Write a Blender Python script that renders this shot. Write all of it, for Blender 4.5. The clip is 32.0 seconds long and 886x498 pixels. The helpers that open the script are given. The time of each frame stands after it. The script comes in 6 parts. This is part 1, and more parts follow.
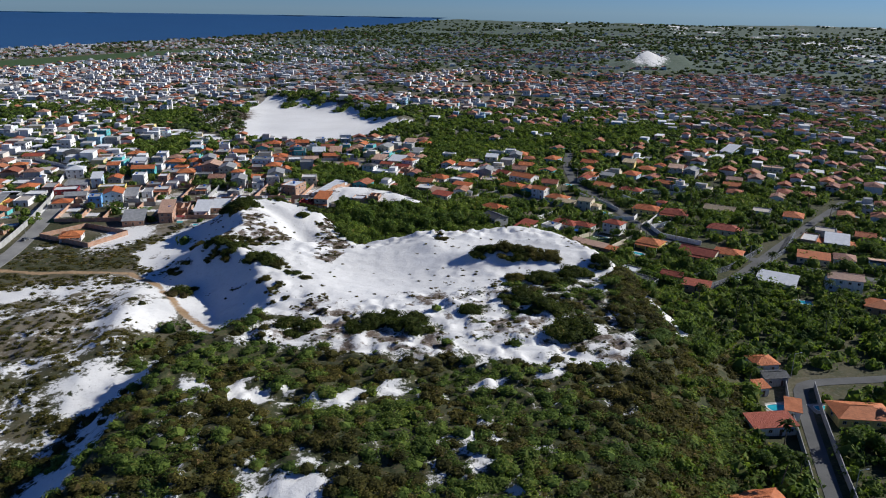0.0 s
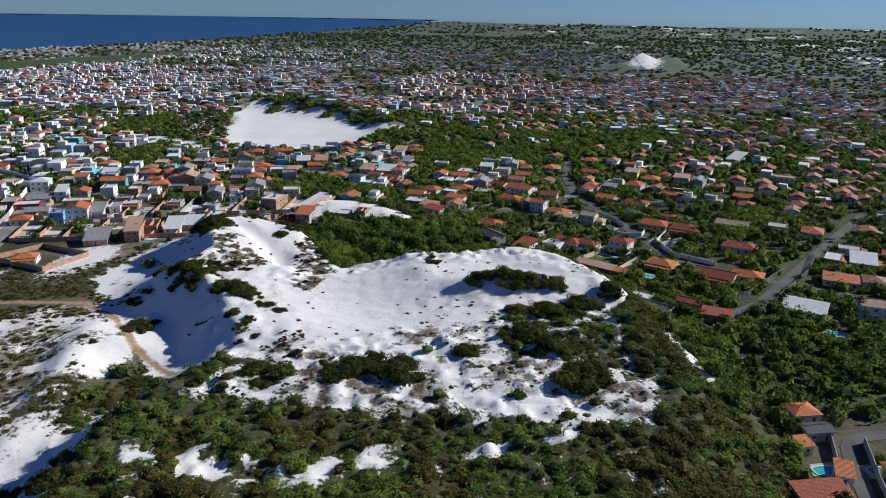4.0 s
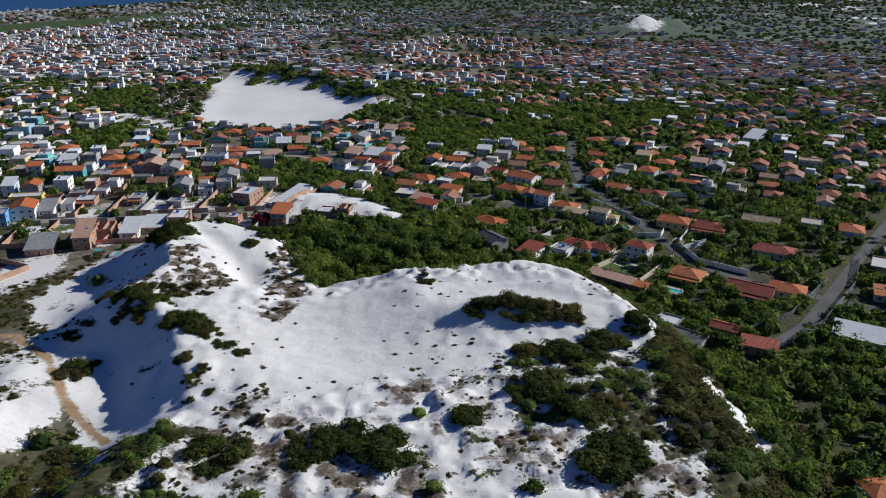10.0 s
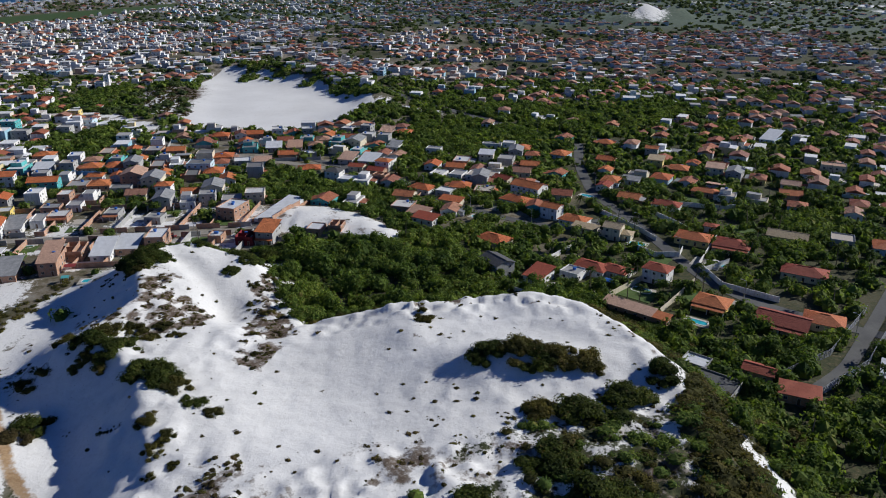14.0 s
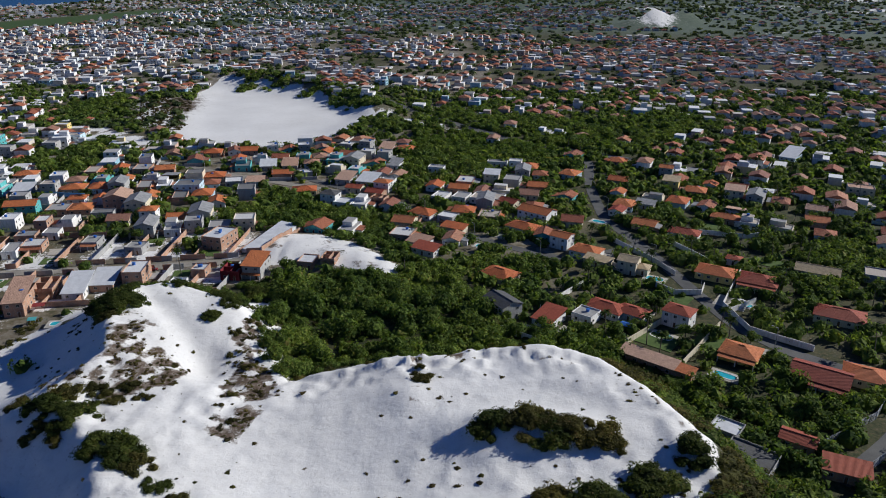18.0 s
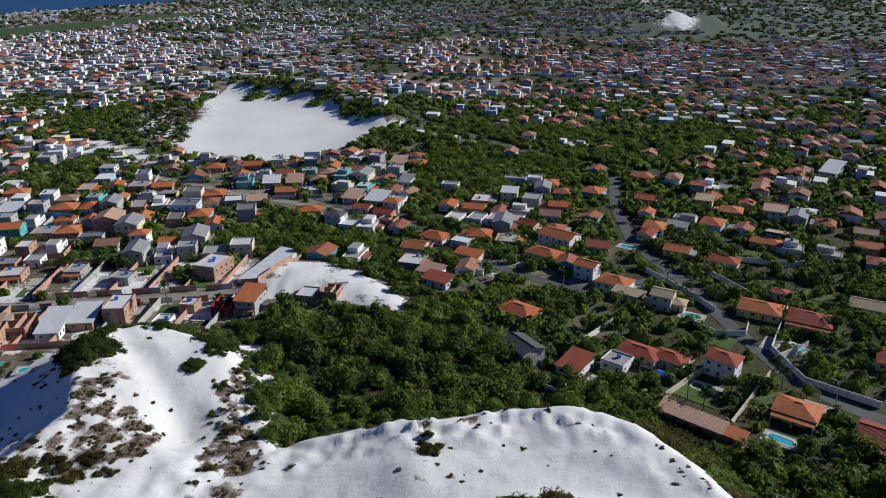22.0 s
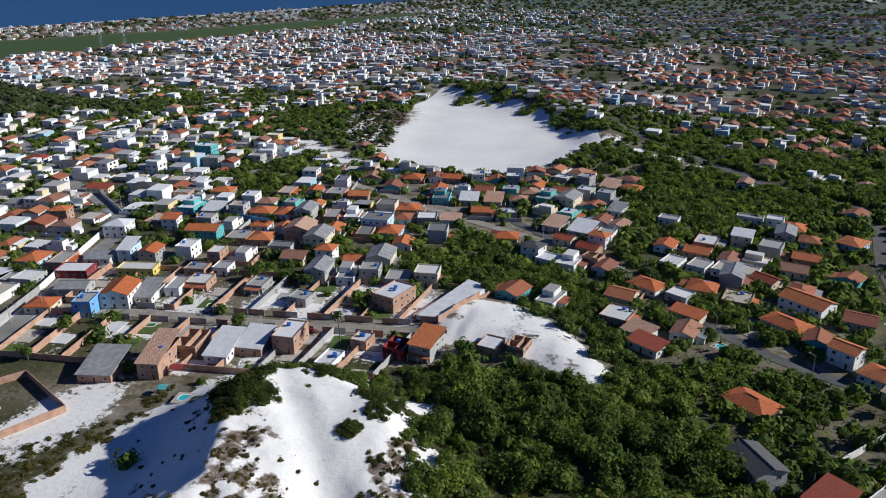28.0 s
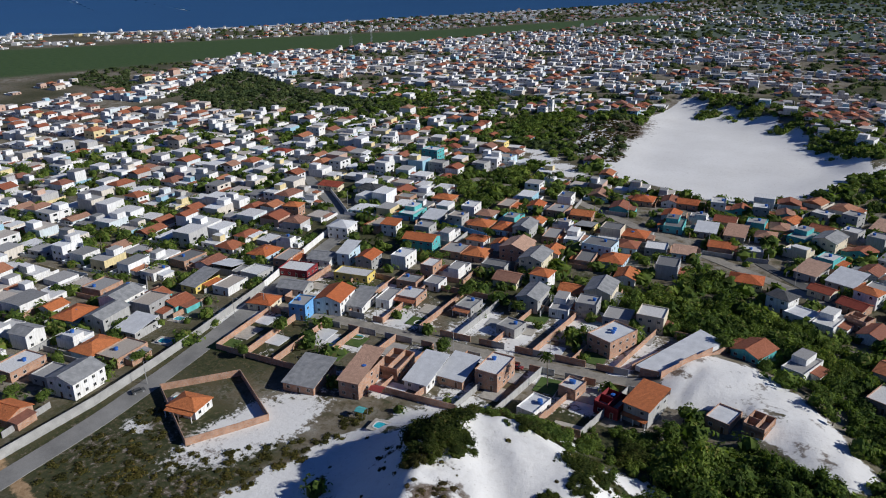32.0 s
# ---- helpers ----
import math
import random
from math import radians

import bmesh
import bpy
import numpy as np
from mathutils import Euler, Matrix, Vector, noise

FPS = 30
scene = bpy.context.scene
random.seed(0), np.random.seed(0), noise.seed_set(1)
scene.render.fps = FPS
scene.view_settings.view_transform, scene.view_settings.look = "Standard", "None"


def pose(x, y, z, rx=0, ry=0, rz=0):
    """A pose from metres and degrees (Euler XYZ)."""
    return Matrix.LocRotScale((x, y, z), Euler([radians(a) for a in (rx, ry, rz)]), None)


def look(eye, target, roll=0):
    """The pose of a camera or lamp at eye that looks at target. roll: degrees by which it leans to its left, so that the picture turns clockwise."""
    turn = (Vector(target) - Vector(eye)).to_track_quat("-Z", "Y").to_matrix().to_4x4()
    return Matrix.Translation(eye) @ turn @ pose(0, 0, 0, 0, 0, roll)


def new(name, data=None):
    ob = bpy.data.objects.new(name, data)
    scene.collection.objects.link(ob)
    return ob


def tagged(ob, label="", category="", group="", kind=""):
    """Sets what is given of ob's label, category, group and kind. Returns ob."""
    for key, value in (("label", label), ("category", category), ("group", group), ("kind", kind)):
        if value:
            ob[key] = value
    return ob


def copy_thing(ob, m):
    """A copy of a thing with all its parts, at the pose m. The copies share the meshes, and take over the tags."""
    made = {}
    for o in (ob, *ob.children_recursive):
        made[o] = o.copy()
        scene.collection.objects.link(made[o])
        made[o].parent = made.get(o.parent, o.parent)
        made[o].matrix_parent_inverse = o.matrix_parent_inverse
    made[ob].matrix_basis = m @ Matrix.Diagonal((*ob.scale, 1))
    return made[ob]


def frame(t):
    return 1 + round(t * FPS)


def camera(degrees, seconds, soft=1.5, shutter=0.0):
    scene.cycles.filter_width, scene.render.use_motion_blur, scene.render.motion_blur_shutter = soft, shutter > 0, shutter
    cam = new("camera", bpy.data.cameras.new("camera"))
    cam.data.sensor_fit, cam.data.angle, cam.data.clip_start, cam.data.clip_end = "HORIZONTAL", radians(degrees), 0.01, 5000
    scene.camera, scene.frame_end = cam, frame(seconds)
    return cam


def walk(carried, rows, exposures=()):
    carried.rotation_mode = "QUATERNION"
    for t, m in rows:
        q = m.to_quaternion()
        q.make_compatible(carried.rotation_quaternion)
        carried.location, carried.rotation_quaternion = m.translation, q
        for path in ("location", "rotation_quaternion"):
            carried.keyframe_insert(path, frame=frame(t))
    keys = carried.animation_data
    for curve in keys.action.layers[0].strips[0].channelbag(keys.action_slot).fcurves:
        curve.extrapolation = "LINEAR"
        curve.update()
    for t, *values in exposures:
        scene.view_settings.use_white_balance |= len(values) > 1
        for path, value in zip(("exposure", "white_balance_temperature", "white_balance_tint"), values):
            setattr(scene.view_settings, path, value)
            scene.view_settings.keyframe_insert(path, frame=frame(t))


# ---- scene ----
# Camera: a drone that flies slowly forward over the dunes, then turns to the town.
cam = camera(62.0, 32.0, soft=1.05)
PATH = [
    (0.0, 0.00, -0.00, 95.00, 72.09, 1.00, 0.00),
    (1.0, 0.09, 7.14, 94.72, 72.13, 0.96, -0.15),
    (2.0, 0.20, 14.25, 94.47, 72.19, 0.95, -0.28),
    (3.0, 0.29, 21.45, 94.23, 72.23, 0.97, -0.44),
    (4.0, 0.16, 28.55, 94.00, 72.26, 0.99, -0.59),
    (5.0, -0.05, 35.60, 93.89, 72.29, 1.02, -0.72),
    (6.0, -0.20, 42.65, 94.04, 72.30, 1.06, -0.83),
    (7.0, -0.16, 49.75, 94.56, 72.31, 1.04, -0.91),
    (8.0, -0.14, 56.58, 95.84, 72.38, 0.95, -0.96),
    (9.0, 0.13, 63.15, 97.10, 72.39, 0.88, -1.01),
    (9.5, 0.23, 66.42, 97.61, 70.80, 0.84, -1.07),
    (10.0, 0.33, 69.68, 98.12, 69.31, 0.81, -1.13),
    (10.5, 0.42, 72.99, 98.58, 68.42, 0.80, -1.15),
    (11.0, 0.51, 76.29, 99.03, 68.36, 0.78, -1.17),
    (12.0, 0.48, 83.11, 99.65, 68.40, 0.74, -1.19),
    (13.0, 0.52, 89.64, 100.13, 68.42, 0.65, -1.17),
    (14.0, 0.78, 95.74, 100.92, 68.46, 0.56, -1.12),
    (15.0, 1.07, 101.47, 101.77, 68.47, 0.55, -1.02),
    (16.0, 1.40, 107.13, 102.64, 68.48, 0.59, -0.90),
    (17.0, 1.77, 113.00, 103.47, 68.51, 0.63, -0.80),
    (18.0, 2.21, 119.37, 104.17, 68.60, 0.57, -0.72),
    (19.0, 2.59, 126.12, 104.39, 68.60, 0.47, -0.63),
    (20.0, 2.94, 132.99, 104.37, 68.68, 0.38, -0.55),
    (21.0, 3.15, 139.75, 104.28, 68.74, 0.33, -0.41),
    (22.0, 3.30, 146.11, 104.19, 68.79, 0.19, 0.61),
    (23.0, 3.40, 152.45, 104.26, 68.86, 0.03, 1.97),
    (24.0, 2.95, 159.01, 104.24, 68.92, -0.10, 3.29),
    (25.0, 2.13, 165.68, 103.92, 68.94, -0.03, 5.18),
    (26.0, 0.99, 172.24, 103.57, 68.94, 0.10, 7.91),
    (27.0, -0.44, 178.46, 103.44, 68.91, 0.14, 11.76),
    (28.0, -2.11, 184.11, 103.71, 68.85, -0.04, 16.99),
    (29.0, -4.08, 189.67, 103.90, 68.81, -0.29, 22.46),
    (30.0, -7.06, 194.93, 104.36, 68.75, -0.45, 29.16),
    (30.5, -8.77, 197.20, 104.66, 68.78, -0.51, 31.45),
    (31.0, -10.47, 199.48, 104.95, 68.80, -0.56, 33.42),
    (31.5, -11.46, 201.09, 105.12, 68.88, -0.57, 34.25),
    (32.0, -12.45, 202.70, 105.29, 68.96, -0.59, 34.68),
]
PLAN = 1.2  # metres to one unit of the plan, in which the path and the layout are drawn
walk(cam, [(t, pose(x * PLAN, y * PLAN, z * PLAN, rx, 0, rz) @ pose(0, 0, 0, 0, 0, roll)) for t, x, y, z, rx, roll, rz in PATH],
     [(0.0, 0.12), (8.0, 0.02), (11.0, -0.1), (24.0, -0.06), (27.0, 0.08), (29.0, -0.03), (32.0, -0.18)])

# World, sun and exposure
SUN_AZ, SUN_EL = radians(20), radians(28)
world = bpy.data.worlds.new("sky")
scene.world = world
world.use_nodes = True
_n, _l = world.node_tree.nodes, world.node_tree.links
_sky = _n.new("ShaderNodeTexSky")
_sky.sky_type, _sky.sun_disc = "NISHITA", False
_sky.sun_elevation, _sky.sun_rotation = SUN_EL, math.pi / 2 - SUN_AZ
_sky.air_density, _sky.dust_density, _sky.ozone_density = 0.8, 0.0, 3.5
_tint = _n.new("ShaderNodeMix")
_tint.data_type, _tint.blend_type = "RGBA", "MULTIPLY"
_tint.inputs[0].default_value, _tint.inputs[7].default_value = 1.0, (0.48, 0.75, 1.30, 1)
_l.new(_sky.outputs[0], _tint.inputs[6])
_l.new(_tint.outputs[2], _n["Background"].inputs[0])
_n["Background"].inputs[1].default_value = 0.049
sun = new("sun", bpy.data.lights.new("sun", "SUN"))
sun.data.energy, sun.data.angle, sun.data.color = 4.95, radians(0.55), (0.985, 0.985, 0.962)
sun.matrix_world = look((math.cos(SUN_AZ) * 300, math.sin(SUN_AZ) * 300, math.tan(SUN_EL) * 300), (0, 0, 0))

# ---------------------------------------------------------------- materials
def material(name, rough=0.8):
    m = bpy.data.materials.new(name)
    m.use_nodes = True
    b = m.node_tree.nodes["Principled BSDF"]
    b.inputs["Roughness"].default_value = rough
    b.inputs["Specular IOR Level"].default_value = 0.25
    return m, m.node_tree.nodes, m.node_tree.links, b


def noise_node(n, l, scale, detail=3.0, rough=0.55, coord="Object"):
    c = n.new("ShaderNodeTexCoord")
    t = n.new("ShaderNodeTexNoise")
    t.inputs["Scale"].default_value, t.inputs["Detail"].default_value, t.inputs["Roughness"].default_value = scale, detail, rough
    l.new(c.outputs[coord], t.inputs["Vector"])
    return t.outputs["Fac"]


def ramp(n, l, fac, stops, mode="LINEAR"):
    r = n.new("ShaderNodeValToRGB")
    r.color_ramp.interpolation = mode
    e = r.color_ramp.elements
    while len(e) < len(stops):
        e.new(0.5)
    for k, (p, c) in zip(e, stops):
        k.position, k.color = p, (*c, 1)
    l.new(fac, r.inputs[0])
    return r.outputs[0]


def mix(n, l, fac, a, b, kind="MIX"):
    m = n.new("ShaderNodeMix")
    m.data_type, m.blend_type = "RGBA", kind
    for sock, v in ((m.inputs[0], fac), (m.inputs[6], a), (m.inputs[7], b)):
        if isinstance(v, (int, float)):
            sock.default_value = v
        elif isinstance(v, tuple):
            sock.default_value = (*v, 1)
        else:
            l.new(v, sock)
    return m.outputs[2]


def calc(n, l, op, a, b=0.0, c=0.0):
    m = n.new("ShaderNodeMath")
    m.operation = op
    for k, v in enumerate((a, b, c)):
        if isinstance(v, (int, float)):
            m.inputs[k].default_value = v
        else:
            l.new(v, m.inputs[k])
    return m.outputs[0]


def smooth(n, l, v, lo, hi):
    m = n.new("ShaderNodeMapRange")
    m.interpolation_type = "SMOOTHSTEP"
    l.new(v, m.inputs[0])
    m.inputs[1].default_value, m.inputs[2].default_value = lo, hi
    return m.outputs[0]


def bumped(n, l, b, height, strength, distance):
    k = n.new("ShaderNodeBump")
    k.inputs["Strength"].default_value, k.inputs["Distance"].default_value = strength, distance
    l.new(height, k.inputs["Height"])
    l.new(k.outputs[0], b.inputs["Normal"])


def attribute(n, name):
    a = n.new("ShaderNodeAttribute")
    a.attribute_name = name
    return a.outputs["Fac"]


def random_of(n, island=False):
    if island:
        return n.new("ShaderNodeNewGeometry").outputs["Random Per Island"]
    return n.new("ShaderNodeObjectInfo").outputs["Random"]


def plain(name, stops, scale=0.6, rough=0.85, bump=0.0, fine=6.0, dirt=0.25, metal=0.0):
    """A surface whose colour wanders between the stops, with finer dirt and a slight relief."""
    m, n, l, b = material(name, rough)
    base = ramp(n, l, noise_node(n, l, scale, 4), stops)
    small = noise_node(n, l, fine, 3)
    l.new(mix(n, l, dirt, base, ramp(n, l, small, [(0.3, (0.25, 0.22, 0.19)), (0.7, (1, 1, 1))]), "MULTIPLY"), b.inputs["Base Color"])
    b.inputs["Metallic"].default_value = metal
    if bump:
        bumped(n, l, b, small, 0.6, bump)
    return m


def tiles(name, stops, island=False):
    """Clay roof tiles: rows across the slope, colour from roof to roof, weathering."""
    m, n, l, b = material(name, 0.75)
    tone = ramp(n, l, random_of(n, island), stops)
    wear = noise_node(n, l, 0.9, 5, 0.65)
    tone = mix(n, l, 0.42, tone, ramp(n, l, wear, [(0.3, (0.35, 0.3, 0.27)), (0.62, (1, 1, 1))]), "MULTIPLY")
    c = n.new("ShaderNodeTexCoord")
    w = n.new("ShaderNodeTexWave")
    w.inputs["Scale"].default_value, w.inputs["Distortion"].default_value = 1.2, 0.6
    l.new(c.outputs["UV"], w.inputs["Vector"])
    tone = mix(n, l, 0.32, tone, ramp(n, l, w.outputs["Fac"], [(0.0, (0.45, 0.42, 0.4)), (0.6, (1, 1, 1))]), "MULTIPLY")
    l.new(tone, b.inputs["Base Color"])
    bumped(n, l, b, w.outputs["Fac"], 0.7, 0.06)
    return m


def painted(name, stops, island=False):
    """House walls: one paint from a list for each house, with rain streaks and stains."""
    m, n, l, b = material(name, 0.85)
    tone = ramp(n, l, random_of(n, island), stops, "CONSTANT")
    c = n.new("ShaderNodeTexCoord")
    s = n.new("ShaderNodeMapping")
    s.inputs["Scale"].default_value = (1.6, 1.6, 0.25)
    t = n.new("ShaderNodeTexNoise")
    t.inputs["Scale"].default_value, t.inputs["Detail"].default_value = 1.3, 5
    l.new(c.outputs["Object"], s.inputs[0])
    l.new(s.outputs[0], t.inputs["Vector"])
    l.new(mix(n, l, 0.5, tone, ramp(n, l, t.outputs["Fac"], [(0.3, (0.5, 0.46, 0.42)), (0.58, (1, 1, 1))]), "MULTIPLY"), b.inputs["Base Color"])
    return m


WALL_TONES = [(0.0, (0.74, 0.72, 0.67)), (0.22, (0.62, 0.56, 0.46)), (0.32, (0.40, 0.39, 0.38)), (0.44, (0.47, 0.27, 0.18)), (0.60, (0.76, 0.75, 0.72)),
              (0.72, (0.56, 0.62, 0.64)), (0.78, (0.66, 0.52, 0.26)), (0.83, (0.52, 0.40, 0.31)), (0.91, (0.25, 0.46, 0.60)), (0.95, (0.60, 0.38, 0.30))]
TILE_TONES = [(0.0, (0.33, 0.105, 0.06)), (0.35, (0.43, 0.15, 0.075)), (0.6, (0.30, 0.13, 0.09)), (0.85, (0.44, 0.25, 0.17)), (1.0, (0.50, 0.18, 0.08))]
SLAB_TONES = [(0.0, (0.64, 0.63, 0.61)), (0.22, (0.38, 0.37, 0.36)), (0.42, (0.20, 0.20, 0.20)), (0.55, (0.48, 0.42, 0.36)), (0.68, (0.36, 0.35, 0.34)), (0.84, (0.74, 0.74, 0.73))]

M = {}
M["tile"] = tiles("clay roof tiles", TILE_TONES)
M["tile_far"] = tiles("clay roof tiles of the far town", TILE_TONES, True)
M["tile_red"] = tiles("dark red roof tiles", [(0.0, (0.34, 0.070, 0.043)), (1.0, (0.43, 0.105, 0.055))])
M["tile_orange"] = tiles("fresh orange roof tiles", [(0.0, (0.54, 0.145, 0.052)), (1.0, (0.64, 0.215, 0.080))])
M["tile_pink"] = tiles("pale clay roof", [(0.0, (0.55, 0.33, 0.23)), (1.0, (0.62, 0.40, 0.29))])
M["tile_straw"] = tiles("pale straw tiles", [(0.0, (0.50, 0.38, 0.22)), (1.0, (0.56, 0.44, 0.28))])
M["tile_grey"] = tiles("dark grey roof sheets", [(0.0, (0.075, 0.078, 0.082)), (1.0, (0.12, 0.12, 0.12))])
M["paint"] = painted("house paint", WALL_TONES)
M["paint_far"] = painted("house paint of the far town", [(0.0, (0.75, 0.74, 0.72)), (0.44, (0.66, 0.60, 0.52)), (0.54, (0.48, 0.47, 0.46)), (0.62, (0.54, 0.37, 0.29)), (0.7, (0.80, 0.80, 0.79)), (0.86, (0.62, 0.68, 0.70)), (0.92, (0.70, 0.58, 0.32)), (0.96, (0.32, 0.52, 0.62))], True)
M["slab"] = painted("flat concrete roof", SLAB_TONES)
M["slab_far"] = painted("flat roofs of the far town", [(0.0, (0.72, 0.71, 0.70)), (0.3, (0.42, 0.41, 0.40)), (0.45, (0.26, 0.26, 0.26)), (0.56, (0.56, 0.50, 0.44)), (0.7, (0.80, 0.80, 0.80))], True)
M["white"] = painted("white wall paint", [(0.0, (0.80, 0.79, 0.76)), (0.5, (0.74, 0.73, 0.70))])
M["cream"] = painted("cream wall paint", [(0.0, (0.66, 0.58, 0.44)), (0.5, (0.70, 0.62, 0.46))])
M["blue"] = painted("blue wall paint", [(0.0, (0.16, 0.40, 0.72)), (0.5, (0.20, 0.46, 0.76))])
M["paleblue"] = painted("pale blue wall paint", [(0.0, (0.48, 0.62, 0.72)), (0.5, (0.52, 0.66, 0.74))])
M["teal"] = painted("turquoise wall paint", [(0.0, (0.10, 0.42, 0.42)), (0.5, (0.12, 0.46, 0.45))])
M["yellow"] = painted("yellow wall paint", [(0.0, (0.72, 0.56, 0.16)), (0.5, (0.76, 0.60, 0.22))])
M["wine"] = painted("wine red wall paint", [(0.0, (0.25, 0.035, 0.04)), (0.5, (0.28, 0.05, 0.05))])
M["grey"] = painted("grey render", [(0.0, (0.36, 0.355, 0.345)), (0.5, (0.42, 0.415, 0.40))])
M["concrete"] = plain("weathered concrete", [(0.3, (0.30, 0.295, 0.28)), (0.7, (0.46, 0.45, 0.43))], 0.35, 0.9, 0.02)
M["sheet"] = plain("pale roof sheeting", [(0.3, (0.62, 0.63, 0.64)), (0.7, (0.78, 0.79, 0.80))], 0.4, 0.55, 0.0)
M["sheet_grey"] = plain("grey fibre cement sheeting", [(0.3, (0.22, 0.225, 0.23)), (0.7, (0.38, 0.38, 0.38))], 0.5, 0.8, 0.0)
M["glass"], _n, _l, _b = material("dark window glass", 0.12)
_b.inputs["Base Color"].default_value, _b.inputs["Specular IOR Level"].default_value = (0.02, 0.024, 0.028, 1), 0.6
M["frame"] = plain("window frames", [(0.3, (0.5, 0.48, 0.45)), (0.7, (0.7, 0.68, 0.65))], 1.0, 0.6)
M["wood"] = plain("dark door wood", [(0.3, (0.10, 0.055, 0.03)), (0.7, (0.18, 0.10, 0.06))], 2.0, 0.6)
M["tank"] = plain("blue plastic", [(0.3, (0.03, 0.12, 0.42)), (0.7, (0.05, 0.17, 0.52))], 1.5, 0.45, dirt=0.15)
M["whiteplastic"] = plain("white plastic", [(0.3, (0.7, 0.7, 0.7)), (0.7, (0.8, 0.8, 0.8))], 1.5, 0.45, dirt=0.15)
M["metal"] = plain("galvanised metal", [(0.3, (0.42, 0.43, 0.44)), (0.7, (0.56, 0.57, 0.58))], 1.5, 0.45, dirt=0.2, metal=0.6)
M["pool"], _n, _l, _b = material("pool water", 0.06)
_l.new(ramp(_n, _l, noise_node(_n, _l, 0.7, 2), [(0.3, (0.02, 0.34, 0.42)), (0.7, (0.05, 0.47, 0.55))]), _b.inputs["Base Color"])
bumped(_n, _l, _b, noise_node(_n, _l, 3.0, 2), 0.15, 0.03)
M["paving"] = plain("pale paving", [(0.3, (0.42, 0.38, 0.32)), (0.7, (0.56, 0.52, 0.45))], 0.8, 0.9)
M["roadway"] = plain("pale worn roadway", [(0.3, (0.20, 0.195, 0.185)), (0.7, (0.33, 0.32, 0.30))], 0.12, 0.92, 0.01, 3.0)
M["asphalt"] = plain("worn asphalt", [(0.3, (0.085, 0.085, 0.085)), (0.7, (0.15, 0.148, 0.142))], 0.12, 0.92, 0.01, 3.0)
M["street"] = plain("sandy cobbled street", [(0.3, (0.24, 0.22, 0.19)), (0.7, (0.40, 0.36, 0.30))], 0.25, 0.92, 0.02, 2.0)
M["bark"] = plain("tree bark", [(0.3, (0.10, 0.08, 0.06)), (0.7, (0.22, 0.19, 0.15))], 2.0, 0.95, 0.03)


def bricks(name):
    m, n, l, b = material(name, 0.9)
    c = n.new("ShaderNodeTexCoord")
    k = n.new("ShaderNodeTexBrick")
    k.inputs["Scale"].default_value = 1.0
    k.inputs["Brick Width"].default_value, k.inputs["Row Height"].default_value, k.inputs["Mortar Size"].default_value = 0.3, 0.2, 0.018
    k.inputs["Color1"].default_value, k.inputs["Color2"].default_value, k.inputs["Mortar"].default_value = (0.46, 0.23, 0.13, 1), (0.54, 0.31, 0.20, 1), (0.42, 0.38, 0.34, 1)
    l.new(c.outputs["UV"], k.inputs["Vector"])
    stain = ramp(n, l, noise_node(n, l, 0.5, 5, 0.65), [(0.3, (0.48, 0.42, 0.38)), (0.6, (1, 1, 1))])
    l.new(mix(n, l, 0.7, k.outputs["Color"], stain, "MULTIPLY"), b.inputs["Base Color"])
    bumped(n, l, b, k.outputs["Fac"], -0.4, 0.02)
    return m


M["brick"] = bricks("bare hollow bricks")


def foliage(name, dark, light, dry):
    """Leaves: every clump has its own tone, some dry."""
    m, n, l, b = material(name, 0.8)
    b.inputs["Specular IOR Level"].default_value = 0.12
    tone = ramp(n, l, random_of(n, True), [(0.0, dark), (0.75, light), (0.92, light), (1.0, dry)])
    wide = ramp(n, l, noise_node(n, l, 0.045, 3), [(0.32, (0.68, 0.74, 0.66)), (0.68, (1.22, 1.12, 0.9))])
    each = ramp(n, l, noise_node(n, l, 0.22, 1), [(0.35, (0.62, 0.66, 0.6)), (0.65, (1.28, 1.22, 1.0))])
    col = mix(n, l, 1.0, mix(n, l, 1.0, tone, wide, "MULTIPLY"), each, "MULTIPLY")
    l.new(col, b.inputs["Base Color"])
    t = n.new("ShaderNodeBsdfTranslucent")
    l.new(mix(n, l, 1.0, col, (1.2, 1.25, 0.6), "MULTIPLY"), t.inputs[0])
    k = n.new("ShaderNodeMixShader")
    k.inputs[0].default_value = 0.44
    l.new(b.outputs[0], k.inputs[1])
    l.new(t.outputs[0], k.inputs[2])
    l.new(k.outputs[0], n["Material Output"].inputs[0])
    return m


M["leaf"] = foliage("broad leaves", (0.052, 0.100, 0.030), (0.180, 0.252, 0.075), (0.24, 0.225, 0.10))
M["bushleaf"] = foliage("dark bush leaves", (0.030, 0.048, 0.016), (0.092, 0.120, 0.036), (0.16, 0.13, 0.065))
# Distance haze put into the colour: greyer and bluer than the near leaves.
M["leaf_haze"] = foliage("far woods with haze tint", (0.055, 0.088, 0.052), (0.115, 0.155, 0.082), (0.14, 0.15, 0.09))
M["scrub"] = foliage("dry dune scrub", (0.050, 0.052, 0.022), (0.128, 0.120, 0.046), (0.23, 0.165, 0.10))
M["dry"] = foliage("dead brown grass", (0.045, 0.038, 0.024), (0.11, 0.09, 0.055), (0.20, 0.16, 0.10))
M["lawn"] = plain("green lawn", [(0.3, (0.06, 0.11, 0.025)), (0.7, (0.11, 0.16, 0.045))], 0.5, 0.95, 0.03, 3.0)
M["palm"] = foliage("palm fronds", (0.025, 0.052, 0.014), (0.075, 0.115, 0.028), (0.17, 0.14, 0.05))


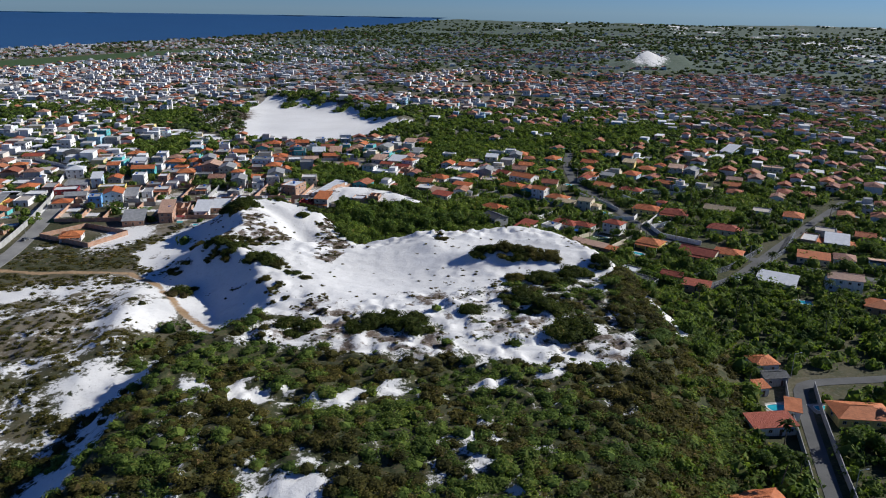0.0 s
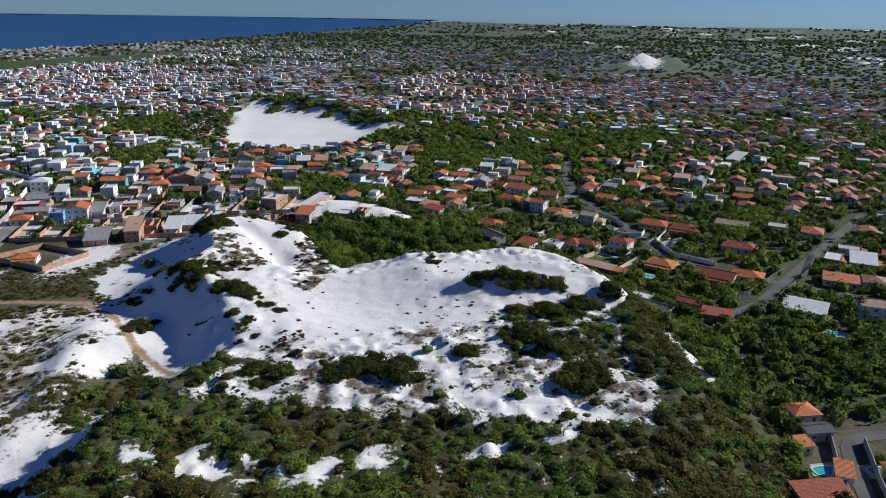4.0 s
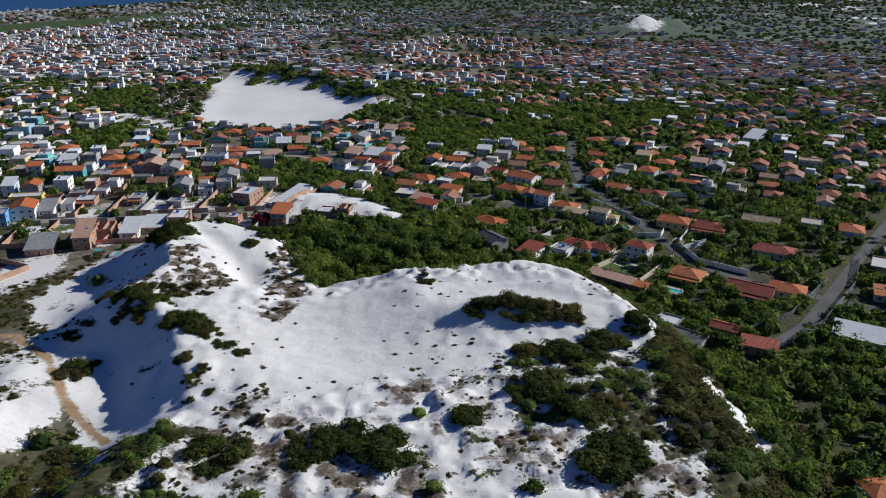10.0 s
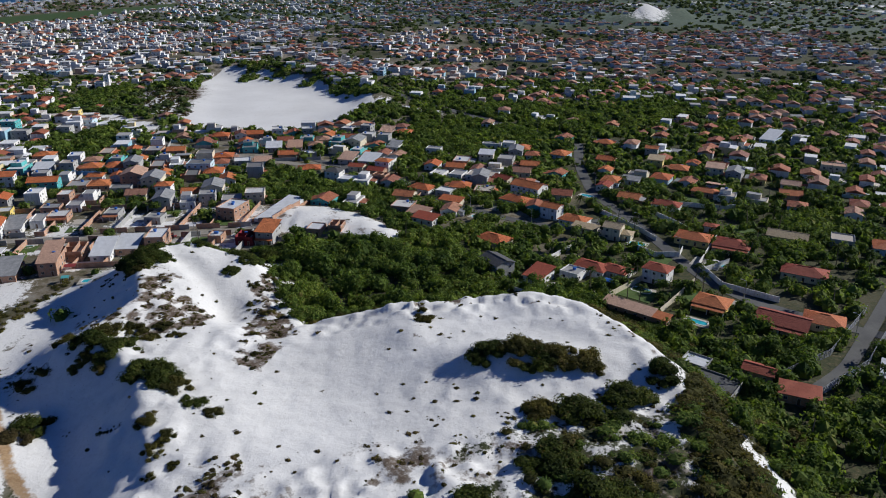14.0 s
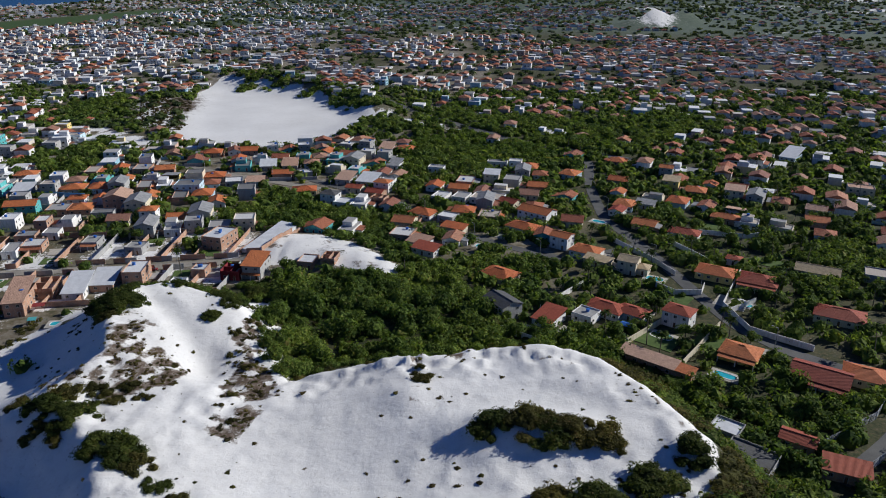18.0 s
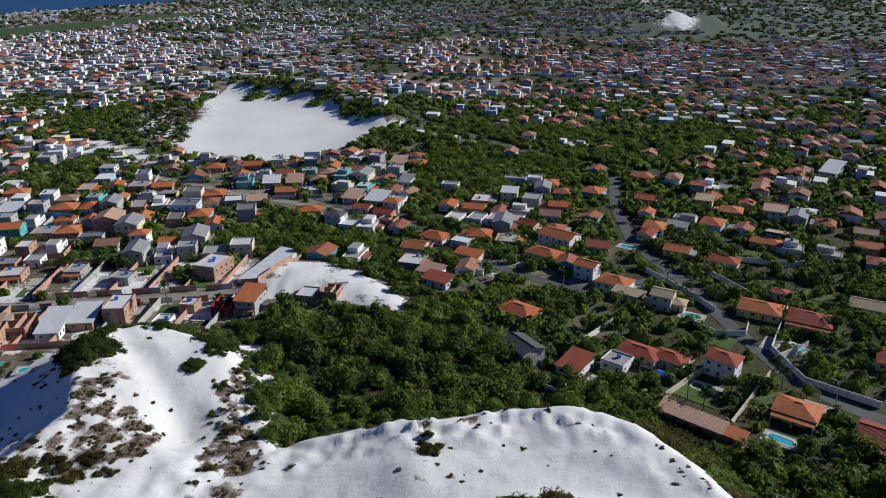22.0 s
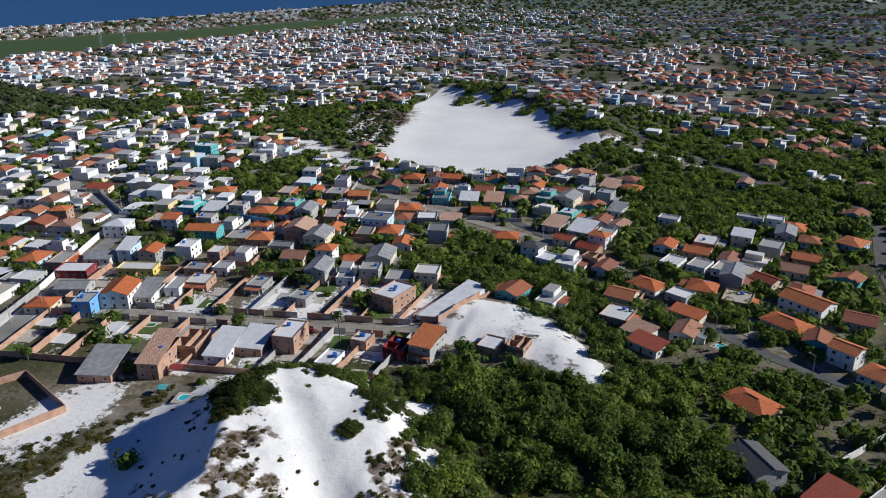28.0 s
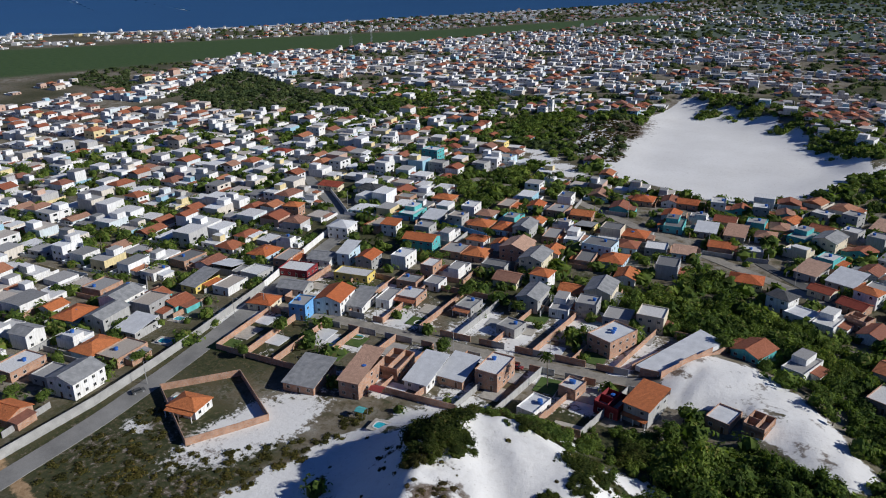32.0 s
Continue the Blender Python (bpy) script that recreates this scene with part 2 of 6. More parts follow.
def ground_material():
    """White sand, grey sand litter, scrubby soil, swamp grass and trodden town ground, mixed by the masks with rough borders."""
    m, n, l, b = material("ground", 0.95)
    big, mid, small, grain = noise_node(n, l, 0.03, 4), noise_node(n, l, 0.16, 5, 0.65), noise_node(n, l, 0.7, 5, 0.7), noise_node(n, l, 2.6, 3, 0.6)
    sand = mix(n, l, 0.5, ramp(n, l, big, [(0.3, (0.71, 0.692, 0.660)), (0.7, (0.81, 0.793, 0.762))]), ramp(n, l, small, [(0.3, (0.80, 0.785, 0.76)), (0.5, (1, 1, 1))]), "MULTIPLY")
    specks = ramp(n, l, noise_node(n, l, 1.9, 2, 0.4), [(0.70, (1, 1, 1)), (0.76, (0.42, 0.37, 0.31))])
    sand = mix(n, l, 0.55, sand, specks, "MULTIPLY")
    litter = ramp(n, l, small, [(0.3, (0.055, 0.038, 0.026)), (0.52, (0.13, 0.095, 0.07)), (0.72, (0.36, 0.33, 0.29))])
    soil = ramp(n, l, small, [(0.34, (0.020, 0.028, 0.010)), (0.48, (0.050, 0.056, 0.022)), (0.60, (0.085, 0.072, 0.034)), (0.74, (0.20, 0.165, 0.11))])
    town = ramp(n, l, calc(n, l, "ADD", calc(n, l, "MULTIPLY", mid, 0.7), calc(n, l, "MULTIPLY", small, 0.3)), [(0.34, (0.045, 0.058, 0.024)), (0.44, (0.13, 0.105, 0.065)), (0.53, (0.24, 0.21, 0.165)), (0.66, (0.44, 0.41, 0.36))])
    marsh = ramp(n, l, mid, [(0.3, (0.030, 0.065, 0.018)), (0.7, (0.065, 0.105, 0.030))])
    earth = ramp(n, l, small, [(0.3, (0.28, 0.17, 0.085)), (0.7, (0.45, 0.31, 0.18))])
    jitter = calc(n, l, "ADD", calc(n, l, "MULTIPLY", calc(n, l, "SUBTRACT", mid, 0.5), 0.9), calc(n, l, "MULTIPLY", calc(n, l, "SUBTRACT", small, 0.5), 1.0))

    def masked(name, under, over, wide=0.08):
        v = calc(n, l, "ADD", attribute(n, name), jitter)
        return mix(n, l, smooth(n, l, v, 0.5 - wide, 0.5 + wide), under, over)

    col = masked("soil", town, soil, 0.15)
    # Far woodland ground, its blue-green paled to hold the distance haze.
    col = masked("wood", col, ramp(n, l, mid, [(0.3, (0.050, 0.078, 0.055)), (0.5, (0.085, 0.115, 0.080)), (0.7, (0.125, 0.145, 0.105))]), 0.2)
    col = masked("marsh", col, marsh, 0.2)
    col = masked("sand", col, sand)
    col = masked("litter", col, litter, 0.12)
    col = masked("earth", col, earth, 0.2)
    l.new(col, b.inputs["Base Color"])
    bumped(n, l, b, calc(n, l, "ADD", small, calc(n, l, "MULTIPLY", grain, 0.14)), 0.5, 0.35)
    return m


M["ground"] = ground_material()
M["sea"], _n, _l, _b = material("sea water", 0.28)
_b.inputs["Specular IOR Level"].default_value = 0.5
_l.new(ramp(_n, _l, noise_node(_n, _l, 0.004, 4), [(0.3, (0.006, 0.042, 0.100)), (0.7, (0.008, 0.055, 0.125))]), _b.inputs["Base Color"])
bumped(_n, _l, _b, noise_node(_n, _l, 0.05, 4), 0.5, 1.5)
M["foam"] = plain("surf", [(0.3, (0.6, 0.63, 0.65)), (0.7, (0.8, 0.82, 0.83))], 0.05, 0.8)

# ---------------------------------------------------------------- the lie of the land
def sst(a, b, v):
    t = np.clip((v - a) / (b - a), 0.0, 1.0)
    return t * t * (3 - 2 * t)


def inside(x, y, poly):
    """Signed distance to a polygon, positive inside."""
    x, y = np.asarray(x, float), np.asarray(y, float)
    best = np.full(x.shape, 1e9)
    odd = np.zeros(x.shape, bool)
    for (ax, ay), (bx, by) in zip(poly, poly[1:] + poly[:1]):
        dx, dy = bx - ax, by - ay
        t = np.clip(((x - ax) * dx + (y - ay) * dy) / (dx * dx + dy * dy), 0, 1)
        best = np.minimum(best, np.hypot(x - ax - t * dx, y - ay - t * dy))
        cross = ((ay > y) != (by > y)) & (x < (bx - ax) * (y - ay) / (by - ay + 1e-12) + ax)
        odd ^= cross
    return np.where(odd, best, -best)


def along(x, y, line):
    """Distance to a polyline and the share of its length at the nearest point."""
    x, y = np.asarray(x, float), np.asarray(y, float)
    best, where, n = np.full(x.shape, 1e9), np.zeros(x.shape), len(line) - 1
    for k in range(n):
        (ax, ay), (bx, by) = line[k], line[k + 1]
        dx, dy = bx - ax, by - ay
        t = np.clip(((x - ax) * dx + (y - ay) * dy) / (dx * dx + dy * dy), 0, 1)
        d = np.hypot(x - ax - t * dx, y - ay - t * dy)
        where = np.where(d < best, (k + t) / n, where)
        best = np.minimum(best, d)
    return best, where


def wob(x, y, s, seed=0.0):
    """Cheap smooth noise, about -1 to 1."""
    a = np.sin(x / s * 1.3 + seed + 1.7 * np.sin(y / s * 0.9 + seed * 2.1)) * np.cos(y / s * 1.1 - seed * 1.3 + 1.3 * np.sin(x / s * 0.7))
    b = np.sin(x / s * 2.9 - y / s * 1.7 + seed * 3.1) * np.cos(y / s * 2.3 + x / s * 0.8 - seed)
    return 0.65 * a + 0.35 * b


def vnoise(x, y, s, seed=0):
    """Smooth lattice noise, -1 to 1, that never repeats."""
    u, v = np.asarray(x, float) / s + 1000.3, np.asarray(y, float) / s + 1000.7
    i, j = np.floor(u), np.floor(v)
    a, b = u - i, v - j
    a, b = a * a * (3 - 2 * a), b * b * (3 - 2 * b)

    def at(p, q):
        k = np.sin(p * 127.1 + q * 311.7 + seed * 74.7) * 43758.5453
        return 2 * (k - np.floor(k)) - 1

    return (at(i, j) * (1 - a) + at(i + 1, j) * a) * (1 - b) + (at(i, j + 1) * (1 - a) + at(i + 1, j + 1) * a) * b


def hump(x, y, cx, cy, rx, ry, deg=0.0):
    c, s = math.cos(radians(deg)), math.sin(radians(deg))
    u, v = (x - cx) * c + (y - cy) * s, -(x - cx) * s + (y - cy) * c
    return np.exp(-(u / rx) ** 2 - (v / ry) ** 2)


RIM = [(-36, 275), (-25, 279), (-8, 281), (16, 285), (33, 286), (43, 280), (50, 268), (57, 249), (60, 205), (58, 183), (52, 162), (44, 146), (38, 129), (32, 100), (28, 60), (20, -60), (-58, -60), (-64, 80), (-68, 130),
       (-66, 170), (-54, 198), (-52, 211), (-60, 230), (-68, 245), (-76, 254), (-88, 259), (-83, 270), (-80, 281), (-83, 292), (-86, 300), (-89, 312), (-85, 320), (-76, 325), (-62, 319), (-46, 306), (-40, 290)]
CREST = [(-30, 273), (-4, 280), (24, 284), (41, 276), (49, 263), (55, 247)]
SPINE = [(-86, 315), (-85, 300), (-82, 291), (-79, 281), (-82, 270), (-86, 260), (-75, 254), (-68, 245), (-60, 230), (-53, 212)]
HILL = [(-64, 379), (-59, 394), (-43, 393), (-29, 385), (-19, 372), (-10, 356), (-14, 349), (-27, 357), (-34, 362), (-40, 368), (-57, 366)]
LAGOON = [(-152, 566), (-111, 552), (-78, 558), (-57, 583), (-46, 615), (-40, 645), (-73, 686), (-95, 728), (-118, 748), (-140, 764), (-165, 777), (-180, 798), (-192, 790), (-191, 730), (-186, 690), (-178, 650), (-170, 604)]
COAST = [(-2600, -900), (-1720, 350), (-1390, 850), (-1235, 1060), (-1120, 1280), (-1000, 1640), (-820, 2150), (-590, 2800), (-270, 3600), (280, 4900)]


WESTSLOPE = [(-88, 322), (-104, 338), (-111, 328), (-117, 310), (-121, 294), (-124, 281), (-118, 268), (-108, 258), (-98, 250), (-88, 228), (-76, 222), (-56, 208), (-54, 216), (-62, 233), (-72, 245), (-84, 258), (-81, 270), (-79, 281), (-84, 295), (-88, 310)]


def height(x, y):
    x, y = np.asarray(x, float), np.asarray(y, float)
    d = inside(x, y, RIM)
    h = 11.0 + 0 * x
    dc, tc = along(x, y, CREST)
    h = h + (0.6 + 2.0 * tc) * np.exp(-(dc / 10) ** 2)
    ds, ts = along(x, y, SPINE)
    h = h + (4.0 - 4.2 * ts) * np.clip(1 - ds / 20, 0, 1) ** 1.2 - 3.6 * hump(x, y, -58, 287, 11, 10, 20) - 0.7 * hump(x, y, -70, 262, 12, 6, 20)
    h = h - 6.0 * hump(x, y, -44, 300, 13, 24, 12) - 2.5 * hump(x, y, -50, 208, 9, 9)
    h = h - (0.66 + 0.03 * sst(-45, -60, x) - 0.2 * sst(40, 60, x) * sst(255, 235, y) - 0.25 * sst(-74, -88, x) * sst(252, 276, y) * sst(345, 325, y)) * np.clip(-d, 0, None)
    h = np.logaddexp(0, 0.9 * h) / 0.9
    h = h + 4.0 * hump(x, y, 24, 250, 20, 7.5, -8) + 1.5 * hump(x, y, -4, 266, 7, 6)
    h = h - 2.4 * hump(x, y, -16, 240, 30, 26, 20) - 2.0 * hump(x, y, -38, 196, 14, 8, 10)
    h = h + 1.6 * hump(x, y, -45, 125, 30, 20) + 2.2 * hump(x, y, 10, 120, 40, 22) + 1.5 * hump(x, y, -25, 110, 16, 12)
    h = h + 3.5 * hump(x, y, -105, 185, 26, 40, 25) + 2.0 * hump(x, y, -95, 225, 15, 10)
    h = h + (3.6 + 0.7 * vnoise(x, y, 9, 2) + 0.35 * vnoise(x, y, 3, 2)) * sst(-12, 7, inside(x, y, HILL)) + 2.5 * hump(x, y, -20, 335, 40, 26)
    h = h + 5.0 * hump(x, y, -120, 800, 80, 40, -30) - 1.0 * sst(0, 20, inside(x, y, LAGOON)) + 4.0 * hump(x, y, -30, 600, 40, 30)
    h = h - 2.2 * hump(x, y, -30, 248, 24, 30, 20) - 2.4 * hump(x, y, -27, 275, 17, 8, 10)
    chute = along(x, y, [(-80, 314), (-70, 304), (-60, 291), (-54, 280)])[0]
    h = h - 1.5 * np.exp(-(chute / 4.5) ** 2) + 1.3 * np.exp(-(along(x, y, [(-57, 314), (-52, 303), (-47, 288)])[0] / 5) ** 2)
    wild = hump(x, y, -120, 180, 45, 70)
    h = h + wild * (1.3 * wob(x, y, 15, 2) + 0.9 * wob(x, y, 6, 8) + 0.3 * wob(x, y, 2.6, 3)) + 2.5 * hump(x, y, -96, 205, 7, 30, 18)
    rim = along(x, y, [(-215, 800), (-188, 806), (-150, 784), (-95, 750), (-66, 718), (-38, 650)])[0]
    h = h + 7.0 * np.exp(-(rim / 16) ** 2) + 3.0 * hump(x, y, -205, 690, 14, 60, 10)
    dune = sst(-24, -2, d)
    rough = 0.26 + 1.4 * sst(228, 205, y - 0.25 * x) + 0.9 * np.exp(-(ds / 13) ** 2) + 0.8 * hump(x, y, 10, 280, 40, 7) + 1.5 * hump(x, y, -46, 278, 10, 20) + 0.5 * hump(x, y, 30, 240, 30, 8)
    rough = (rough + 0.9 * np.exp(-(dc / 5) ** 2)) * (1 - 0.75 * np.exp(-(chute / 6) ** 2))
    lumps = 0.55 * np.abs(vnoise(x, y, 6.5, 3)) + 0.55 * np.clip(vnoise(x, y, 3.1, 5), 0, 1) + 0.2 * vnoise(x, y, 1.7, 6)
    h = h + dune * rough * (0.36 * wob(x, y, 11, 1) + 1.25 * lumps - 0.45) + 0.3 * wob(x, y, 30, 2)
    r = np.hypot(x, y)
    far = np.clip(r - 1900, 0, 2140)
    h = h + far ** 2 * (1.30e-5 - 0.36e-5 * sst(-0.26, 0.22, x / np.maximum(r, 1)))
    east = sst(-700, 1200, x + 0.1 * y) * sst(1300, 2400, y)
    h = h + east * (3 + 6 * wob(x, y, 260, 3) + 7 * wob(x, y, 95, 5)) + (20 + 9 * vnoise(x, y, 30, 2) + 5 * vnoise(x, y, 13, 3)) * hump(x, y, 422, 1525, 26, 70, -50) + (13 + 6 * vnoise(x, y, 22, 5)) * (hump(x, y, 372, 1470, 20, 50, -60) + hump(x, y, 470, 1560, 18, 46, -40))
    return h

# ---------------------------------------------------------------- builders
def link_mesh(name, verts, faces, mats, parent=None, index=None, uv=None, smooth_faces=False):
    me = bpy.data.meshes.new(name)
    me.from_pydata(verts, [], faces)
    for m in mats:
        me.materials.append(m)
    if index is not None:
        me.polygons.foreach_set("material_index", index)
    if uv is not None:
        me.uv_layers.new(name="UVMap").data.foreach_set("uv", np.asarray(uv, np.float32).ravel())
    if smooth_faces:
        me.polygons.foreach_set("use_smooth", np.ones(len(me.polygons), bool))
    me.update()
    ob = new(name, me)
    if parent is not None:
        ob.parent = parent
    return ob


class Build:
    """Collects faces with materials and real-size surface coordinates for one mesh."""

    def __init__(self):
        self.v, self.f, self.m, self.uv, self.mats = [], [], [], [], []

    def face(self, pts, mat, lift=None):
        pts = [Vector(p) for p in pts]
        n = (pts[1] - pts[0]).cross(pts[-1] - pts[0])
        n = n.normalized() if n.length > 1e-9 else Vector((0, 0, 1))
        u = Vector((0, 0, 1)).cross(n)
        u = u.normalized() if u.length > 1e-4 else Vector((1, 0, 0))
        w = n.cross(u)
        k = len(self.v)
        self.v += [tuple(p) for p in pts]
        self.f.append(tuple(range(k, k + len(pts))))
        if mat not in self.mats:
            self.mats.append(mat)
        self.m.append(self.mats.index(mat))
        for p in pts:
            self.uv += [p.dot(u), p.dot(w)]

    def box(self, x0, y0, z0, x1, y1, z1, mat, top=None, under=False):
        a, b, c, d = (x0, y0), (x1, y0), (x1, y1), (x0, y1)
        for p, q in ((a, b), (b, c), (c, d), (d, a)):
            self.face([(*p, z0), (*q, z0), (*q, z1), (*p, z1)], mat)
        self.face([(*a, z1), (*b, z1), (*c, z1), (*d, z1)], top or mat)
        if under:
            self.face([(*d, z0), (*c, z0), (*b, z0), (*a, z0)], mat)

    def slab(self, quad, thick, mat):
        """A sloping plate: four upper corners in order, and its thickness downwards."""
        low = [(x, y, z - thick) for x, y, z in quad]
        self.face(quad, mat)
        self.face(low[::-1], mat)
        for k in range(len(quad)):
            j = (k + 1) % len(quad)
            self.face([low[k], low[j], quad[j], quad[k]], mat)

    def cylinder(self, x, y, z0, z1, r0, r1, mat, n=10):
        ring = [(math.cos(2 * math.pi * k / n), math.sin(2 * math.pi * k / n)) for k in range(n)]
        for k in range(n):
            (a, b), (c, d) = ring[k], ring[(k + 1) % n]
            self.face([(x + a * r0, y + b * r0, z0), (x + c * r0, y + d * r0, z0), (x + c * r1, y + d * r1, z1), (x + a * r1, y + b * r1, z1)], mat)
        self.face([(x + a * r1, y + b * r1, z1) for a, b in ring], mat)

    def done(self, name, parent=None):
        return link_mesh(name, self.v, self.f, self.mats, parent, self.m, self.uv)


def ground_at(x, y):
    return float(height(x, y))


# ---------------------------------------------------------------- ground, sea, roads
def spaced(lo, hi, fine, step, growth, limit):
    """Grid lines: an even fine stretch, then wider and wider out to the limit on both sides."""
    mid = list(np.arange(lo, hi + 1e-6, fine))
    out, s = [hi], step
    while out[-1] < limit:
        out.append(out[-1] + s)
        s *= growth
    back, s = [lo], step
    while back[-1] > -limit:
        back.append(back[-1] - s)
        s *= growth
    return np.array(back[:0:-1] + mid + out[1:])


GX, GY = spaced(-130, 80, 1.0, 1.6, 1.045, 4020), spaced(150, 335, 1.0, 1.6, 1.045, 4020)
TRACK = [(-190, 262), (-150, 256), (-116, 257), (-100, 243), (-86, 222), (-70, 206)]
FOREST = [(-38, 279), (-44, 294), (-48, 306), (-53, 320), (-50, 334), (-53, 350), (-33, 357), (-12, 350), (-6, 374), (11, 367), (14, 342), (30, 320), (50, 318), (58, 300), (46, 285), (26, 294), (9, 292), (-4, 288), (-19, 285)]
BOWL = [(-58, 204), (-30, 200), (-4, 212), (12, 224), (32, 229), (54, 233), (59, 251), (52, 270), (44, 282), (33, 288), (16, 288), (-6, 284), (-36, 276), (-39, 292), (-44, 308), (-52, 320), (-66, 324), (-88, 320),
        (-106, 300), (-110, 268), (-104, 250), (-86, 228), (-72, 206)]
WESTSAND = [(-190, 100), (-100, 100), (-78, 150), (-90, 190), (-86, 218), (-100, 250), (-106, 285), (-116, 262), (-132, 250), (-160, 238), (-190, 225)]


EASTFACE = [(-86, 302), (-80, 307), (-72, 298), (-64, 287), (-57, 280), (-60, 268), (-72, 262), (-88, 258), (-81, 281)]
SADDLE = [(-53, 316), (-44, 312), (-39, 290), (-34, 270), (-40, 250), (-47, 252), (-50, 268), (-49, 284), (-54, 300)]
SCRUBBY = [(-226, 690), (-202, 702), (-184, 692), (-175, 650), (-166, 610), (-157, 590), (-176, 591), (-197, 612), (-213, 655)]
GREENBANK = [(-283, 678), (-224, 694), (-212, 655), (-196, 612), (-178, 590), (-188, 582), (-216, 612), (-250, 642)]
SANDWAYS = [[(-224, 603), (-203, 581), (-183, 566), (-170, 555)], [(-50, 646), (-30, 633), (-6, 611), (16, 597)], [(-282, 640), (-274, 664), (-266, 690)]]
YARDS = [(-200, 330), (-170, 322), (-110, 326), (-66, 346), (-56, 400), (-90, 418), (-150, 400), (-206, 392)]


def ground_masks(x, y, z):
    d = inside(x, y, RIM)
    n1, n2, n3, n4 = wob(x, y, 16, 7), wob(x, y, 7, 9), wob(x, y, 40, 12), wob(x, y, 3.6, 3)
    sand = 0.15 + 1.2 * sst(-6, 3, inside(x, y, BOWL) + 2 * n2)
    west = inside(x, y, WESTSAND)
    sand = np.maximum(sand, sst(-8, 4, west) * (0.54 - 0.10 * sst(205, 180, y) + 0.34 * n1 + 0.24 * n2))
    lee = sst(-26, -16, d) * sst(2, -5, d) * (x < -45) * sst(205, 195, y)
    sand = np.maximum(sand, lee * (0.52 + 0.3 * n1 + 0.25 * n4))
    front = sst(-4, 12, d) * sst(235, 212, y - 0.2 * x) * sst(160, 178, y + 0.12 * x)
    sand = np.maximum(sand, front * (0.74 + 0.22 * n2 + 0.26 * n4 - 0.42 * hump(x, y, 44, 212, 22, 22)))
    dp, _ = along(x, y, [(-60, 154), (-28, 149), (0, 152), (26, 163), (34, 172)])
    sand = np.maximum(sand, (0.56 + 0.4 * n2 + 0.25 * n4) * np.exp(-(dp / 8) ** 2) + 0.05 * n4)
    sand = np.maximum(sand, 0.9 * hump(x, y, -26, 112, 11, 6) + 0.5 * hump(x, y, 40, 150, 8, 20, 20) + 0.15 * n4 - 0.05)
    sand = np.maximum(sand, sst(-4, 12, d) * sst(165, 150, y) * (0.30 + 0.22 * n1 + 0.25 * n4))
    sand = np.maximum(sand, 1.2 * sst(-4, 3, inside(x, y, HILL) + 2 * n2) - 0.9 * hump(x, y, -34, 371, 8, 3, -20))
    sand = np.maximum(sand, 0.8 * hump(x, y, -52, 330, 11, 5) + 0.8 * hump(x, y, -70, 333, 5, 3) + 0.15 * n4)
    sand = np.maximum(sand, 0.85 * hump(x, y, 69, 212, 3.5, 24, 8) + 0.1 * n4)
    lag = inside(x, y, LAGOON)
    sand = np.maximum(sand, 1.3 * sst(-4, 4, lag + 4 * n1 + 3 * n2 - 14 * hump(x, y, -158, 762, 9, 20) - 12 * hump(x, y, -130, 752, 9, 10) - 9 * hump(x, y, -98, 722, 9, 9)))
    sand = np.maximum(sand, 0.8 * sst(-4, 4, inside(x, y, SCRUBBY)))
    sand = np.maximum(sand, sst(0, 6, inside(x, y, YARDS)) * (0.40 + 0.4 * vnoise(x, y, 8, 3)))
    slope = sst(-4, 3, inside(x, y, WESTSLOPE) + 2.5 * n2)
    sand = np.maximum(sand, slope * (0.98 + 0.25 * n4 - 0.55 * np.clip(vnoise(x, y, 7, 31), 0, 1)))
    dl, de = along(x, y, SANDWAYS[0])[0], along(x, y, SANDWAYS[1])[0]
    sand = np.maximum(sand, 0.9 * np.exp(-(along(x, y, SANDWAYS[2])[0] / 4) ** 2))
    sand = np.maximum(sand, 0.9 * np.exp(-(along(x, y, [(-183, 574), (-170, 578), (-154, 587)])[0] / 3) ** 2))
    sand = np.maximum(sand, 0.9 * np.exp(-(dl / 7) ** 2))
    sand = np.maximum(sand, 0.9 * np.exp(-(de / 6) ** 2))
    sand = np.maximum(sand, 0.8 * hump(x, y, -310, 560, 50, 16, 20) + 1.0 * hump(x, y, -138, 302, 11, 25, -12) + 0.7 * hump(x, y, -163, 286, 6, 4))
    east = sst(1250, 1800, y) * sst(300, 700, x + 0.05 * y)
    sand = np.maximum(sand, east * (0.12 + 0.75 * sst(0.15, 0.45, wob(x, y, 60, 8)) * sst(-0.35, 0.35, wob(x, y, 210, 5)) + 0.3 * wob(x, y, 22, 2)))
    # Far dune: gaps in the sand colour stand in for shaded faces and scrub.
    sand = np.maximum(sand, 0.74 * hump(x, y, 395, 1490, 52, 90, -30) + 0.25 * vnoise(x, y, 16, 4) * hump(x, y, 400, 1500, 90, 140, -30) + (0.75 + 0.3 * vnoise(x, y, 12, 4)) * hump(x, y, 560, 1335, 100, 26, 6))
    soil = np.where(d > -26, 0.9, 0.0)
    soil = np.maximum(soil, sst(-4, 4, inside(x, y, FOREST)))
    soil = np.maximum(soil, sst(900, 1500, np.hypot(x, y)) * 0.5)
    soil = np.maximum(soil, 0.45 + 0.3 * n3 + 0.35 * sst(40, 70, x))
    field = hump(x, y, -150, 280, 48, 34) * (1 - slope)
    soil = np.maximum(soil, field)
    sand = np.maximum(sand, 0.8 * hump(x, y, -60, 320, 12, 7) + 0.2 * n4)
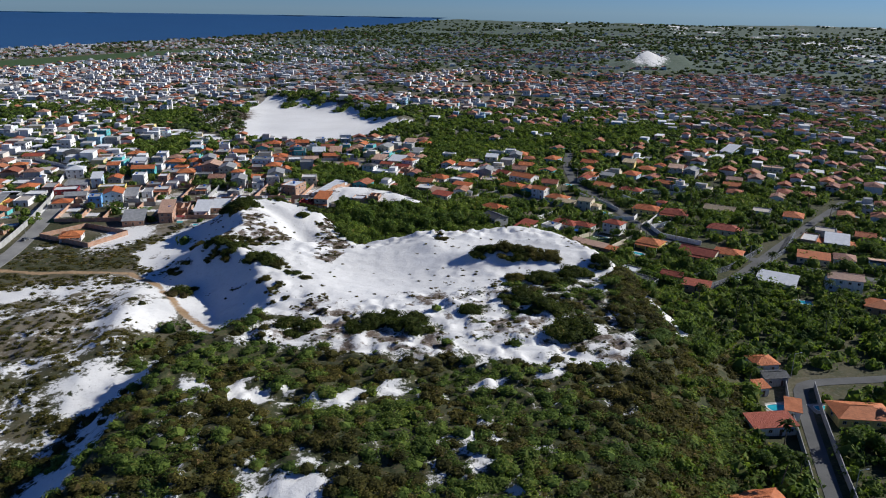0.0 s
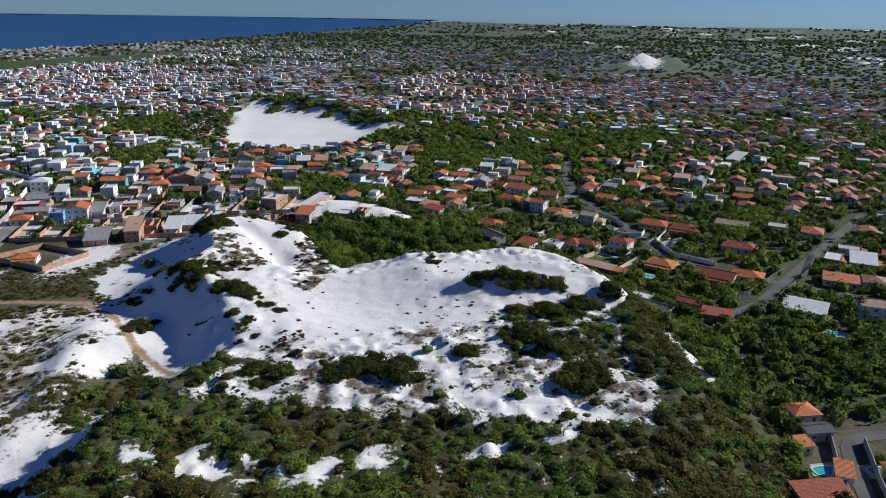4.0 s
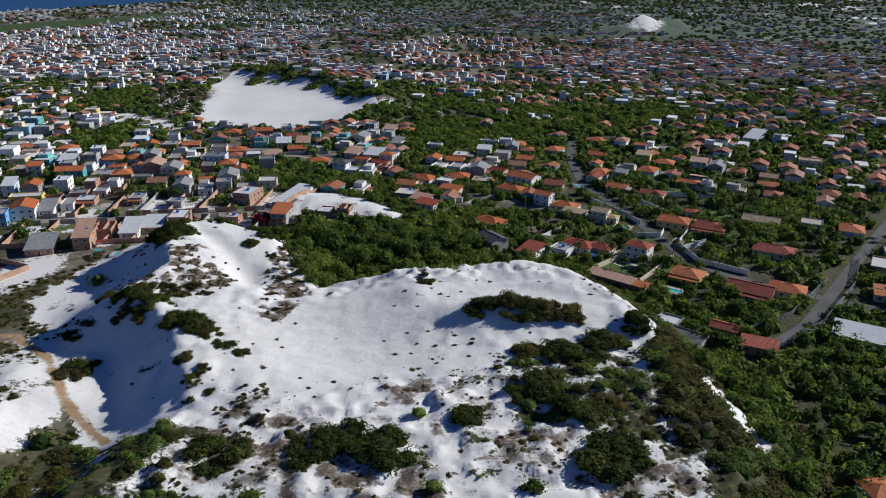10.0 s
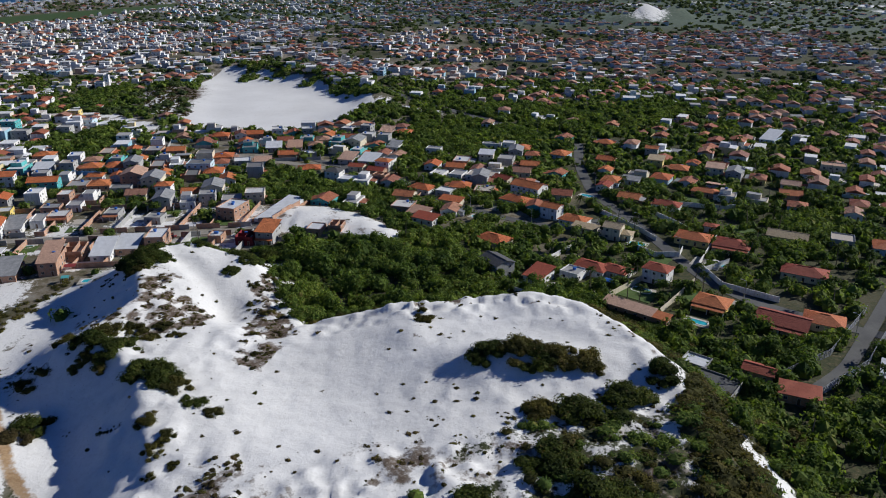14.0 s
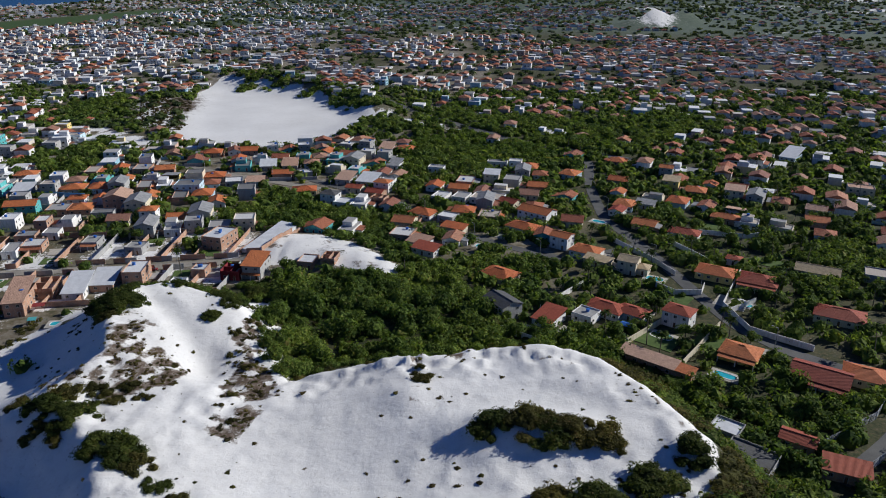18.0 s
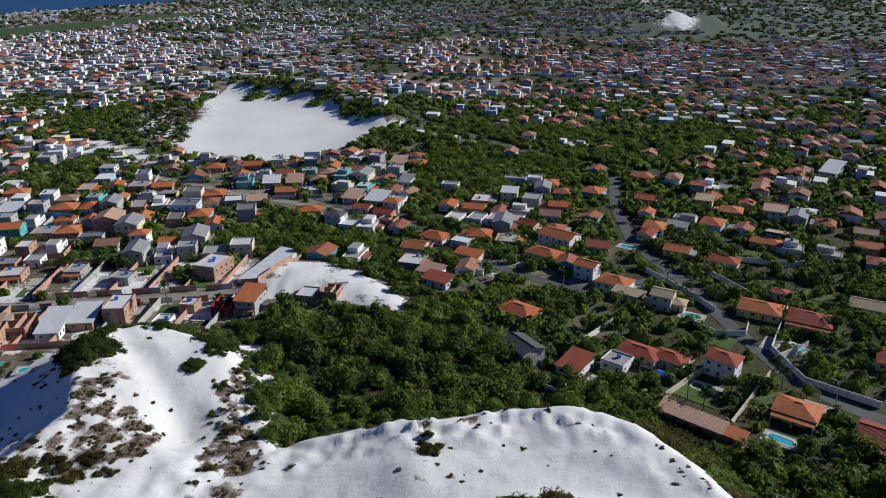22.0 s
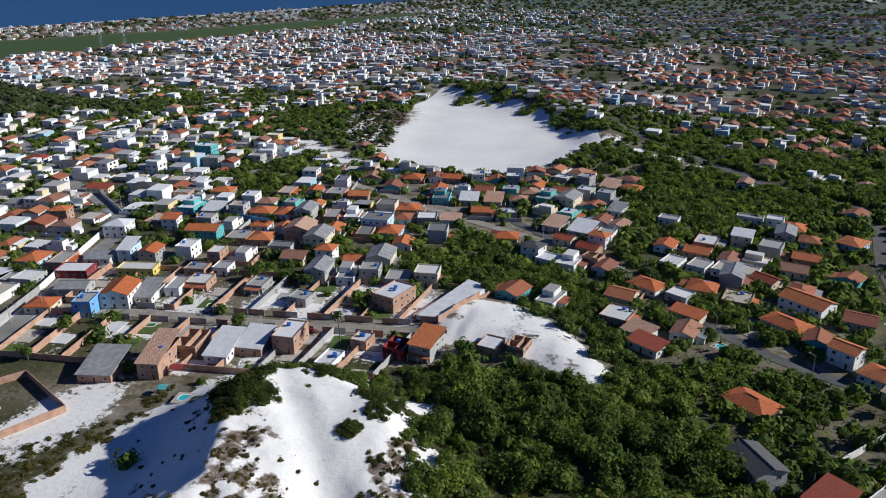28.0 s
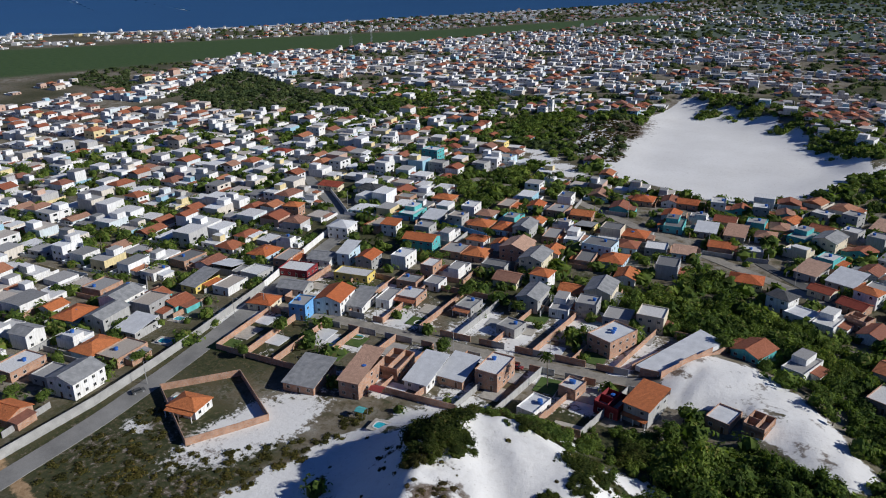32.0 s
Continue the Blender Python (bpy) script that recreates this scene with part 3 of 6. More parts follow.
    litter = 0.58 * front * (0.62 + 0.5 * n1 + 0.55 * vnoise(x, y, 3.0, 23)) + 0.42 * field * (1 + 0.3 * n2) + 0.10 * sst(-6, 2, d) * sst(150, 120, y)
    litter = litter + 0.60 * hump(x, y, -188, 690, 20, 55, 12) + sst(-2, 3, inside(x, y, EASTFACE)) * (0.47 + 0.30 * vnoise(x, y, 5, 4) + 0.45 * vnoise(x, y, 2.2, 4)) + sst(-2, 3, inside(x, y, SADDLE)) * (0.54 + 0.34 * vnoise(x, y, 4, 4) + 0.42 * vnoise(x, y, 2.0, 4)) + sst(-4, 2, inside(x, y, SCRUBBY)) * (0.26 + 0.36 * vnoise(x, y, 12, 4) + 0.3 * vnoise(x, y, 4, 5)) + hump(x, y, -98, 262, 8, 24) * (0.36 + 0.35 * vnoise(x, y, 6, 8))
    litter = litter + sst(-3, 4, inside(x, y, HILL)) * (0.20 + 0.34 * vnoise(x, y, 6, 14) + 0.3 * vnoise(x, y, 2.4, 15)) + np.exp(-(along(x, y, CREST)[0] / 4) ** 2) * (0.1 + 0.55 * vnoise(x, y, 2.3, 16))
    litter = litter + 0.75 * hump(x, y, 0, 264, 9, 7) * (0.3 + vnoise(x, y, 2.5, 17)) + slope * (0.06 + 0.5 * np.clip(vnoise(x, y, 6, 18), 0, 1) * (0.6 + 0.6 * vnoise(x, y, 2.2, 19)))
    litter = litter * (1 - 0.8 * np.exp(-(along(x, y, [(-80, 314), (-70, 304), (-60, 291)])[0] / 5) ** 2))
    dt, _ = along(x, y, TRACK)
    earth = (0.85 + 0.25 * n4) * np.exp(-(dt / 1.7) ** 2)
    marsh = sst(-40, 60, inside(x, y, [(-1230, 600), (-1010, 940), (-790, 1300), (-560, 1900), (-520, 1700), (-640, 1240), (-760, 820), (-830, 560), (-1000, 380)]))
    # Grows with distance: where far woodland takes the painted haze tint.
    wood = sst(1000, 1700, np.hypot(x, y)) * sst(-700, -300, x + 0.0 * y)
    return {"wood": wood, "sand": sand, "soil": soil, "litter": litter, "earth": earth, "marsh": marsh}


def make_ground():
    x, y = np.meshgrid(GX, GY)
    z = height(x, y)
    sea = sst(-30, 60, np.where(inside(x, y, COAST + [(-4900, 4900), (-4900, -900)]) > 0, 1, -1) * along(x, y, COAST)[0])
    z = z - (14 + 45 * sst(2100, 3000, np.hypot(x, y))) * sea
    ny, nx = x.shape
    verts = np.stack([x, y, z], -1).reshape(-1, 3)
    k = np.arange(nx * ny).reshape(ny, nx)
    quads = np.stack([k[:-1, :-1], k[:-1, 1:], k[1:, 1:], k[1:, :-1]], -1).reshape(-1, 4)
    me = bpy.data.meshes.new("ground")
    me.vertices.add(len(verts))
    me.vertices.foreach_set("co", verts.ravel())
    me.loops.add(quads.size)
    me.loops.foreach_set("vertex_index", quads.ravel().astype(np.int32))
    me.polygons.add(len(quads))
    me.polygons.foreach_set("loop_start", np.arange(0, quads.size, 4, dtype=np.int32))
    me.polygons.foreach_set("use_smooth", np.ones(len(quads), bool))
    me.update(calc_edges=True)
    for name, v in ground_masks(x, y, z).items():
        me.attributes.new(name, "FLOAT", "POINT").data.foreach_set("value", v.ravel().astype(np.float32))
    me.materials.append(M["ground"])
    return tagged(new("ground", me), "white sand dunes and scrubby ground running out to the town", "ground", kind="structure")


def make_sea():
    """A sheet from the shore outwards, wound about the coast."""
    line = np.array(COAST, float)
    k = np.linspace(0, len(line) - 1, 120)
    i = np.minimum(k.astype(int), len(line) - 2)
    shore = line[i] + (line[i + 1] - line[i]) * (k - i)[:, None]
    t = np.gradient(shore, axis=0)
    t /= np.linalg.norm(t, axis=1)[:, None]
    out = np.stack([-t[:, 1], t[:, 0]], 1) * 0.35 + np.array((-0.94, 0.34)) * 0.65
    reach = np.concatenate([[-60, 0, 40, 120], np.geomspace(250, 5200, 34)])
    p = shore[:, None, :] + out[:, None, :] * reach[None, :, None]
    r = np.hypot(p[..., 0], p[..., 1])
    p = p * np.minimum(1, 4100 / r)[..., None]
    z = -3.0 + np.clip(np.minimum(r, 4100) - 1900, 0, None) ** 2 * 1.30e-5
    k = np.arange(r.size).reshape(r.shape)
    quads = np.stack([k[:-1, :-1], k[:-1, 1:], k[1:, 1:], k[1:, :-1]], -1).reshape(-1, 4)
    v = np.concatenate([p, z[..., None]], -1).reshape(-1, 3)
    ob = link_mesh("water", v.tolist(), quads.tolist(), [M["sea"]], smooth_faces=True)
    shore, out = shore[np.hypot(shore[:, 0], shore[:, 1]) < 2350], out[np.hypot(shore[:, 0], shore[:, 1]) < 2350]
    surf = shore[:, None, :] + out[:, None, :] * np.array([-14.0, 6.0, 16.0, 22.0])[None, :, None]
    sz = np.clip(np.hypot(surf[..., 0], surf[..., 1]) - 1900, 0, None) ** 2 * 1.30e-5 - 2.2
    k = np.arange(sz.size).reshape(sz.shape)
    quads = np.stack([k[:-1, :-1], k[:-1, 1:], k[1:, 1:], k[1:, :-1]], -1).reshape(-1, 4)
    foam = link_mesh("surf", np.concatenate([surf, sz[..., None]], -1).reshape(-1, 3).tolist(), quads.tolist(), [M["foam"]])
    tagged(foam, "thin white line of surf along the beach", "surf", kind="structure")
    return tagged(ob, "dark blue sea reaching the horizon", "sea", kind="structure")


def ribbon(name, line, width, mat, lift=0.06, label="", step=4.0, category="road"):
    """A road that follows the ground, with its own thickness."""
    pts = []
    for (ax, ay), (bx, by) in zip(line, line[1:]):
        n = max(1, int(math.hypot(bx - ax, by - ay) / step))
        pts += [(ax + (bx - ax) * k / n, ay + (by - ay) * k / n) for k in range(n)]
    pts.append(line[-1])
    for _ in range(2):
        pts = [pts[0]] + [tuple((np.array(pts[k - 1]) + 2 * np.array(pts[k]) + np.array(pts[k + 1])) / 4) for k in range(1, len(pts) - 1)] + [pts[-1]]
    v, f = [], []
    for k, (px, py) in enumerate(pts):
        qx, qy = pts[min(k + 1, len(pts) - 1)]
        ox, oy = pts[max(k - 1, 0)]
        t = Vector((qx - ox, qy - oy)).normalized()
        z = max(ground_at(px - t.y * s * width / 2, py + t.x * s * width / 2) for s in (-1, 0, 1)) + lift
        for s, low in ((-1, 0.5), (-1, 0), (1, 0), (1, 0.5)):
            v.append((px - t.y * s * width / 2, py + t.x * s * width / 2, z - low))
        if k:
            for j in range(3):
                f.append((4 * k - 4 + j, 4 * k - 3 + j, 4 * k + 1 + j, 4 * k + j))
    uv = []
    for q in f:
        for i in q:
            uv += [v[i][0], v[i][1]]
    return tagged(link_mesh(name, v, f, [mat], uv=uv), label or "grey asphalt road", category, kind="structure")


# ---------------------------------------------------------------- plants
def leaf_cloud(seed, leaves, size, flat=0.8, core=0.72):
    """Triangles of one crown of unit radius: a rough heart and many small leaf clumps with gaps, bulging in several lobes."""
    rng = np.random.default_rng(seed)
    lobes = rng.normal(0, 0.45, (7, 3)) * (1, 1, 0.5)
    lobes[:, 2] = np.abs(lobes[:, 2]) * 0.9
    tri = []
    bm = bmesh.new()
    bmesh.ops.create_icosphere(bm, subdivisions=1, radius=core)
    for vert in bm.verts:
        k = 1 + 0.3 * noise.noise(vert.co * 2.2 + Vector((seed * 3.1, 0, 0)))
        vert.co = vert.co * k
        vert.co.z = vert.co.z * flat + 0.22
    for f in bm.faces:
        tri.append([tuple(v.co) for v in f.verts])
    bm.free()
    tri = np.array(tri)
    n = 2 * leaves
    size = 0.8 * size
    d = rng.normal(0, 1, (n, 3))
    d /= np.linalg.norm(d, axis=1)[:, None]
    d[:, 2] = np.where(d[:, 2] < -0.3, -d[:, 2], d[:, 2])
    c = d * rng.uniform(0.42, 0.62, (n, 1)) + lobes[rng.integers(0, 7, n)] * 0.75
    c[:, 2] = c[:, 2] * flat + 0.25
    nrm = d * (1, 1, 1) + (0.0, 0.0, 0.45) + 0.45 * rng.normal(0, 1, (n, 3))
    nrm /= np.linalg.norm(nrm, axis=1)[:, None]
    u = np.cross(nrm, rng.normal(0, 1, (n, 3)))
    u /= np.linalg.norm(u, axis=1)[:, None]
    w = np.cross(nrm, u)
    s = size * rng.uniform(0.55, 1.25, (n, 1))
    a, b, e = c - u * s, c - w * s * 0.95 + u * s * rng.uniform(-0.4, 0.4, (n, 1)), c + u * s + w * s * 0.5
    return np.concatenate([tri, np.stack([a, b, e], 1)])


def scatter(name, clouds, rows, mat, label, category, seed=0):
    """One object of many crowns. rows: x, y, z, radius, height factor."""
    rng = np.random.default_rng(seed)
    parts = []
    for k, (x, y, z, r, hz) in enumerate(rows):
        t = clouds[rng.integers(0, len(clouds))]
        a = rng.uniform(0, 6.283)
        c, s = math.cos(a), math.sin(a)
        p = t * (r, r * rng.uniform(0.8, 1.2), r * hz)
        parts.append(np.stack([p[..., 0] * c - p[..., 1] * s + x, p[..., 0] * s + p[..., 1] * c + y, p[..., 2] + z], -1))
    v = np.concatenate(parts).reshape(-1, 3).astype(np.float32)
    me = bpy.data.meshes.new(name)
    me.vertices.add(len(v))
    me.vertices.foreach_set("co", v.ravel())
    me.loops.add(len(v))
    me.loops.foreach_set("vertex_index", np.arange(len(v), dtype=np.int32))
    me.polygons.add(len(v) // 3)
    me.polygons.foreach_set("loop_start", np.arange(0, len(v), 3, dtype=np.int32))
    me.update(calc_edges=True)
    me.materials.append(mat)
    return tagged(new(name, me), label, category, kind="stuff")

# ---------------------------------------------------------------- houses
SHARED = {}
TAKEN = []


def shared(key, fill):
    if key not in SHARED:
        b = Build()
        fill(b)
        ob = b.done(key)
        SHARED[key] = ob.data
        bpy.data.objects.remove(ob)
    return SHARED[key]


def window_mesh(b):
    """A window 1.2 m wide: frame proud of the wall, sill, two sunk panes."""
    for x0, z0, x1, z1 in ((-0.6, 0, -0.52, 1.1), (0.52, 0, 0.6, 1.1), (-0.6, 1.02, 0.6, 1.1), (-0.66, -0.06, 0.66, 0.02), (-0.03, 0, 0.03, 1.1)):
        b.box(x0, -0.06, z0, x1, 0.0, z1, M["frame"], under=True)


def pane_mesh(b):
    b.face([(-0.52, -0.012, 0.02), (0.52, -0.012, 0.02), (0.52, -0.012, 1.03), (-0.52, -0.012, 1.03)], M["glass"])


def glazed_mesh(b):
    """The same window for houses far from the path: lintel, sill, jambs and pane in one."""
    b.face([(-0.54, -0.015, 0.0), (0.54, -0.015, 0.0), (0.54, -0.015, 1.04), (-0.54, -0.015, 1.04)], M["glass"])
    for x0, z0, x1, z1 in ((-0.66, -0.06, 0.66, 0.02), (-0.6, 1.02, 0.6, 1.1)):
        b.box(x0, -0.07, z0, x1, 0.0, z1, M["frame"])
    for x0, x1 in ((-0.6, -0.53), (0.53, 0.6), (-0.03, 0.03)):
        b.face([(x0, -0.05, 0.0), (x1, -0.05, 0.0), (x1, -0.05, 1.05), (x0, -0.05, 1.05)], M["frame"])


def annex_part(root, x, y, w, d, tall, mat, top, out):
    """A lean-to on one side of a house: low walls under a single slope that falls away from it."""
    b = Build()
    b.box(x - w / 2, y - d / 2, -1.2, x + w / 2, y + d / 2, tall, mat)
    a = b.done("annex", root)
    lo, hi = tall + 0.08, tall + 0.5
    l, r = (hi, lo) if out > 0 else (lo, hi)
    b = Build()
    b.slab([(x - w / 2 - 0.3, y - d / 2 - 0.3, l), (x + w / 2 + 0.3, y - d / 2 - 0.3, r), (x + w / 2 + 0.3, y + d / 2 + 0.3, r), (x - w / 2 - 0.3, y + d / 2 + 0.3, l)], 0.1, top)
    b.done("annex_roof", a)


def door_mesh(b):
    b.box(-0.5, -0.07, 0, 0.5, 0, 2.1, M["frame"], under=True)
    b.box(-0.42, -0.09, 0, 0.42, -0.07, 2.02, M["wood"], under=True)


def tank_mesh(b):
    b.cylinder(0, 0, 0, 0.95, 0.62, 0.74, M["tank"], 12)
    b.cylinder(0, 0, 0.95, 1.02, 0.8, 0.8, M["tank"], 12)
    b.cylinder(0, 0, 1.02, 1.14, 0.8, 0.2, M["tank"], 12)


def child(name, data, parent, m):
    ob = new(name, data)
    ob.parent = parent
    ob.matrix_basis = m
    return ob


def roof_tiles(root, w, d, z, kind, mat, over=0.5, pitch=0.34, x=0.0, y=0.0, name="roof"):
    """Gable along the longer side, hip on four sides, or one slope; plates with thickness and a ridge cap."""
    b = Build()
    W, D = w / 2 + over, d / 2 + over
    z = z - pitch * over * 0.5
    if kind == "shed":
        b.slab([(x - W, y - D, z), (x + W, y - D, z), (x + W, y + D, z + 2 * D * 0.16), (x - W, y + D, z + 2 * D * 0.16)], 0.14, mat)
        return b.done(name, root)
    turn = d > w
    if turn:
        W, D = D, W
    top = z + D * pitch

    def p(u, v, h):
        return (x + (v if turn else u), y + (-u if turn else v) if not turn else y + u, h) if not turn else (x + v, y + u, h)

    e = W if kind == "gable" else max(W - D, 0.3)
    quads = [[p(-W, -D, z), p(W, -D, z), p(e, 0, top), p(-e, 0, top)], [p(W, D, z), p(-W, D, z), p(-e, 0, top), p(e, 0, top)]]
    if kind == "hip":
        quads += [[p(W, -D, z), p(W, D, z), p(e, 0, top)], [p(-W, D, z), p(-W, -D, z), p(-e, 0, top)]]
    for q in quads:
        b.slab(q[::-1] if turn else q, 0.14, mat)
    r = 0.13
    q = [p(-e, -r, top + 0.02), p(e, -r, top + 0.02), p(e, r, top + 0.02), p(-e, r, top + 0.02)]
    ob = b.done(name, root)
    b = Build()
    b.slab([(u, v, h + 0.08) for u, v, h in (q[::-1] if turn else q)], 0.1, mat)
    b.done("ridge_cap", ob)
    if kind == "gable":
        for s in (-1, 1):
            g = Build()
            tri = [p(s * (W - over), -(D - over), z + over * pitch * 0.4), p(s * (W - over), D - over, z + over * pitch * 0.4), p(s * (W - over), 0, top - 0.16)]
            g.face(tri if (s > 0) != turn else tri[::-1], M["paint"] if root.get("wallmat") is None else M[root["wallmat"]])
            g.done("gable", root)
    return ob


def house(x, y, rz, w, d, floors=1, wall="paint", roof="gable", top="tile", label="", tank=0, porch=0.0, seed=0, z=None, windows=True, rear=True, parapet=0.5, category="house", annex=0):
    """A house on its plot: walls on a plinth, openings, roof or flat slab with parapet, water tank, porch, lean-to."""
    rnd = random.Random(seed * 7919 + int(x * 31 + y * 17))
    H = floors * 2.9 + 0.2
    if z is None:
        c, s = math.cos(radians(rz)), math.sin(radians(rz))
        z = min(ground_at(x + u * c - v * s, y + u * s + v * c) for u in (-w / 2, w / 2) for v in (-d / 2, d / 2)) + 0.15
    root = new("house")
    root.empty_display_size = 0.5
    root.matrix_basis = pose(x, y, z, 0, 0, rz)
    root["wallmat"] = wall
    mat = M[wall]
    b = Build()
    X, Y = w / 2, d / 2
    for p, q in (((-X, -Y), (X, -Y)), ((X, -Y), (X, Y)), ((X, Y), (-X, Y)), ((-X, Y), (-X, -Y))):
        b.face([(*p, -1.5), (*q, -1.5), (*q, H), (*p, H)], mat)
    if roof in ("flat", "terrace"):
        t = 0.16
        zt = H + parapet
        for x0, y0, x1, y1 in ((-X, -Y, X, -Y + t), (-X, Y - t, X, Y), (-X, -Y + t, -X + t, Y - t), (X - t, -Y + t, X, Y - t)):
            b.box(x0, y0, H - 0.02, x1, y1, zt, mat)
    if roof == "ruin":
        t = 0.18
        k = X * rnd.uniform(-0.2, 0.2)
        for x0, y0, x1, y1 in ((-X, -Y, X, -Y + t), (-X, Y - t, X, Y), (-X, -Y + t, -X + t, Y - t), (X - t, -Y + t, X, Y - t), (k, -Y + t, k + t, Y - t), (-X + t, -0.4, k, -0.4 + t)):
            b.box(x0, y0, H - 1.4, x1, y1, H + rnd.uniform(0.9, 1.5), mat)
    for f in range(1, floors):
        e = 0.05
        for x0, y0, x1, y1 in ((-X - e, -Y - e, X + e, -Y), (-X - e, Y, X + e, Y + e), (-X - e, -Y, -X, Y), (X, -Y, X + e, Y)):
            b.box(x0, y0, 2.9 * f - 0.12, x1, y1, 2.9 * f + 0.12, mat, under=True)
    b.done("wall", root)
    if roof in ("flat", "terrace", "ruin"):
        s = Build()
        t = 0.16
        s.face([(-X + t, -Y + t, H + 0.03 - (1.2 if roof == "ruin" else 0)), (X - t, -Y + t, H + 0.03 - (1.2 if roof == "ruin" else 0)), (X - t, Y - t, H + 0.03 - (1.2 if roof == "ruin" else 0)), (-X + t, Y - t, H + 0.03 - (1.2 if roof == "ruin" else 0))], M[top] if top in M else M["slab"])
        if roof == "terrace":
            s.box(-X + t, -Y * 0.1, H + 0.03, X * 0.35, Y - t, H + 2.4, mat, M["slab"])
        s.done("roof_slab", root)
    else:
        roof_tiles(root, w, d, H, roof, M[top])
    if windows:
        win, pan, dor, one = shared("window", window_mesh), shared("pane", pane_mesh), shared("door", door_mesh), shared("glazed_window", glazed_mesh)
        sides = [(0, -Y, w, 0), (X, 0, d, 90), (-X, 0, d, -90)] + ([(0, Y, w, 180)] if rear else [])
        for k, (cx, cy, span, turn) in enumerate(sides):
            n = max(1, int(span / 3.2))
            for f in range(floors):
                for i in range(n):
                    if k and rnd.random() < 0.3:
                        continue
                    off = (i - (n - 1) / 2) * span / n
                    m = pose(cx, cy, 0, 0, 0, turn) @ pose(off, 0, 0)
                    if k == 0 and f == 0 and i == n // 2:
                        child("door", dor, root, m)
                    elif y > 380 or not rear:
                        child("window", one, root, m @ pose(0, 0, 2.9 * f + 1.05))
                    else:
                        child("pane", pan, child("window", win, root, m @ pose(0, 0, 2.9 * f + 1.05)), Matrix())
    if annex:
        side = 1 if rnd.random() < 0.5 else -1
        aw = rnd.uniform(2.4, 3.8)
        annex_part(root, side * (X + aw / 2), rnd.uniform(-0.15, 0.15) * d, aw, d * rnd.uniform(0.45, 0.75), 2.3, mat, M[("tile", "sheet_grey", "tile_orange", "sheet")[rnd.randrange(4)]], side)
    for k in range(tank):
        u, v = rnd.uniform(-X * 0.6, X * 0.6), rnd.uniform(-Y * 0.1, Y * 0.6)
        zt = H + (0.03 if roof in ("flat",) else 2.4 if roof == "terrace" else 0.4)
        if roof == "terrace":
            u, v = -X * 0.3 + 0.5 * k, Y * 0.4
        child("water_tank", shared("water_tank", tank_mesh), root, pose(u, v, zt))
    if porch:
        p = Build()
        p.slab([(-X, -Y - porch, 2.35), (X, -Y - porch, 2.35), (X, -Y, 2.8), (-X, -Y, 2.8)], 0.12, M[top] if roof not in ("flat", "terrace", "ruin") else M["tile"])
        p.done("porch_roof", root)
        for u in (-X + 0.25, 0, X - 0.25):
            q = Build()
            q.box(u - 0.12, -Y - porch + 0.15, -1, u + 0.12, -Y - porch + 0.39, 2.3, M["white"])
            q.done("post", root)
    TAKEN.append((x, y, max(w, d) * 0.31 + 1.0))
    return tagged(root, label or "small rendered house with a weathered roof", category, "houses of the town")


# ---------------------------------------------------------------- layout
EASTROAD = [(88, 520), (79, 470), (76, 420), (84, 392), (90, 350), (95, 322), (104, 306), (120, 292), (150, 272), (190, 250)]
LANE = [(-60, 480), (-14, 443), (8, 408), (30, 388), (56, 374), (84, 392)]
LANE_W = [(-160, 520), (-101, 487), (-60, 468), (-28, 452)]
STREET_W = [(-196, 352), (-159, 358), (-102, 365), (-66, 372)]
MAIN_W = [(-166, 232), (-173, 283), (-182, 320), (-194, 360), (-207, 396), (-216, 428), (-250, 452), (-306, 486), (-402, 551)]
RIGHTLANE = [(76, 104), (82, 130), (85, 140), (89, 154), (92, 164), (97, 180), (109, 182), (124, 184), (150, 190)]
YARDROAD = [(90, 248), (112, 265), (134, 291), (153, 314), (180, 346), (216, 388)]
HIGHWAY = [(-190, 850), (-92, 756), (-53, 714), (-17, 665), (13, 618), (60, 560), (150, 500)]
ROADS = [EASTROAD, LANE, LANE_W, STREET_W, MAIN_W, RIGHTLANE, YARDROAD, HIGHWAY]
WOODS = [
    [(-30, 640), (20, 690), (54, 650), (128, 630), (212, 670), (204, 617), (128, 550), (72, 531), (42, 526), (13, 498), (-8, 523), (-18, 606)],
    [(-91, 428), (-76, 466), (-39, 429), (-14, 421), (-8, 385), (-27, 400), (-46, 410), (-65, 403), (-83, 410)],
    [(-18, 498), (-15, 563), (-46, 602), (-24, 612), (9, 563), (48, 580), (76, 537), (70, 500), (36, 511), (8, 468), (-6, 458)],
    [(-224, 510), (-199, 557), (-181, 536), (-172, 493), (-184, 470)],
    [(-278, 662), (-250, 725), (-234, 715), (-228, 650), (-240, 610)],
    [(-7, 366), (22, 382), (50, 372), (38, 347), (19, 347), (4, 330)],
    [(124, 365), (148, 393), (190, 413), (142, 329), (126, 329), (112, 329)],
    [(63, 283), (64, 240), (70, 212), (66, 180), (58, 160), (48, 140), (40, 110), (36, 60), (50, 60), (57, 128), (64, 146), (71, 163), (78, 184), (84, 212), (104, 215), (104, 190), (150, 196), (150, 260), (110, 300), (78, 300)],
    [(-596, 616), (-668, 756), (-481, 685), (-426, 682), (-353, 694), (-369, 655), (-422, 622), (-457, 573)],
    [(112, 150), (124, 160), (150, 180), (150, 60), (84, 60), (92, 120), (98, 150)],
    [(-95, 705), (-34, 645), (-25, 544), (-43, 569), (-48, 600), (-70, 680)],
]
MARSH = [(-1230, 600), (-1010, 940), (-790, 1300), (-560, 1900), (-520, 1700), (-640, 1240), (-760, 820), (-830, 560), (-1000, 380)]
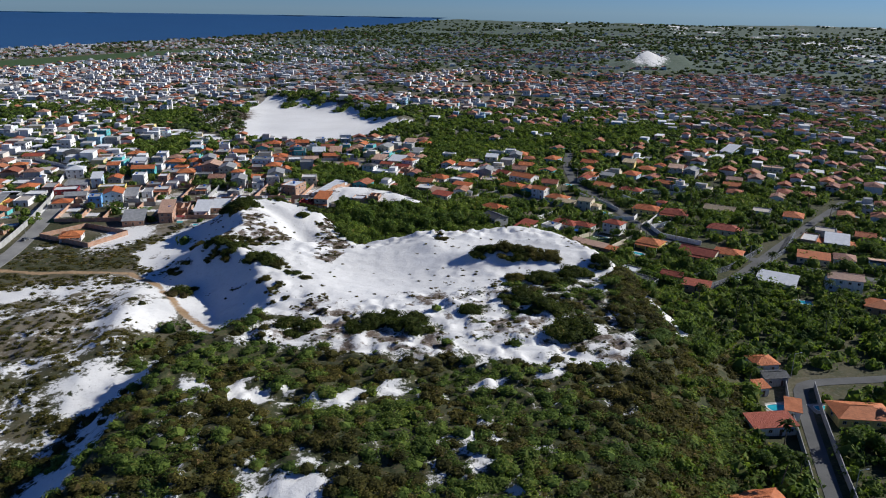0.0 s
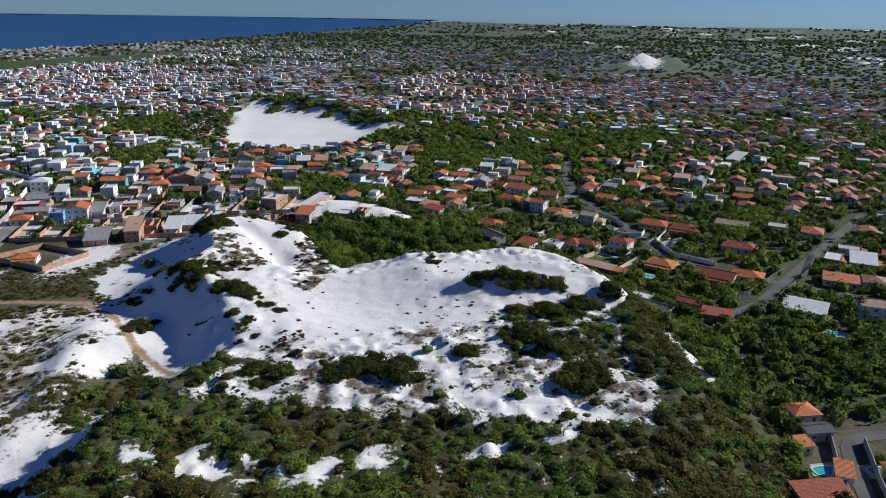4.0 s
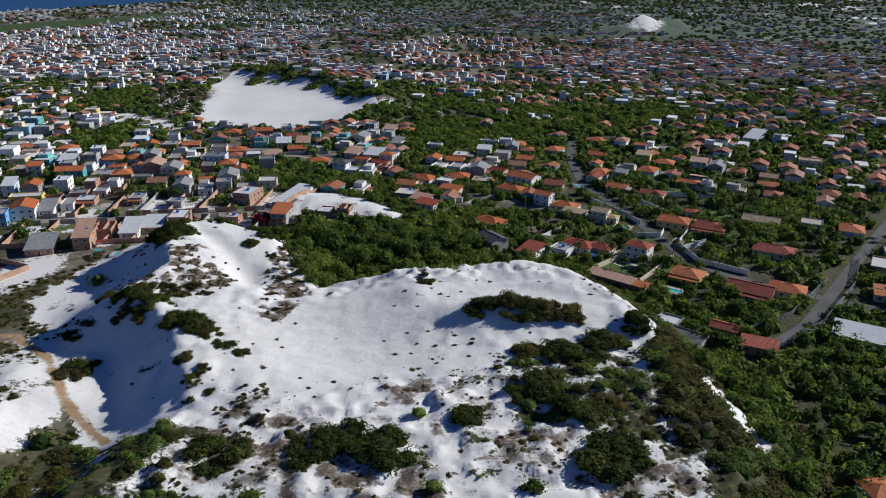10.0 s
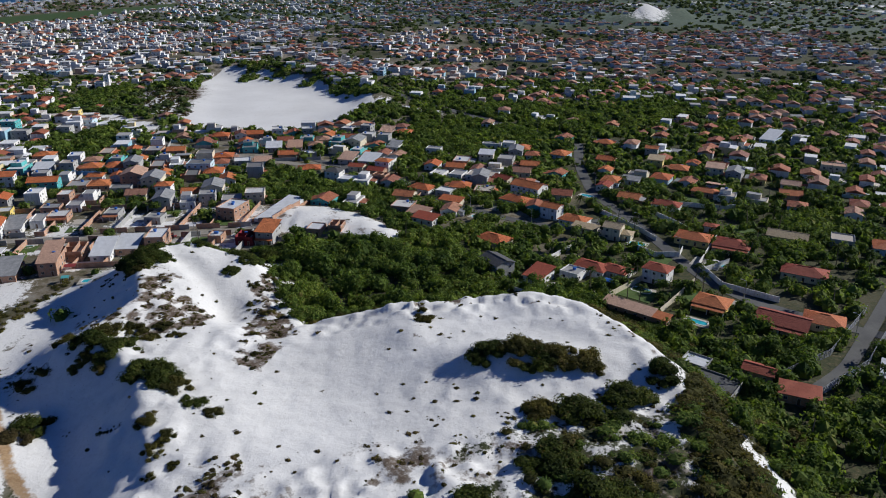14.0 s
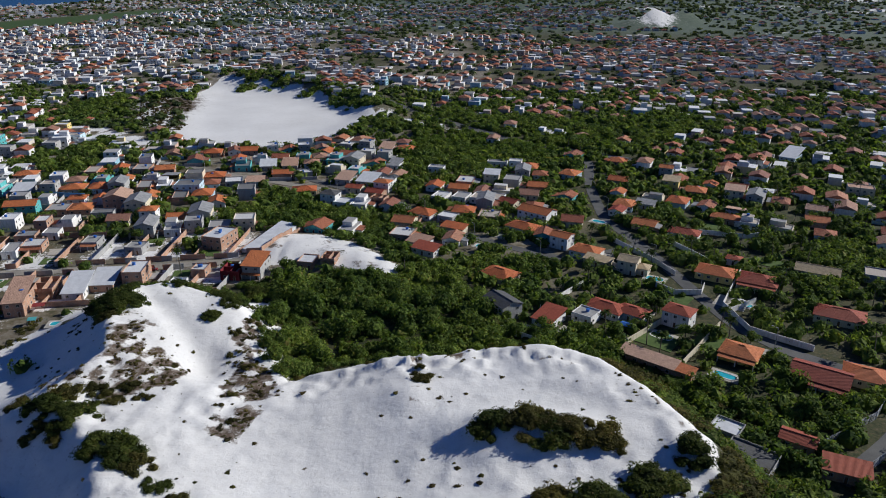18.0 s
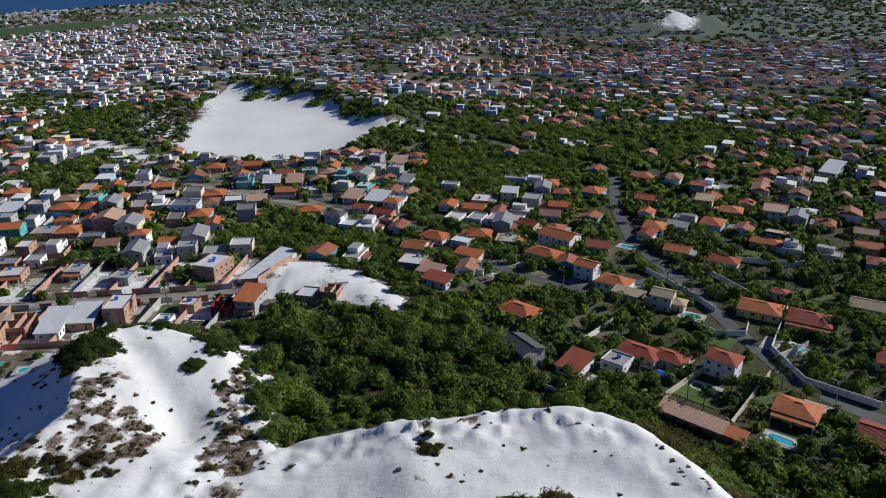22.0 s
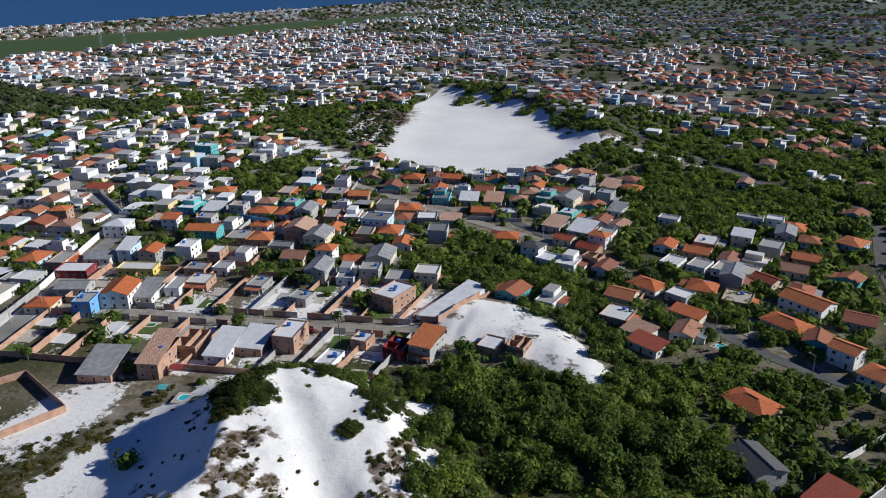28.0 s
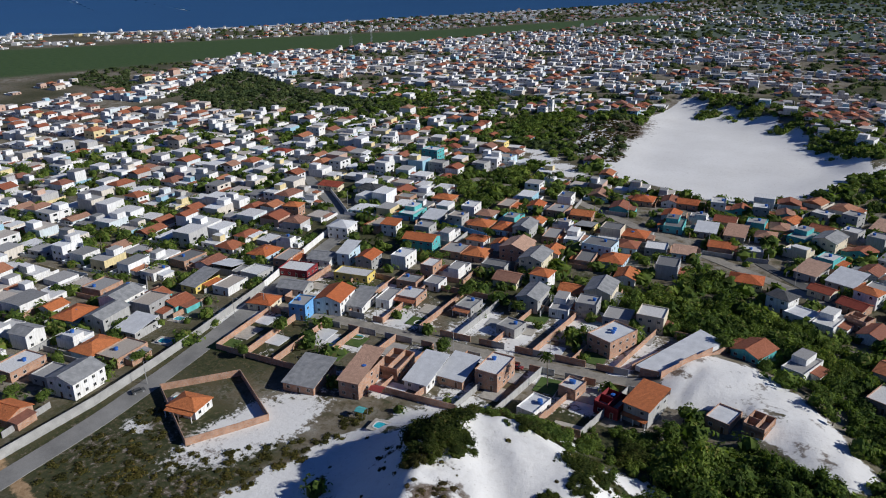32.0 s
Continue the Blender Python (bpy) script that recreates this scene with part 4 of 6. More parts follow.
SEA = COAST + [(-4900, 4900), (-4900, -900)]


def clear(x, y, gap):
    t = np.array(TAKEN)
    return not np.any(np.hypot(t[:, 0] - x, t[:, 1] - y) < t[:, 2] + gap)


def open_land(x, y, margin=4.0):
    """Where a house may stand: off the dunes, the woods, the roads, the marsh and the sea."""
    ok = (inside(x, y, RIM) < -24) & (inside(x, y, LAGOON) < -8) & (inside(x, y, FOREST) < -1) & (inside(x, y, MARSH) < 5) & (inside(x, y, SEA) < -25)
    for k, w in enumerate(WOODS):
        ok &= (inside(x, y, w) < 1) | ((k in (0, 2)) & (vnoise(x, y, 14, 9) > 0.35))
    for r in ROADS:
        ok &= along(x, y, r)[0] > margin + 3.0
    for r in SANDWAYS:
        ok &= along(x, y, r)[0] > 9
    ok &= (inside(x, y, SCRUBBY) < -3) & (inside(x, y, GREENBANK) < -2)
    return ok

make_ground()
make_sea()
ribbon("road_1", EASTROAD, 5.0, M["asphalt"], 0.1, "worn grey asphalt road between garden walls")
ribbon("road_2", LANE, 4.6, M["asphalt"], 0.1, "narrow asphalt lane below the sand hill")
ribbon("road_3", LANE_W, 5.2, M["street"], 0.1, "grey cobbled street between brick houses")
ribbon("road_4", STREET_W, 5.2, M["street"], 0.1, "sandy street between walled plots")
ribbon("road_5", MAIN_W, 6.4, M["roadway"], 0.1, "long pale grey road beside a high white wall")
ribbon("road_6", RIGHTLANE, 3.6, M["asphalt"], 0.1, "shaded asphalt lane between villas")
ribbon("road_7", YARDROAD, 3.8, M["asphalt"], 0.1, "fenced concrete access road")
ribbon("road_8", HIGHWAY, 7.0, M["asphalt"], 0.2, "curving asphalt road behind the sand bowl")

# ---------------------------------------------------------------- the houses near the path
house(-157.4, 298.4, 14, 10, 8, 1, "white", "hip", "tile_orange", "white house with a bright orange tile roof in a walled plot", porch=2.0)
house(-141.6, 325.4, 14, 11, 15, 1, "brick", "shed", "sheet_grey", "long low workshop under grey fibre cement sheets")
house(-128.7, 332.0, 12, 7, 18, 2, "brick", "shed", "tile_pink", "narrow two-storey brick house with a pale clay roof", tank=1)
house(-125.9, 342.9, 10, 8, 13, 1, "brick", "ruin", "concrete", "roofless brick house shell with bare partition walls")
house(-115.8, 343.7, 8, 8, 16, 1, "white", "shed", "sheet", "low pale house under light roof sheeting")
house(-109.1, 349.4, 6, 9, 13, 1, "brick", "shed", "sheet", "brick house under bright white roof sheeting")
house(-100.0, 353.3, 4, 8, 13, 2, "brick", "flat", "slab", "unfinished brick house with a white slab and blue tanks", tank=1)
house(-84.0, 345.3, -4, 6, 10, 1, "white", "flat", "sheet", "small house with a white flat roof and two blue tanks", tank=2)
house(-79.9, 359.0, -4, 6, 7, 1, "brick", "flat", "slab", "small brick house with blue water tanks", tank=2)
house(-68.0, 357.2, -6, 8, 9, 1, "wine", "ruin", "concrete", "roofless dark red shell of a house", tank=1)
house(-60.4, 359.3, -8, 8, 12, 2, "grey", "shed", "tile_orange", "tall grey house with an orange tile roof at the sand's edge", porch=1.5)
house(-43.0, 364.6, -10, 7, 9, 1, "brick", "flat", "sheet", "unfinished brick house with a white flat roof")
house(-35.0, 364.3, -10, 6, 8, 1, "brick", "ruin", "concrete", "roofless brick walls on the sand hill")
house(-80.9, 387.9, -16, 10, 15, 2, "brick", "flat", "sheet", "large brick house with white roof terrace and blue tanks", tank=2)
house(-110.5, 380.7, -4, 8, 8, 1, "grey", "flat", "concrete", "small grey house with a flat concrete roof", tank=1)
house(-167.6, 364.1, 17, 11, 14, 2, "white", "gable", "tile_orange", "broad white house with a big orange roof")
house(-172.3, 353.9, 17, 7, 9, 2, "blue", "flat", "slab", "bright blue two-storey house with a roof tank", tank=1)
house(-187.7, 365.9, 17, 12, 9, 1, "grey", "gable", "sheet_grey", "grey house with a pitched grey roof")
house(-187.7, 351.7, 17, 10, 9, 1, "cream", "hip", "tile_orange", "low house with a flat-pitched orange roof")
house(-160.9, 369.8, 14, 7, 14, 1, "white", "shed", "sheet_grey", "narrow white house with a grey roof")
house(-155.3, 377.1, 12, 6, 12, 1, "white", "flat", "slab", "white house with a flat roof beside a pool")
house(-149.8, 382.3, 10, 9, 10, 1, "brick", "flat", "slab", "brick house with an orange tiled porch", tank=1, porch=2.6)
house(-149.0, 395.1, 8, 7, 8, 1, "white", "flat", "slab", "low pale house behind a paved yard")
house(-129.4, 386.2, 4, 7, 10, 1, "grey", "flat", "concrete", "grey slab house with a clay tiled porch", tank=1, porch=2.4)
house(-175.6, 423.7, 12, 15, 10, 2, "teal", "gable", "tile_orange", "turquoise two-storey house with a long orange roof")
house(-139.7, 437.1, 6, 12, 14, 2, "brick", "gable", "tile_pink", "two-storey brick house with a wide pale clay roof")
house(-118.7, 417.1, 4, 8, 8, 2, "white", "hip", "tile_orange", "white two-storey house with an orange hipped roof")
house(-113.7, 455.6, 3, 14, 11, 2, "paleblue", "flat", "slab", "pale blue two-storey house with balconies", tank=1)
house(-159.6, 440.4, 8, 9, 8, 1, "white", "hip", "tile_orange", "white house with an orange hipped roof")
house(-202.7, 479.8, 10, 12, 10, 1, "brick", "hip", "tile_orange", "broad brick house with an orange hipped roof")
house(-212.8, 418.5, 14, 11, 11, 2, "white", "hip", "sheet", "modern white house with steep white roofs")
house(-249.3, 426.6, 18, 9, 8, 2, "brick", "hip", "tile_orange", "square brick house of two storeys")
house(-238.8, 468.3, 12, 12, 10, 2, "cream", "hip", "tile_grey", "cream two-storey house with a grey hipped roof")
house(-219.0, 471.0, 10, 9, 8, 1, "brick", "flat", "concrete", "plain block of a house with a flat roof")
house(-196.2, 430.6, 12, 8, 7, 2, "white", "shed", "tile_orange", "white house with a sloping orange roof")
house(-139.5, 420.3, 8, 11, 7, 1, "grey", "flat", "slab", "low grey flat-roofed house")
house(-156.5, 403.4, 8, 6, 9, 2, "brick", "flat", "slab", "narrow brick tower of a house")
house(-199.1, 378.7, 16, 14, 10, 1, "wine", "flat", "slab", "dark red house with an unfinished upper floor")
house(-198.9, 392.1, 16, 11, 11, 1, "white", "gable", "sheet_grey", "house with a broad grey gabled roof")
house(-191.1, 397.7, 16, 6, 12, 2, "paleblue", "shed", "sheet", "long pale blue house under white sheeting")
house(-180.7, 397.1, 12, 8, 10, 2, "grey", "gable", "tile_orange", "grey house with a red gabled roof")
house(-177.9, 385.8, 14, 16, 8, 1, "yellow", "flat", "slab", "long low yellow house with a cluttered flat roof")
house(-157.4, 391.8, 10, 9, 8, 1, "brick", "flat", "sheet_grey", "brick house with a grey slab", tank=1)
house(-252.5, 540.7, 5, 12, 10, 3, "teal", "flat", "slab", "tall turquoise block with a yellow stair tower", tank=1)
house(-238.3, 525.8, 5, 11, 9, 2, "grey", "flat", "concrete", "bare concrete block of a house")
house(-217.5, 536.5, 4, 9, 9, 2, "grey", "flat", "concrete", "grey rendered flat-roofed block")
house(-213.0, 556.1, 4, 11, 10, 2, "paleblue", "flat", "slab", "pale blue block beside the sandy track", tank=1)
house(-234.7, 586.6, 4, 10, 8, 2, "yellow", "flat", "slab", "pale yellow house above the sandy track")
house(-273.8, 633.0, 4, 8, 7, 2, "white", "gable", "tile", "white house with a small clay roof")
house(-361.7, 558.6, 10, 12, 9, 2, "white", "flat", "slab", "white block of a house")
house(-339.5, 505.9, 14, 14, 10, 1, "white", "hip", "tile_red", "white house with a red hipped roof")
house(-311.4, 500.4, 14, 11, 9, 1, "white", "gable", "tile_grey", "white house with a dark grey gabled roof")
house(-263.4, 466.3, 10, 14, 7, 1, "cream", "shed", "tile_red", "long low house with a red roof")
house(-319.5, 566.8, 6, 11, 8, 1, "white", "flat", "slab", "white terraced house with roof steps")
house(-59.7, 456.8, 8, 13, 10, 1, "cream", "hip", "tile_orange", "house with a wide orange roof above the trees")
house(-45.4, 443.0, -18, 9, 8, 2, "white", "hip", "tile_grey", "white two-storey house with a grey roof")
house(-38.3, 437.6, -18, 10, 9, 1, "white", "flat", "sheet", "low annex with white flat roof panels")
house(-22.6, 461.7, -20, 9, 7, 2, "white", "hip", "tile_orange", "white two-storey house with an orange roof")
house(-25.7, 453.9, -20, 10, 8, 1, "brick", "gable", "tile_red", "brick house with a dark red roof")
house(-36.1, 460.7, -16, 9, 7, 1, "cream", "gable", "tile_red", "small house with a dark red roof")
house(-22.9, 442.2, -22, 8, 7, 1, "brick", "ruin", "concrete", "roofless brick ruin by the lane")
house(5.3, 447.5, -22, 8, 11, 1, "white", "flat", "slab", "white terraced house with parapets")
house(14.7, 447.0, -22, 8, 11, 1, "white", "flat", "slab", "white terraced house with parapets")
house(23.0, 446.2, -22, 8, 11, 1, "white", "flat", "slab", "white terraced house with parapets")
house(30.8, 445.4, -22, 8, 11, 1, "white", "flat", "slab", "white terraced house with parapets")
house(-2.6, 423.4, -30, 13, 10, 1, "white", "hip", "tile_orange", "house with a sprawling orange roof above the lane")
house(8.0, 417.7, -28, 9, 8, 1, "grey", "flat", "slab", "house with a dark flat roof")
house(10.3, 403.9, -28, 12, 6, 1, "cream", "shed", "tile_orange", "carport with an orange tile roof")
house(36.3, 509.2, -12, 13, 6, 1, "white", "flat", "slab", "long low white building in the trees")
house(45.2, 501.4, -12, 8, 7, 2, "white", "flat", "slab", "small white block in the trees")
house(31.0, 478.3, -12, 9, 8, 2, "cream", "shed", "sheet", "cream two-storey house under pale sheeting")
house(3.2, 498.0, -14, 10, 7, 1, "white", "flat", "slab", "low walled house at the edge of the woods")
house(-3.5, 387.8, -32, 10, 8, 1, "white", "shed", "tile_pink", "house with pale clay roofs by the lane")
house(-0.9, 380.3, -32, 12, 7, 1, "white", "shed", "tile_red", "house with a long dark red roof and a pool")
house(77.6, 322.5, -38, 10, 8, 2, "white", "hip", "tile_red", "two-storey white villa with a red roof beside a pool")
house(61.6, 297.5, -40, 19, 5, 1, "brick", "shed", "tile_pink", "long narrow outbuilding with a peach roof")
house(69.4, 290.6, -40, 6, 4, 1, "brick", "shed", "tile_orange", "small shed with an orange roof")
house(89.0, 302.0, -35, 12, 10, 1, "yellow", "hip", "tile_orange", "yellow house with stepped orange roofs", porch=2.5)
house(105.5, 289.2, -35, 17, 12, 1, "cream", "gable", "tile_red", "large villa with brown tiled roofs", porch=2.5)
house(114.2, 351.5, -30, 15, 12, 1, "cream", "hip", "tile_red", "villa with a broad red hipped roof and porch", porch=2.5)
house(102.1, 359.1, -30, 15, 11, 1, "yellow", "hip", "tile_orange", "villa with a wide orange hipped roof")
house(113.2, 371.2, -30, 6, 5, 1, "white", "hip", "tile_red", "small outbuilding with a red roof")
house(72.3, 363.9, -30, 8, 8, 2, "cream", "gable", "tile_straw", "cream two-storey house with straw coloured roofs")
house(76.1, 362.9, -30, 8, 6, 1, "cream", "hip", "tile_straw", "low wing with a straw coloured roof")
house(139.2, 360.6, -30, 17, 10, 1, "cream", "gable", "tile_straw", "barn-like house with a straw coloured roof")
house(129.2, 325.5, -30, 17, 11, 1, "cream", "hip", "tile_red", "house with a brown hipped roof among trees")
house(56.9, 329.9, -38, 14, 9, 1, "white", "hip", "tile_red", "rambling white house with red roofs")
house(49.5, 325.1, -38, 8, 8, 1, "white", "flat", "concrete", "white house with a grey slab and blue tank", tank=1)
house(64.5, 326.8, -38, 11, 8, 1, "white", "hip", "tile_red", "house with dark red tiled roofs")
house(37.6, 322.9, -38, 8, 11, 1, "white", "shed", "tile_red", "white house with one steep red roof")
house(23.7, 327.6, -58, 12, 9, 2, "grey", "gable", "tile_grey", "grey house with a dark gabled roof by the dune")
house(25.2, 356.0, -40, 14, 10, 1, "cream", "hip", "tile_orange", "house with an orange hipped roof in the trees")
house(60.2, 379.9, -35, 13, 10, 1, "white", "hip", "tile_orange", "white house with stepped orange roofs")
house(62.6, 369.9, -35, 12, 5, 1, "cream", "shed", "tile_straw", "open shelter with a straw coloured roof")
house(72.3, 253.8, -40, 13, 11, 1, "grey", "flat", "tile_grey", "low house with black flat roofs and clutter")
house(71.2, 264.8, -40, 8, 7, 1, "grey", "flat", "sheet", "small house with striped white roof panels")
house(91.9, 250.1, -25, 11, 6, 1, "brick", "shed", "tile_red", "shed with a red-brown sheet roof")
house(86.4, 260.8, -35, 9, 6, 1, "brick", "gable", "tile_red", "house with a patched red-brown roof")
house(38.9, 405.6, -38, 15, 10, 1, "white", "hip", "tile_orange", "villa with a wide orange roof")
house(46.3, 419.4, -38, 17, 11, 2, "white", "gable", "tile_orange", "large white hall with long orange roofs")
house(36.4, 439.8, -38, 10, 8, 1, "cream", "gable", "tile_red", "house with a dull red roof")
house(52.1, 389.0, -35, 9, 8, 2, "white", "gable", "tile_orange", "white two-storey house with an orange gable")
house(104.0, 400.3, -30, 14, 9, 1, "white", "hip", "tile_red", "house with wide red-brown roofs")
house(127.8, 419.2, -30, 14, 8, 1, "brick", "hip", "tile_orange", "brick house with an orange roof")
house(118.6, 467.9, -25, 9, 8, 2, "yellow", "shed", "tile_straw", "yellow house with a pale roof")
house(123.3, 492.2, -25, 8, 7, 2, "grey", "gable", "tile_orange", "house with a small orange gable")
house(143.8, 452.2, -25, 10, 8, 2, "cream", "shed", "tile_pink", "cream house with a pale clay roof")
house(172.5, 430.4, -30, 10, 9, 1, "cream", "gable", "tile_pink", "house with a pale clay gable")
house(206.0, 456.5, -25, 14, 9, 2, "cream", "flat", "tile_pink", "large block with a clay coloured roof")
house(206.4, 529.9, -40, 10, 22, 1, "paleblue", "shed", "sheet", "long shed with a pale blue metal roof")
house(97.9, 437.6, -30, 10, 6, 1, "grey", "shed", "sheet_grey", "small house with grey sheeting")
house(83.0, 428.1, -32, 7, 9, 1, "white", "gable", "tile_red", "house with a red gabled roof")
house(79.4, 156.1, 8, 13, 6, 1, "white", "shed", "tile_red", "long house with a brown tile roof beside a pool")
house(90.8, 189.1, 8, 8, 7, 1, "white", "hip", "tile_orange", "villa with an orange hipped roof on the slope")
house(90.1, 180.4, 8, 8, 5, 1, "grey", "gable", "tile_grey", "house with a dark grey roof")
house(104.0, 161.7, -5, 16, 10, 1, "yellow", "hip", "tile_orange", "villa with wide orange roofs beside the lane")
house(63.1, 124.4, 10, 16, 9, 1, "white", "hip", "tile_orange", "villa with an orange roof under the dune")
house(117.8, 289.4, -30, 13, 10, 1, "cream", "hip", "tile_orange", "villa with an orange roof among palms")
house(123.6, 256.5, -32, 16, 10, 1, "white", "shed", "sheet", "open hall with a white metal roof")
house(146.7, 253.6, -20, 14, 9, 2, "white", "gable", "tile_pink", "white two-storey house with a pale roof")
house(150.5, 284.7, -25, 14, 8, 1, "cream", "shed", "tile_orange", "villa with an orange roof behind a pool")
house(84.3, 174.2, 12, 3.5, 4, 1, "white", "shed", "tile_orange", "small outbuilding with an orange roof beside a pool")
house(88.0, 163.5, -20, 4, 6, 1, "white", "shed", "tile_orange", "narrow outbuilding with an orange roof beside a pool")

# ---------------------------------------------------------------- plot walls, pools, fences
def wall_run(pts, tall, mat, label="", thick=0.18, name="garden_wall", category="wall", cap=None):
    """A plot wall along a line, stepping with the ground, with a coping."""
    b = Build()
    for (ax, ay), (bx, by) in zip(pts, pts[1:]):
        n = max(1, int(math.hypot(bx - ax, by - ay) / 6))
        t = Vector((bx - ax, by - ay)).normalized()
        nx, ny = -t.y * thick / 2, t.x * thick / 2
        for k in range(n):
            x0, y0, x1, y1 = ax + (bx - ax) * k / n, ay + (by - ay) * k / n, ax + (bx - ax) * (k + 1) / n, ay + (by - ay) * (k + 1) / n
            z0 = float(height((x0 + x1) / 2, (y0 + y1) / 2))
            zt = z0 + tall
            p, q, r, s = (x0 - nx, y0 - ny), (x1 - nx, y1 - ny), (x1 + nx, y1 + ny), (x0 + nx, y0 + ny)
            for e, f in ((p, q), (q, r), (r, s), (s, p)):
                b.face([(*e, z0 - 1), (*f, z0 - 1), (*f, zt), (*e, zt)], mat)
            b.face([(*p, zt), (*q, zt), (*r, zt), (*s, zt)], cap or mat)
    return tagged(b.done(name), label or "bare brick plot wall", category, "plot walls")


def pool(x, y, rz, w, d, label="turquoise swimming pool with pale paving", deck=1.4, z=None):
    z = (float(height(x, y)) if z is None else z) + 0.12
    root = new("pool")
    root.matrix_basis = pose(x, y, z, 0, 0, rz)
    n = 20
    ring = [(math.copysign(abs(math.cos(a)) ** 0.55, math.cos(a)), math.copysign(abs(math.sin(a)) ** 0.55, math.sin(a))) for a in (2 * math.pi * k / n for k in range(n))]
    b = Build()
    b.face([(u * w / 2, v * d / 2, 0.0) for u, v in ring], M["pool"])
    b.done("pool_water", root)
    b = Build()
    for k in range(n):
        (a, c), (e, g) = ring[k], ring[(k + 1) % n]
        i0, i1, o1, o0 = (a * w / 2, c * d / 2), (e * w / 2, g * d / 2), (e * (w / 2 + 0.4), g * (d / 2 + 0.4)), (a * (w / 2 + 0.4), c * (d / 2 + 0.4))
        b.face([(*o0, 0.12), (*o1, 0.12), (*i1, 0.12), (*i0, 0.12)], M["white"])
        b.face([(*i0, 0.12), (*i1, 0.12), (*i1, -0.3), (*i0, -0.3)], M["white"])
    b.done("pool_rim", root)
    if deck:
        b = Build()
        b.box(-w / 2 - deck, -d / 2 - deck, -0.5, w / 2 + deck, d / 2 + deck, -0.02, M["paving"])
        b.done("pool_deck", root)
    TAKEN.append((x, y, max(w, d) / 2 + deck))
    return tagged(root, label, "pool", "pools")


# Rows of walled plots on both sides of the sandy street
sx0, sy0, sx1, sy1 = -190.0, 353.0, -66.0, 371.5
ux, uy = (sx1 - sx0) / math.hypot(sx1 - sx0, sy1 - sy0), (sy1 - sy0) / math.hypot(sx1 - sx0, sy1 - sy0)
wr = random.Random(3)
for side, deep in ((-1, 27), (1, 30)):
    k = 6.0
    while k < 126:
        bx, by = sx0 + ux * k - side * uy * 4.2, sy0 + uy * k + side * ux * 4.2
        lean = radians(13 - 0.14 * k)
        ex, ey = bx - side * math.sin(lean) * deep, by + side * math.cos(lean) * deep
        wall_run([(bx, by), (ex, ey)], wr.uniform(1.7, 2.3), M["brick"] if wr.random() < 0.75 else M["grey"], "bare brick wall between two plots" )
        step = wr.uniform(10.5, 13)
        if wr.random() < 0.8:
            g0 = wr.uniform(0.25, 0.5)
            wall_run([(bx, by), (bx + ux * step * g0, by + uy * step * g0)], 2.0, M[wr.choice(["brick", "brick", "grey", "concrete"])], "street wall of a plot")
            wall_run([(bx + ux * step * (g0 + 0.25), by + uy * step * (g0 + 0.25)), (bx + ux * step, by + uy * step)], 2.0, M[wr.choice(["brick", "grey", "brick"])], "street wall of a plot")
        if wr.random() < 0.7:
            wall_run([(ex, ey), (ex + ux * step, ey + uy * step)], 1.9, M["brick"], "bare brick rear wall of a plot")
        k += step
wall_run([(-176, 250), (-180, 286), (-188, 322), (-199, 362)], 2.6, M["concrete"], "long pale concrete wall beside the road", 0.22)
wall_run([(-199, 362), (-212, 396), (-222, 426)], 2.6, M["white"], "high white wall beside the road", 0.22)
wall_run([(-172, 300), (-146, 288), (-137, 306), (-160, 317), (-172, 300)], 2.0, M["brick"], "brick wall round the plot of an orange-roofed house")
wall_run([(-71, 378), (-61, 408)], 1.6, M["brick"], "brick wall beside a paved ramp")
wall_run([(-62, 375), (-52, 403)], 1.6, M["brick"], "brick wall beside a paved ramp")
b = Build()
b.slab([(-70, 378, 2.6), (-63, 376, 2.6), (-53, 403, 3.6), (-61, 407, 3.6)], 1.6, M["sheet"])
tagged(b.done("paved_ramp"), "white concrete ramp between brick walls", "ramp")
for pts, mat, label in (
    ([(71, 297), (90, 321)], "cream", "pale garden wall beside a lawn"), ([(55, 306), (74, 324)], "cream", "pale garden wall of the pool villa"),
    ([(36, 331), (54, 352)], "white", "white garden wall above the lane"), ([(20, 318), (36, 306)], "white", "white garden wall at the dune's foot"),
    ([(77, 352), (83, 344), (92, 344), (95, 350)], "white", "curved white wall at the road bend"), ([(96, 335), (115, 367)], "white", "white wall between two villas"),
    ([(96, 335), (98, 318), (112, 306)], "white", "white wall along the road"), ([(73, 396), (84, 372), (88, 360)], "white", "white garden wall along the road"),
    ([(94, 397), (104, 372)], "white", "white garden wall along the road"), ([(100, 408), (128, 398), (140, 402)], "white", "white garden wall with a lawn"),
    ([(58, 380), (74, 360)], "white", "low white garden wall"), ([(96, 330), (108, 338)], "white", "white wall of a paved yard"),
    ([(93.5, 180), (88.5, 166), (85.5, 155), (81.5, 141), (77, 126)], "grey", "grey plot wall along the lane"), ([(100.5, 178), (95.5, 163), (92.5, 153), (88.5, 139), (84, 122)], "grey", "grey plot wall along the lane"),
    ([(-205, 340), (-226, 334), (-250, 350)], "concrete", "pale plot wall"), ([(-229, 440), (-270, 470)], "white", "white street wall"), ([(-208, 445), (-190, 452), (-160, 448)], "blue", "blue painted hoarding")):
    wall_run(pts, 2.0, M[mat], label)

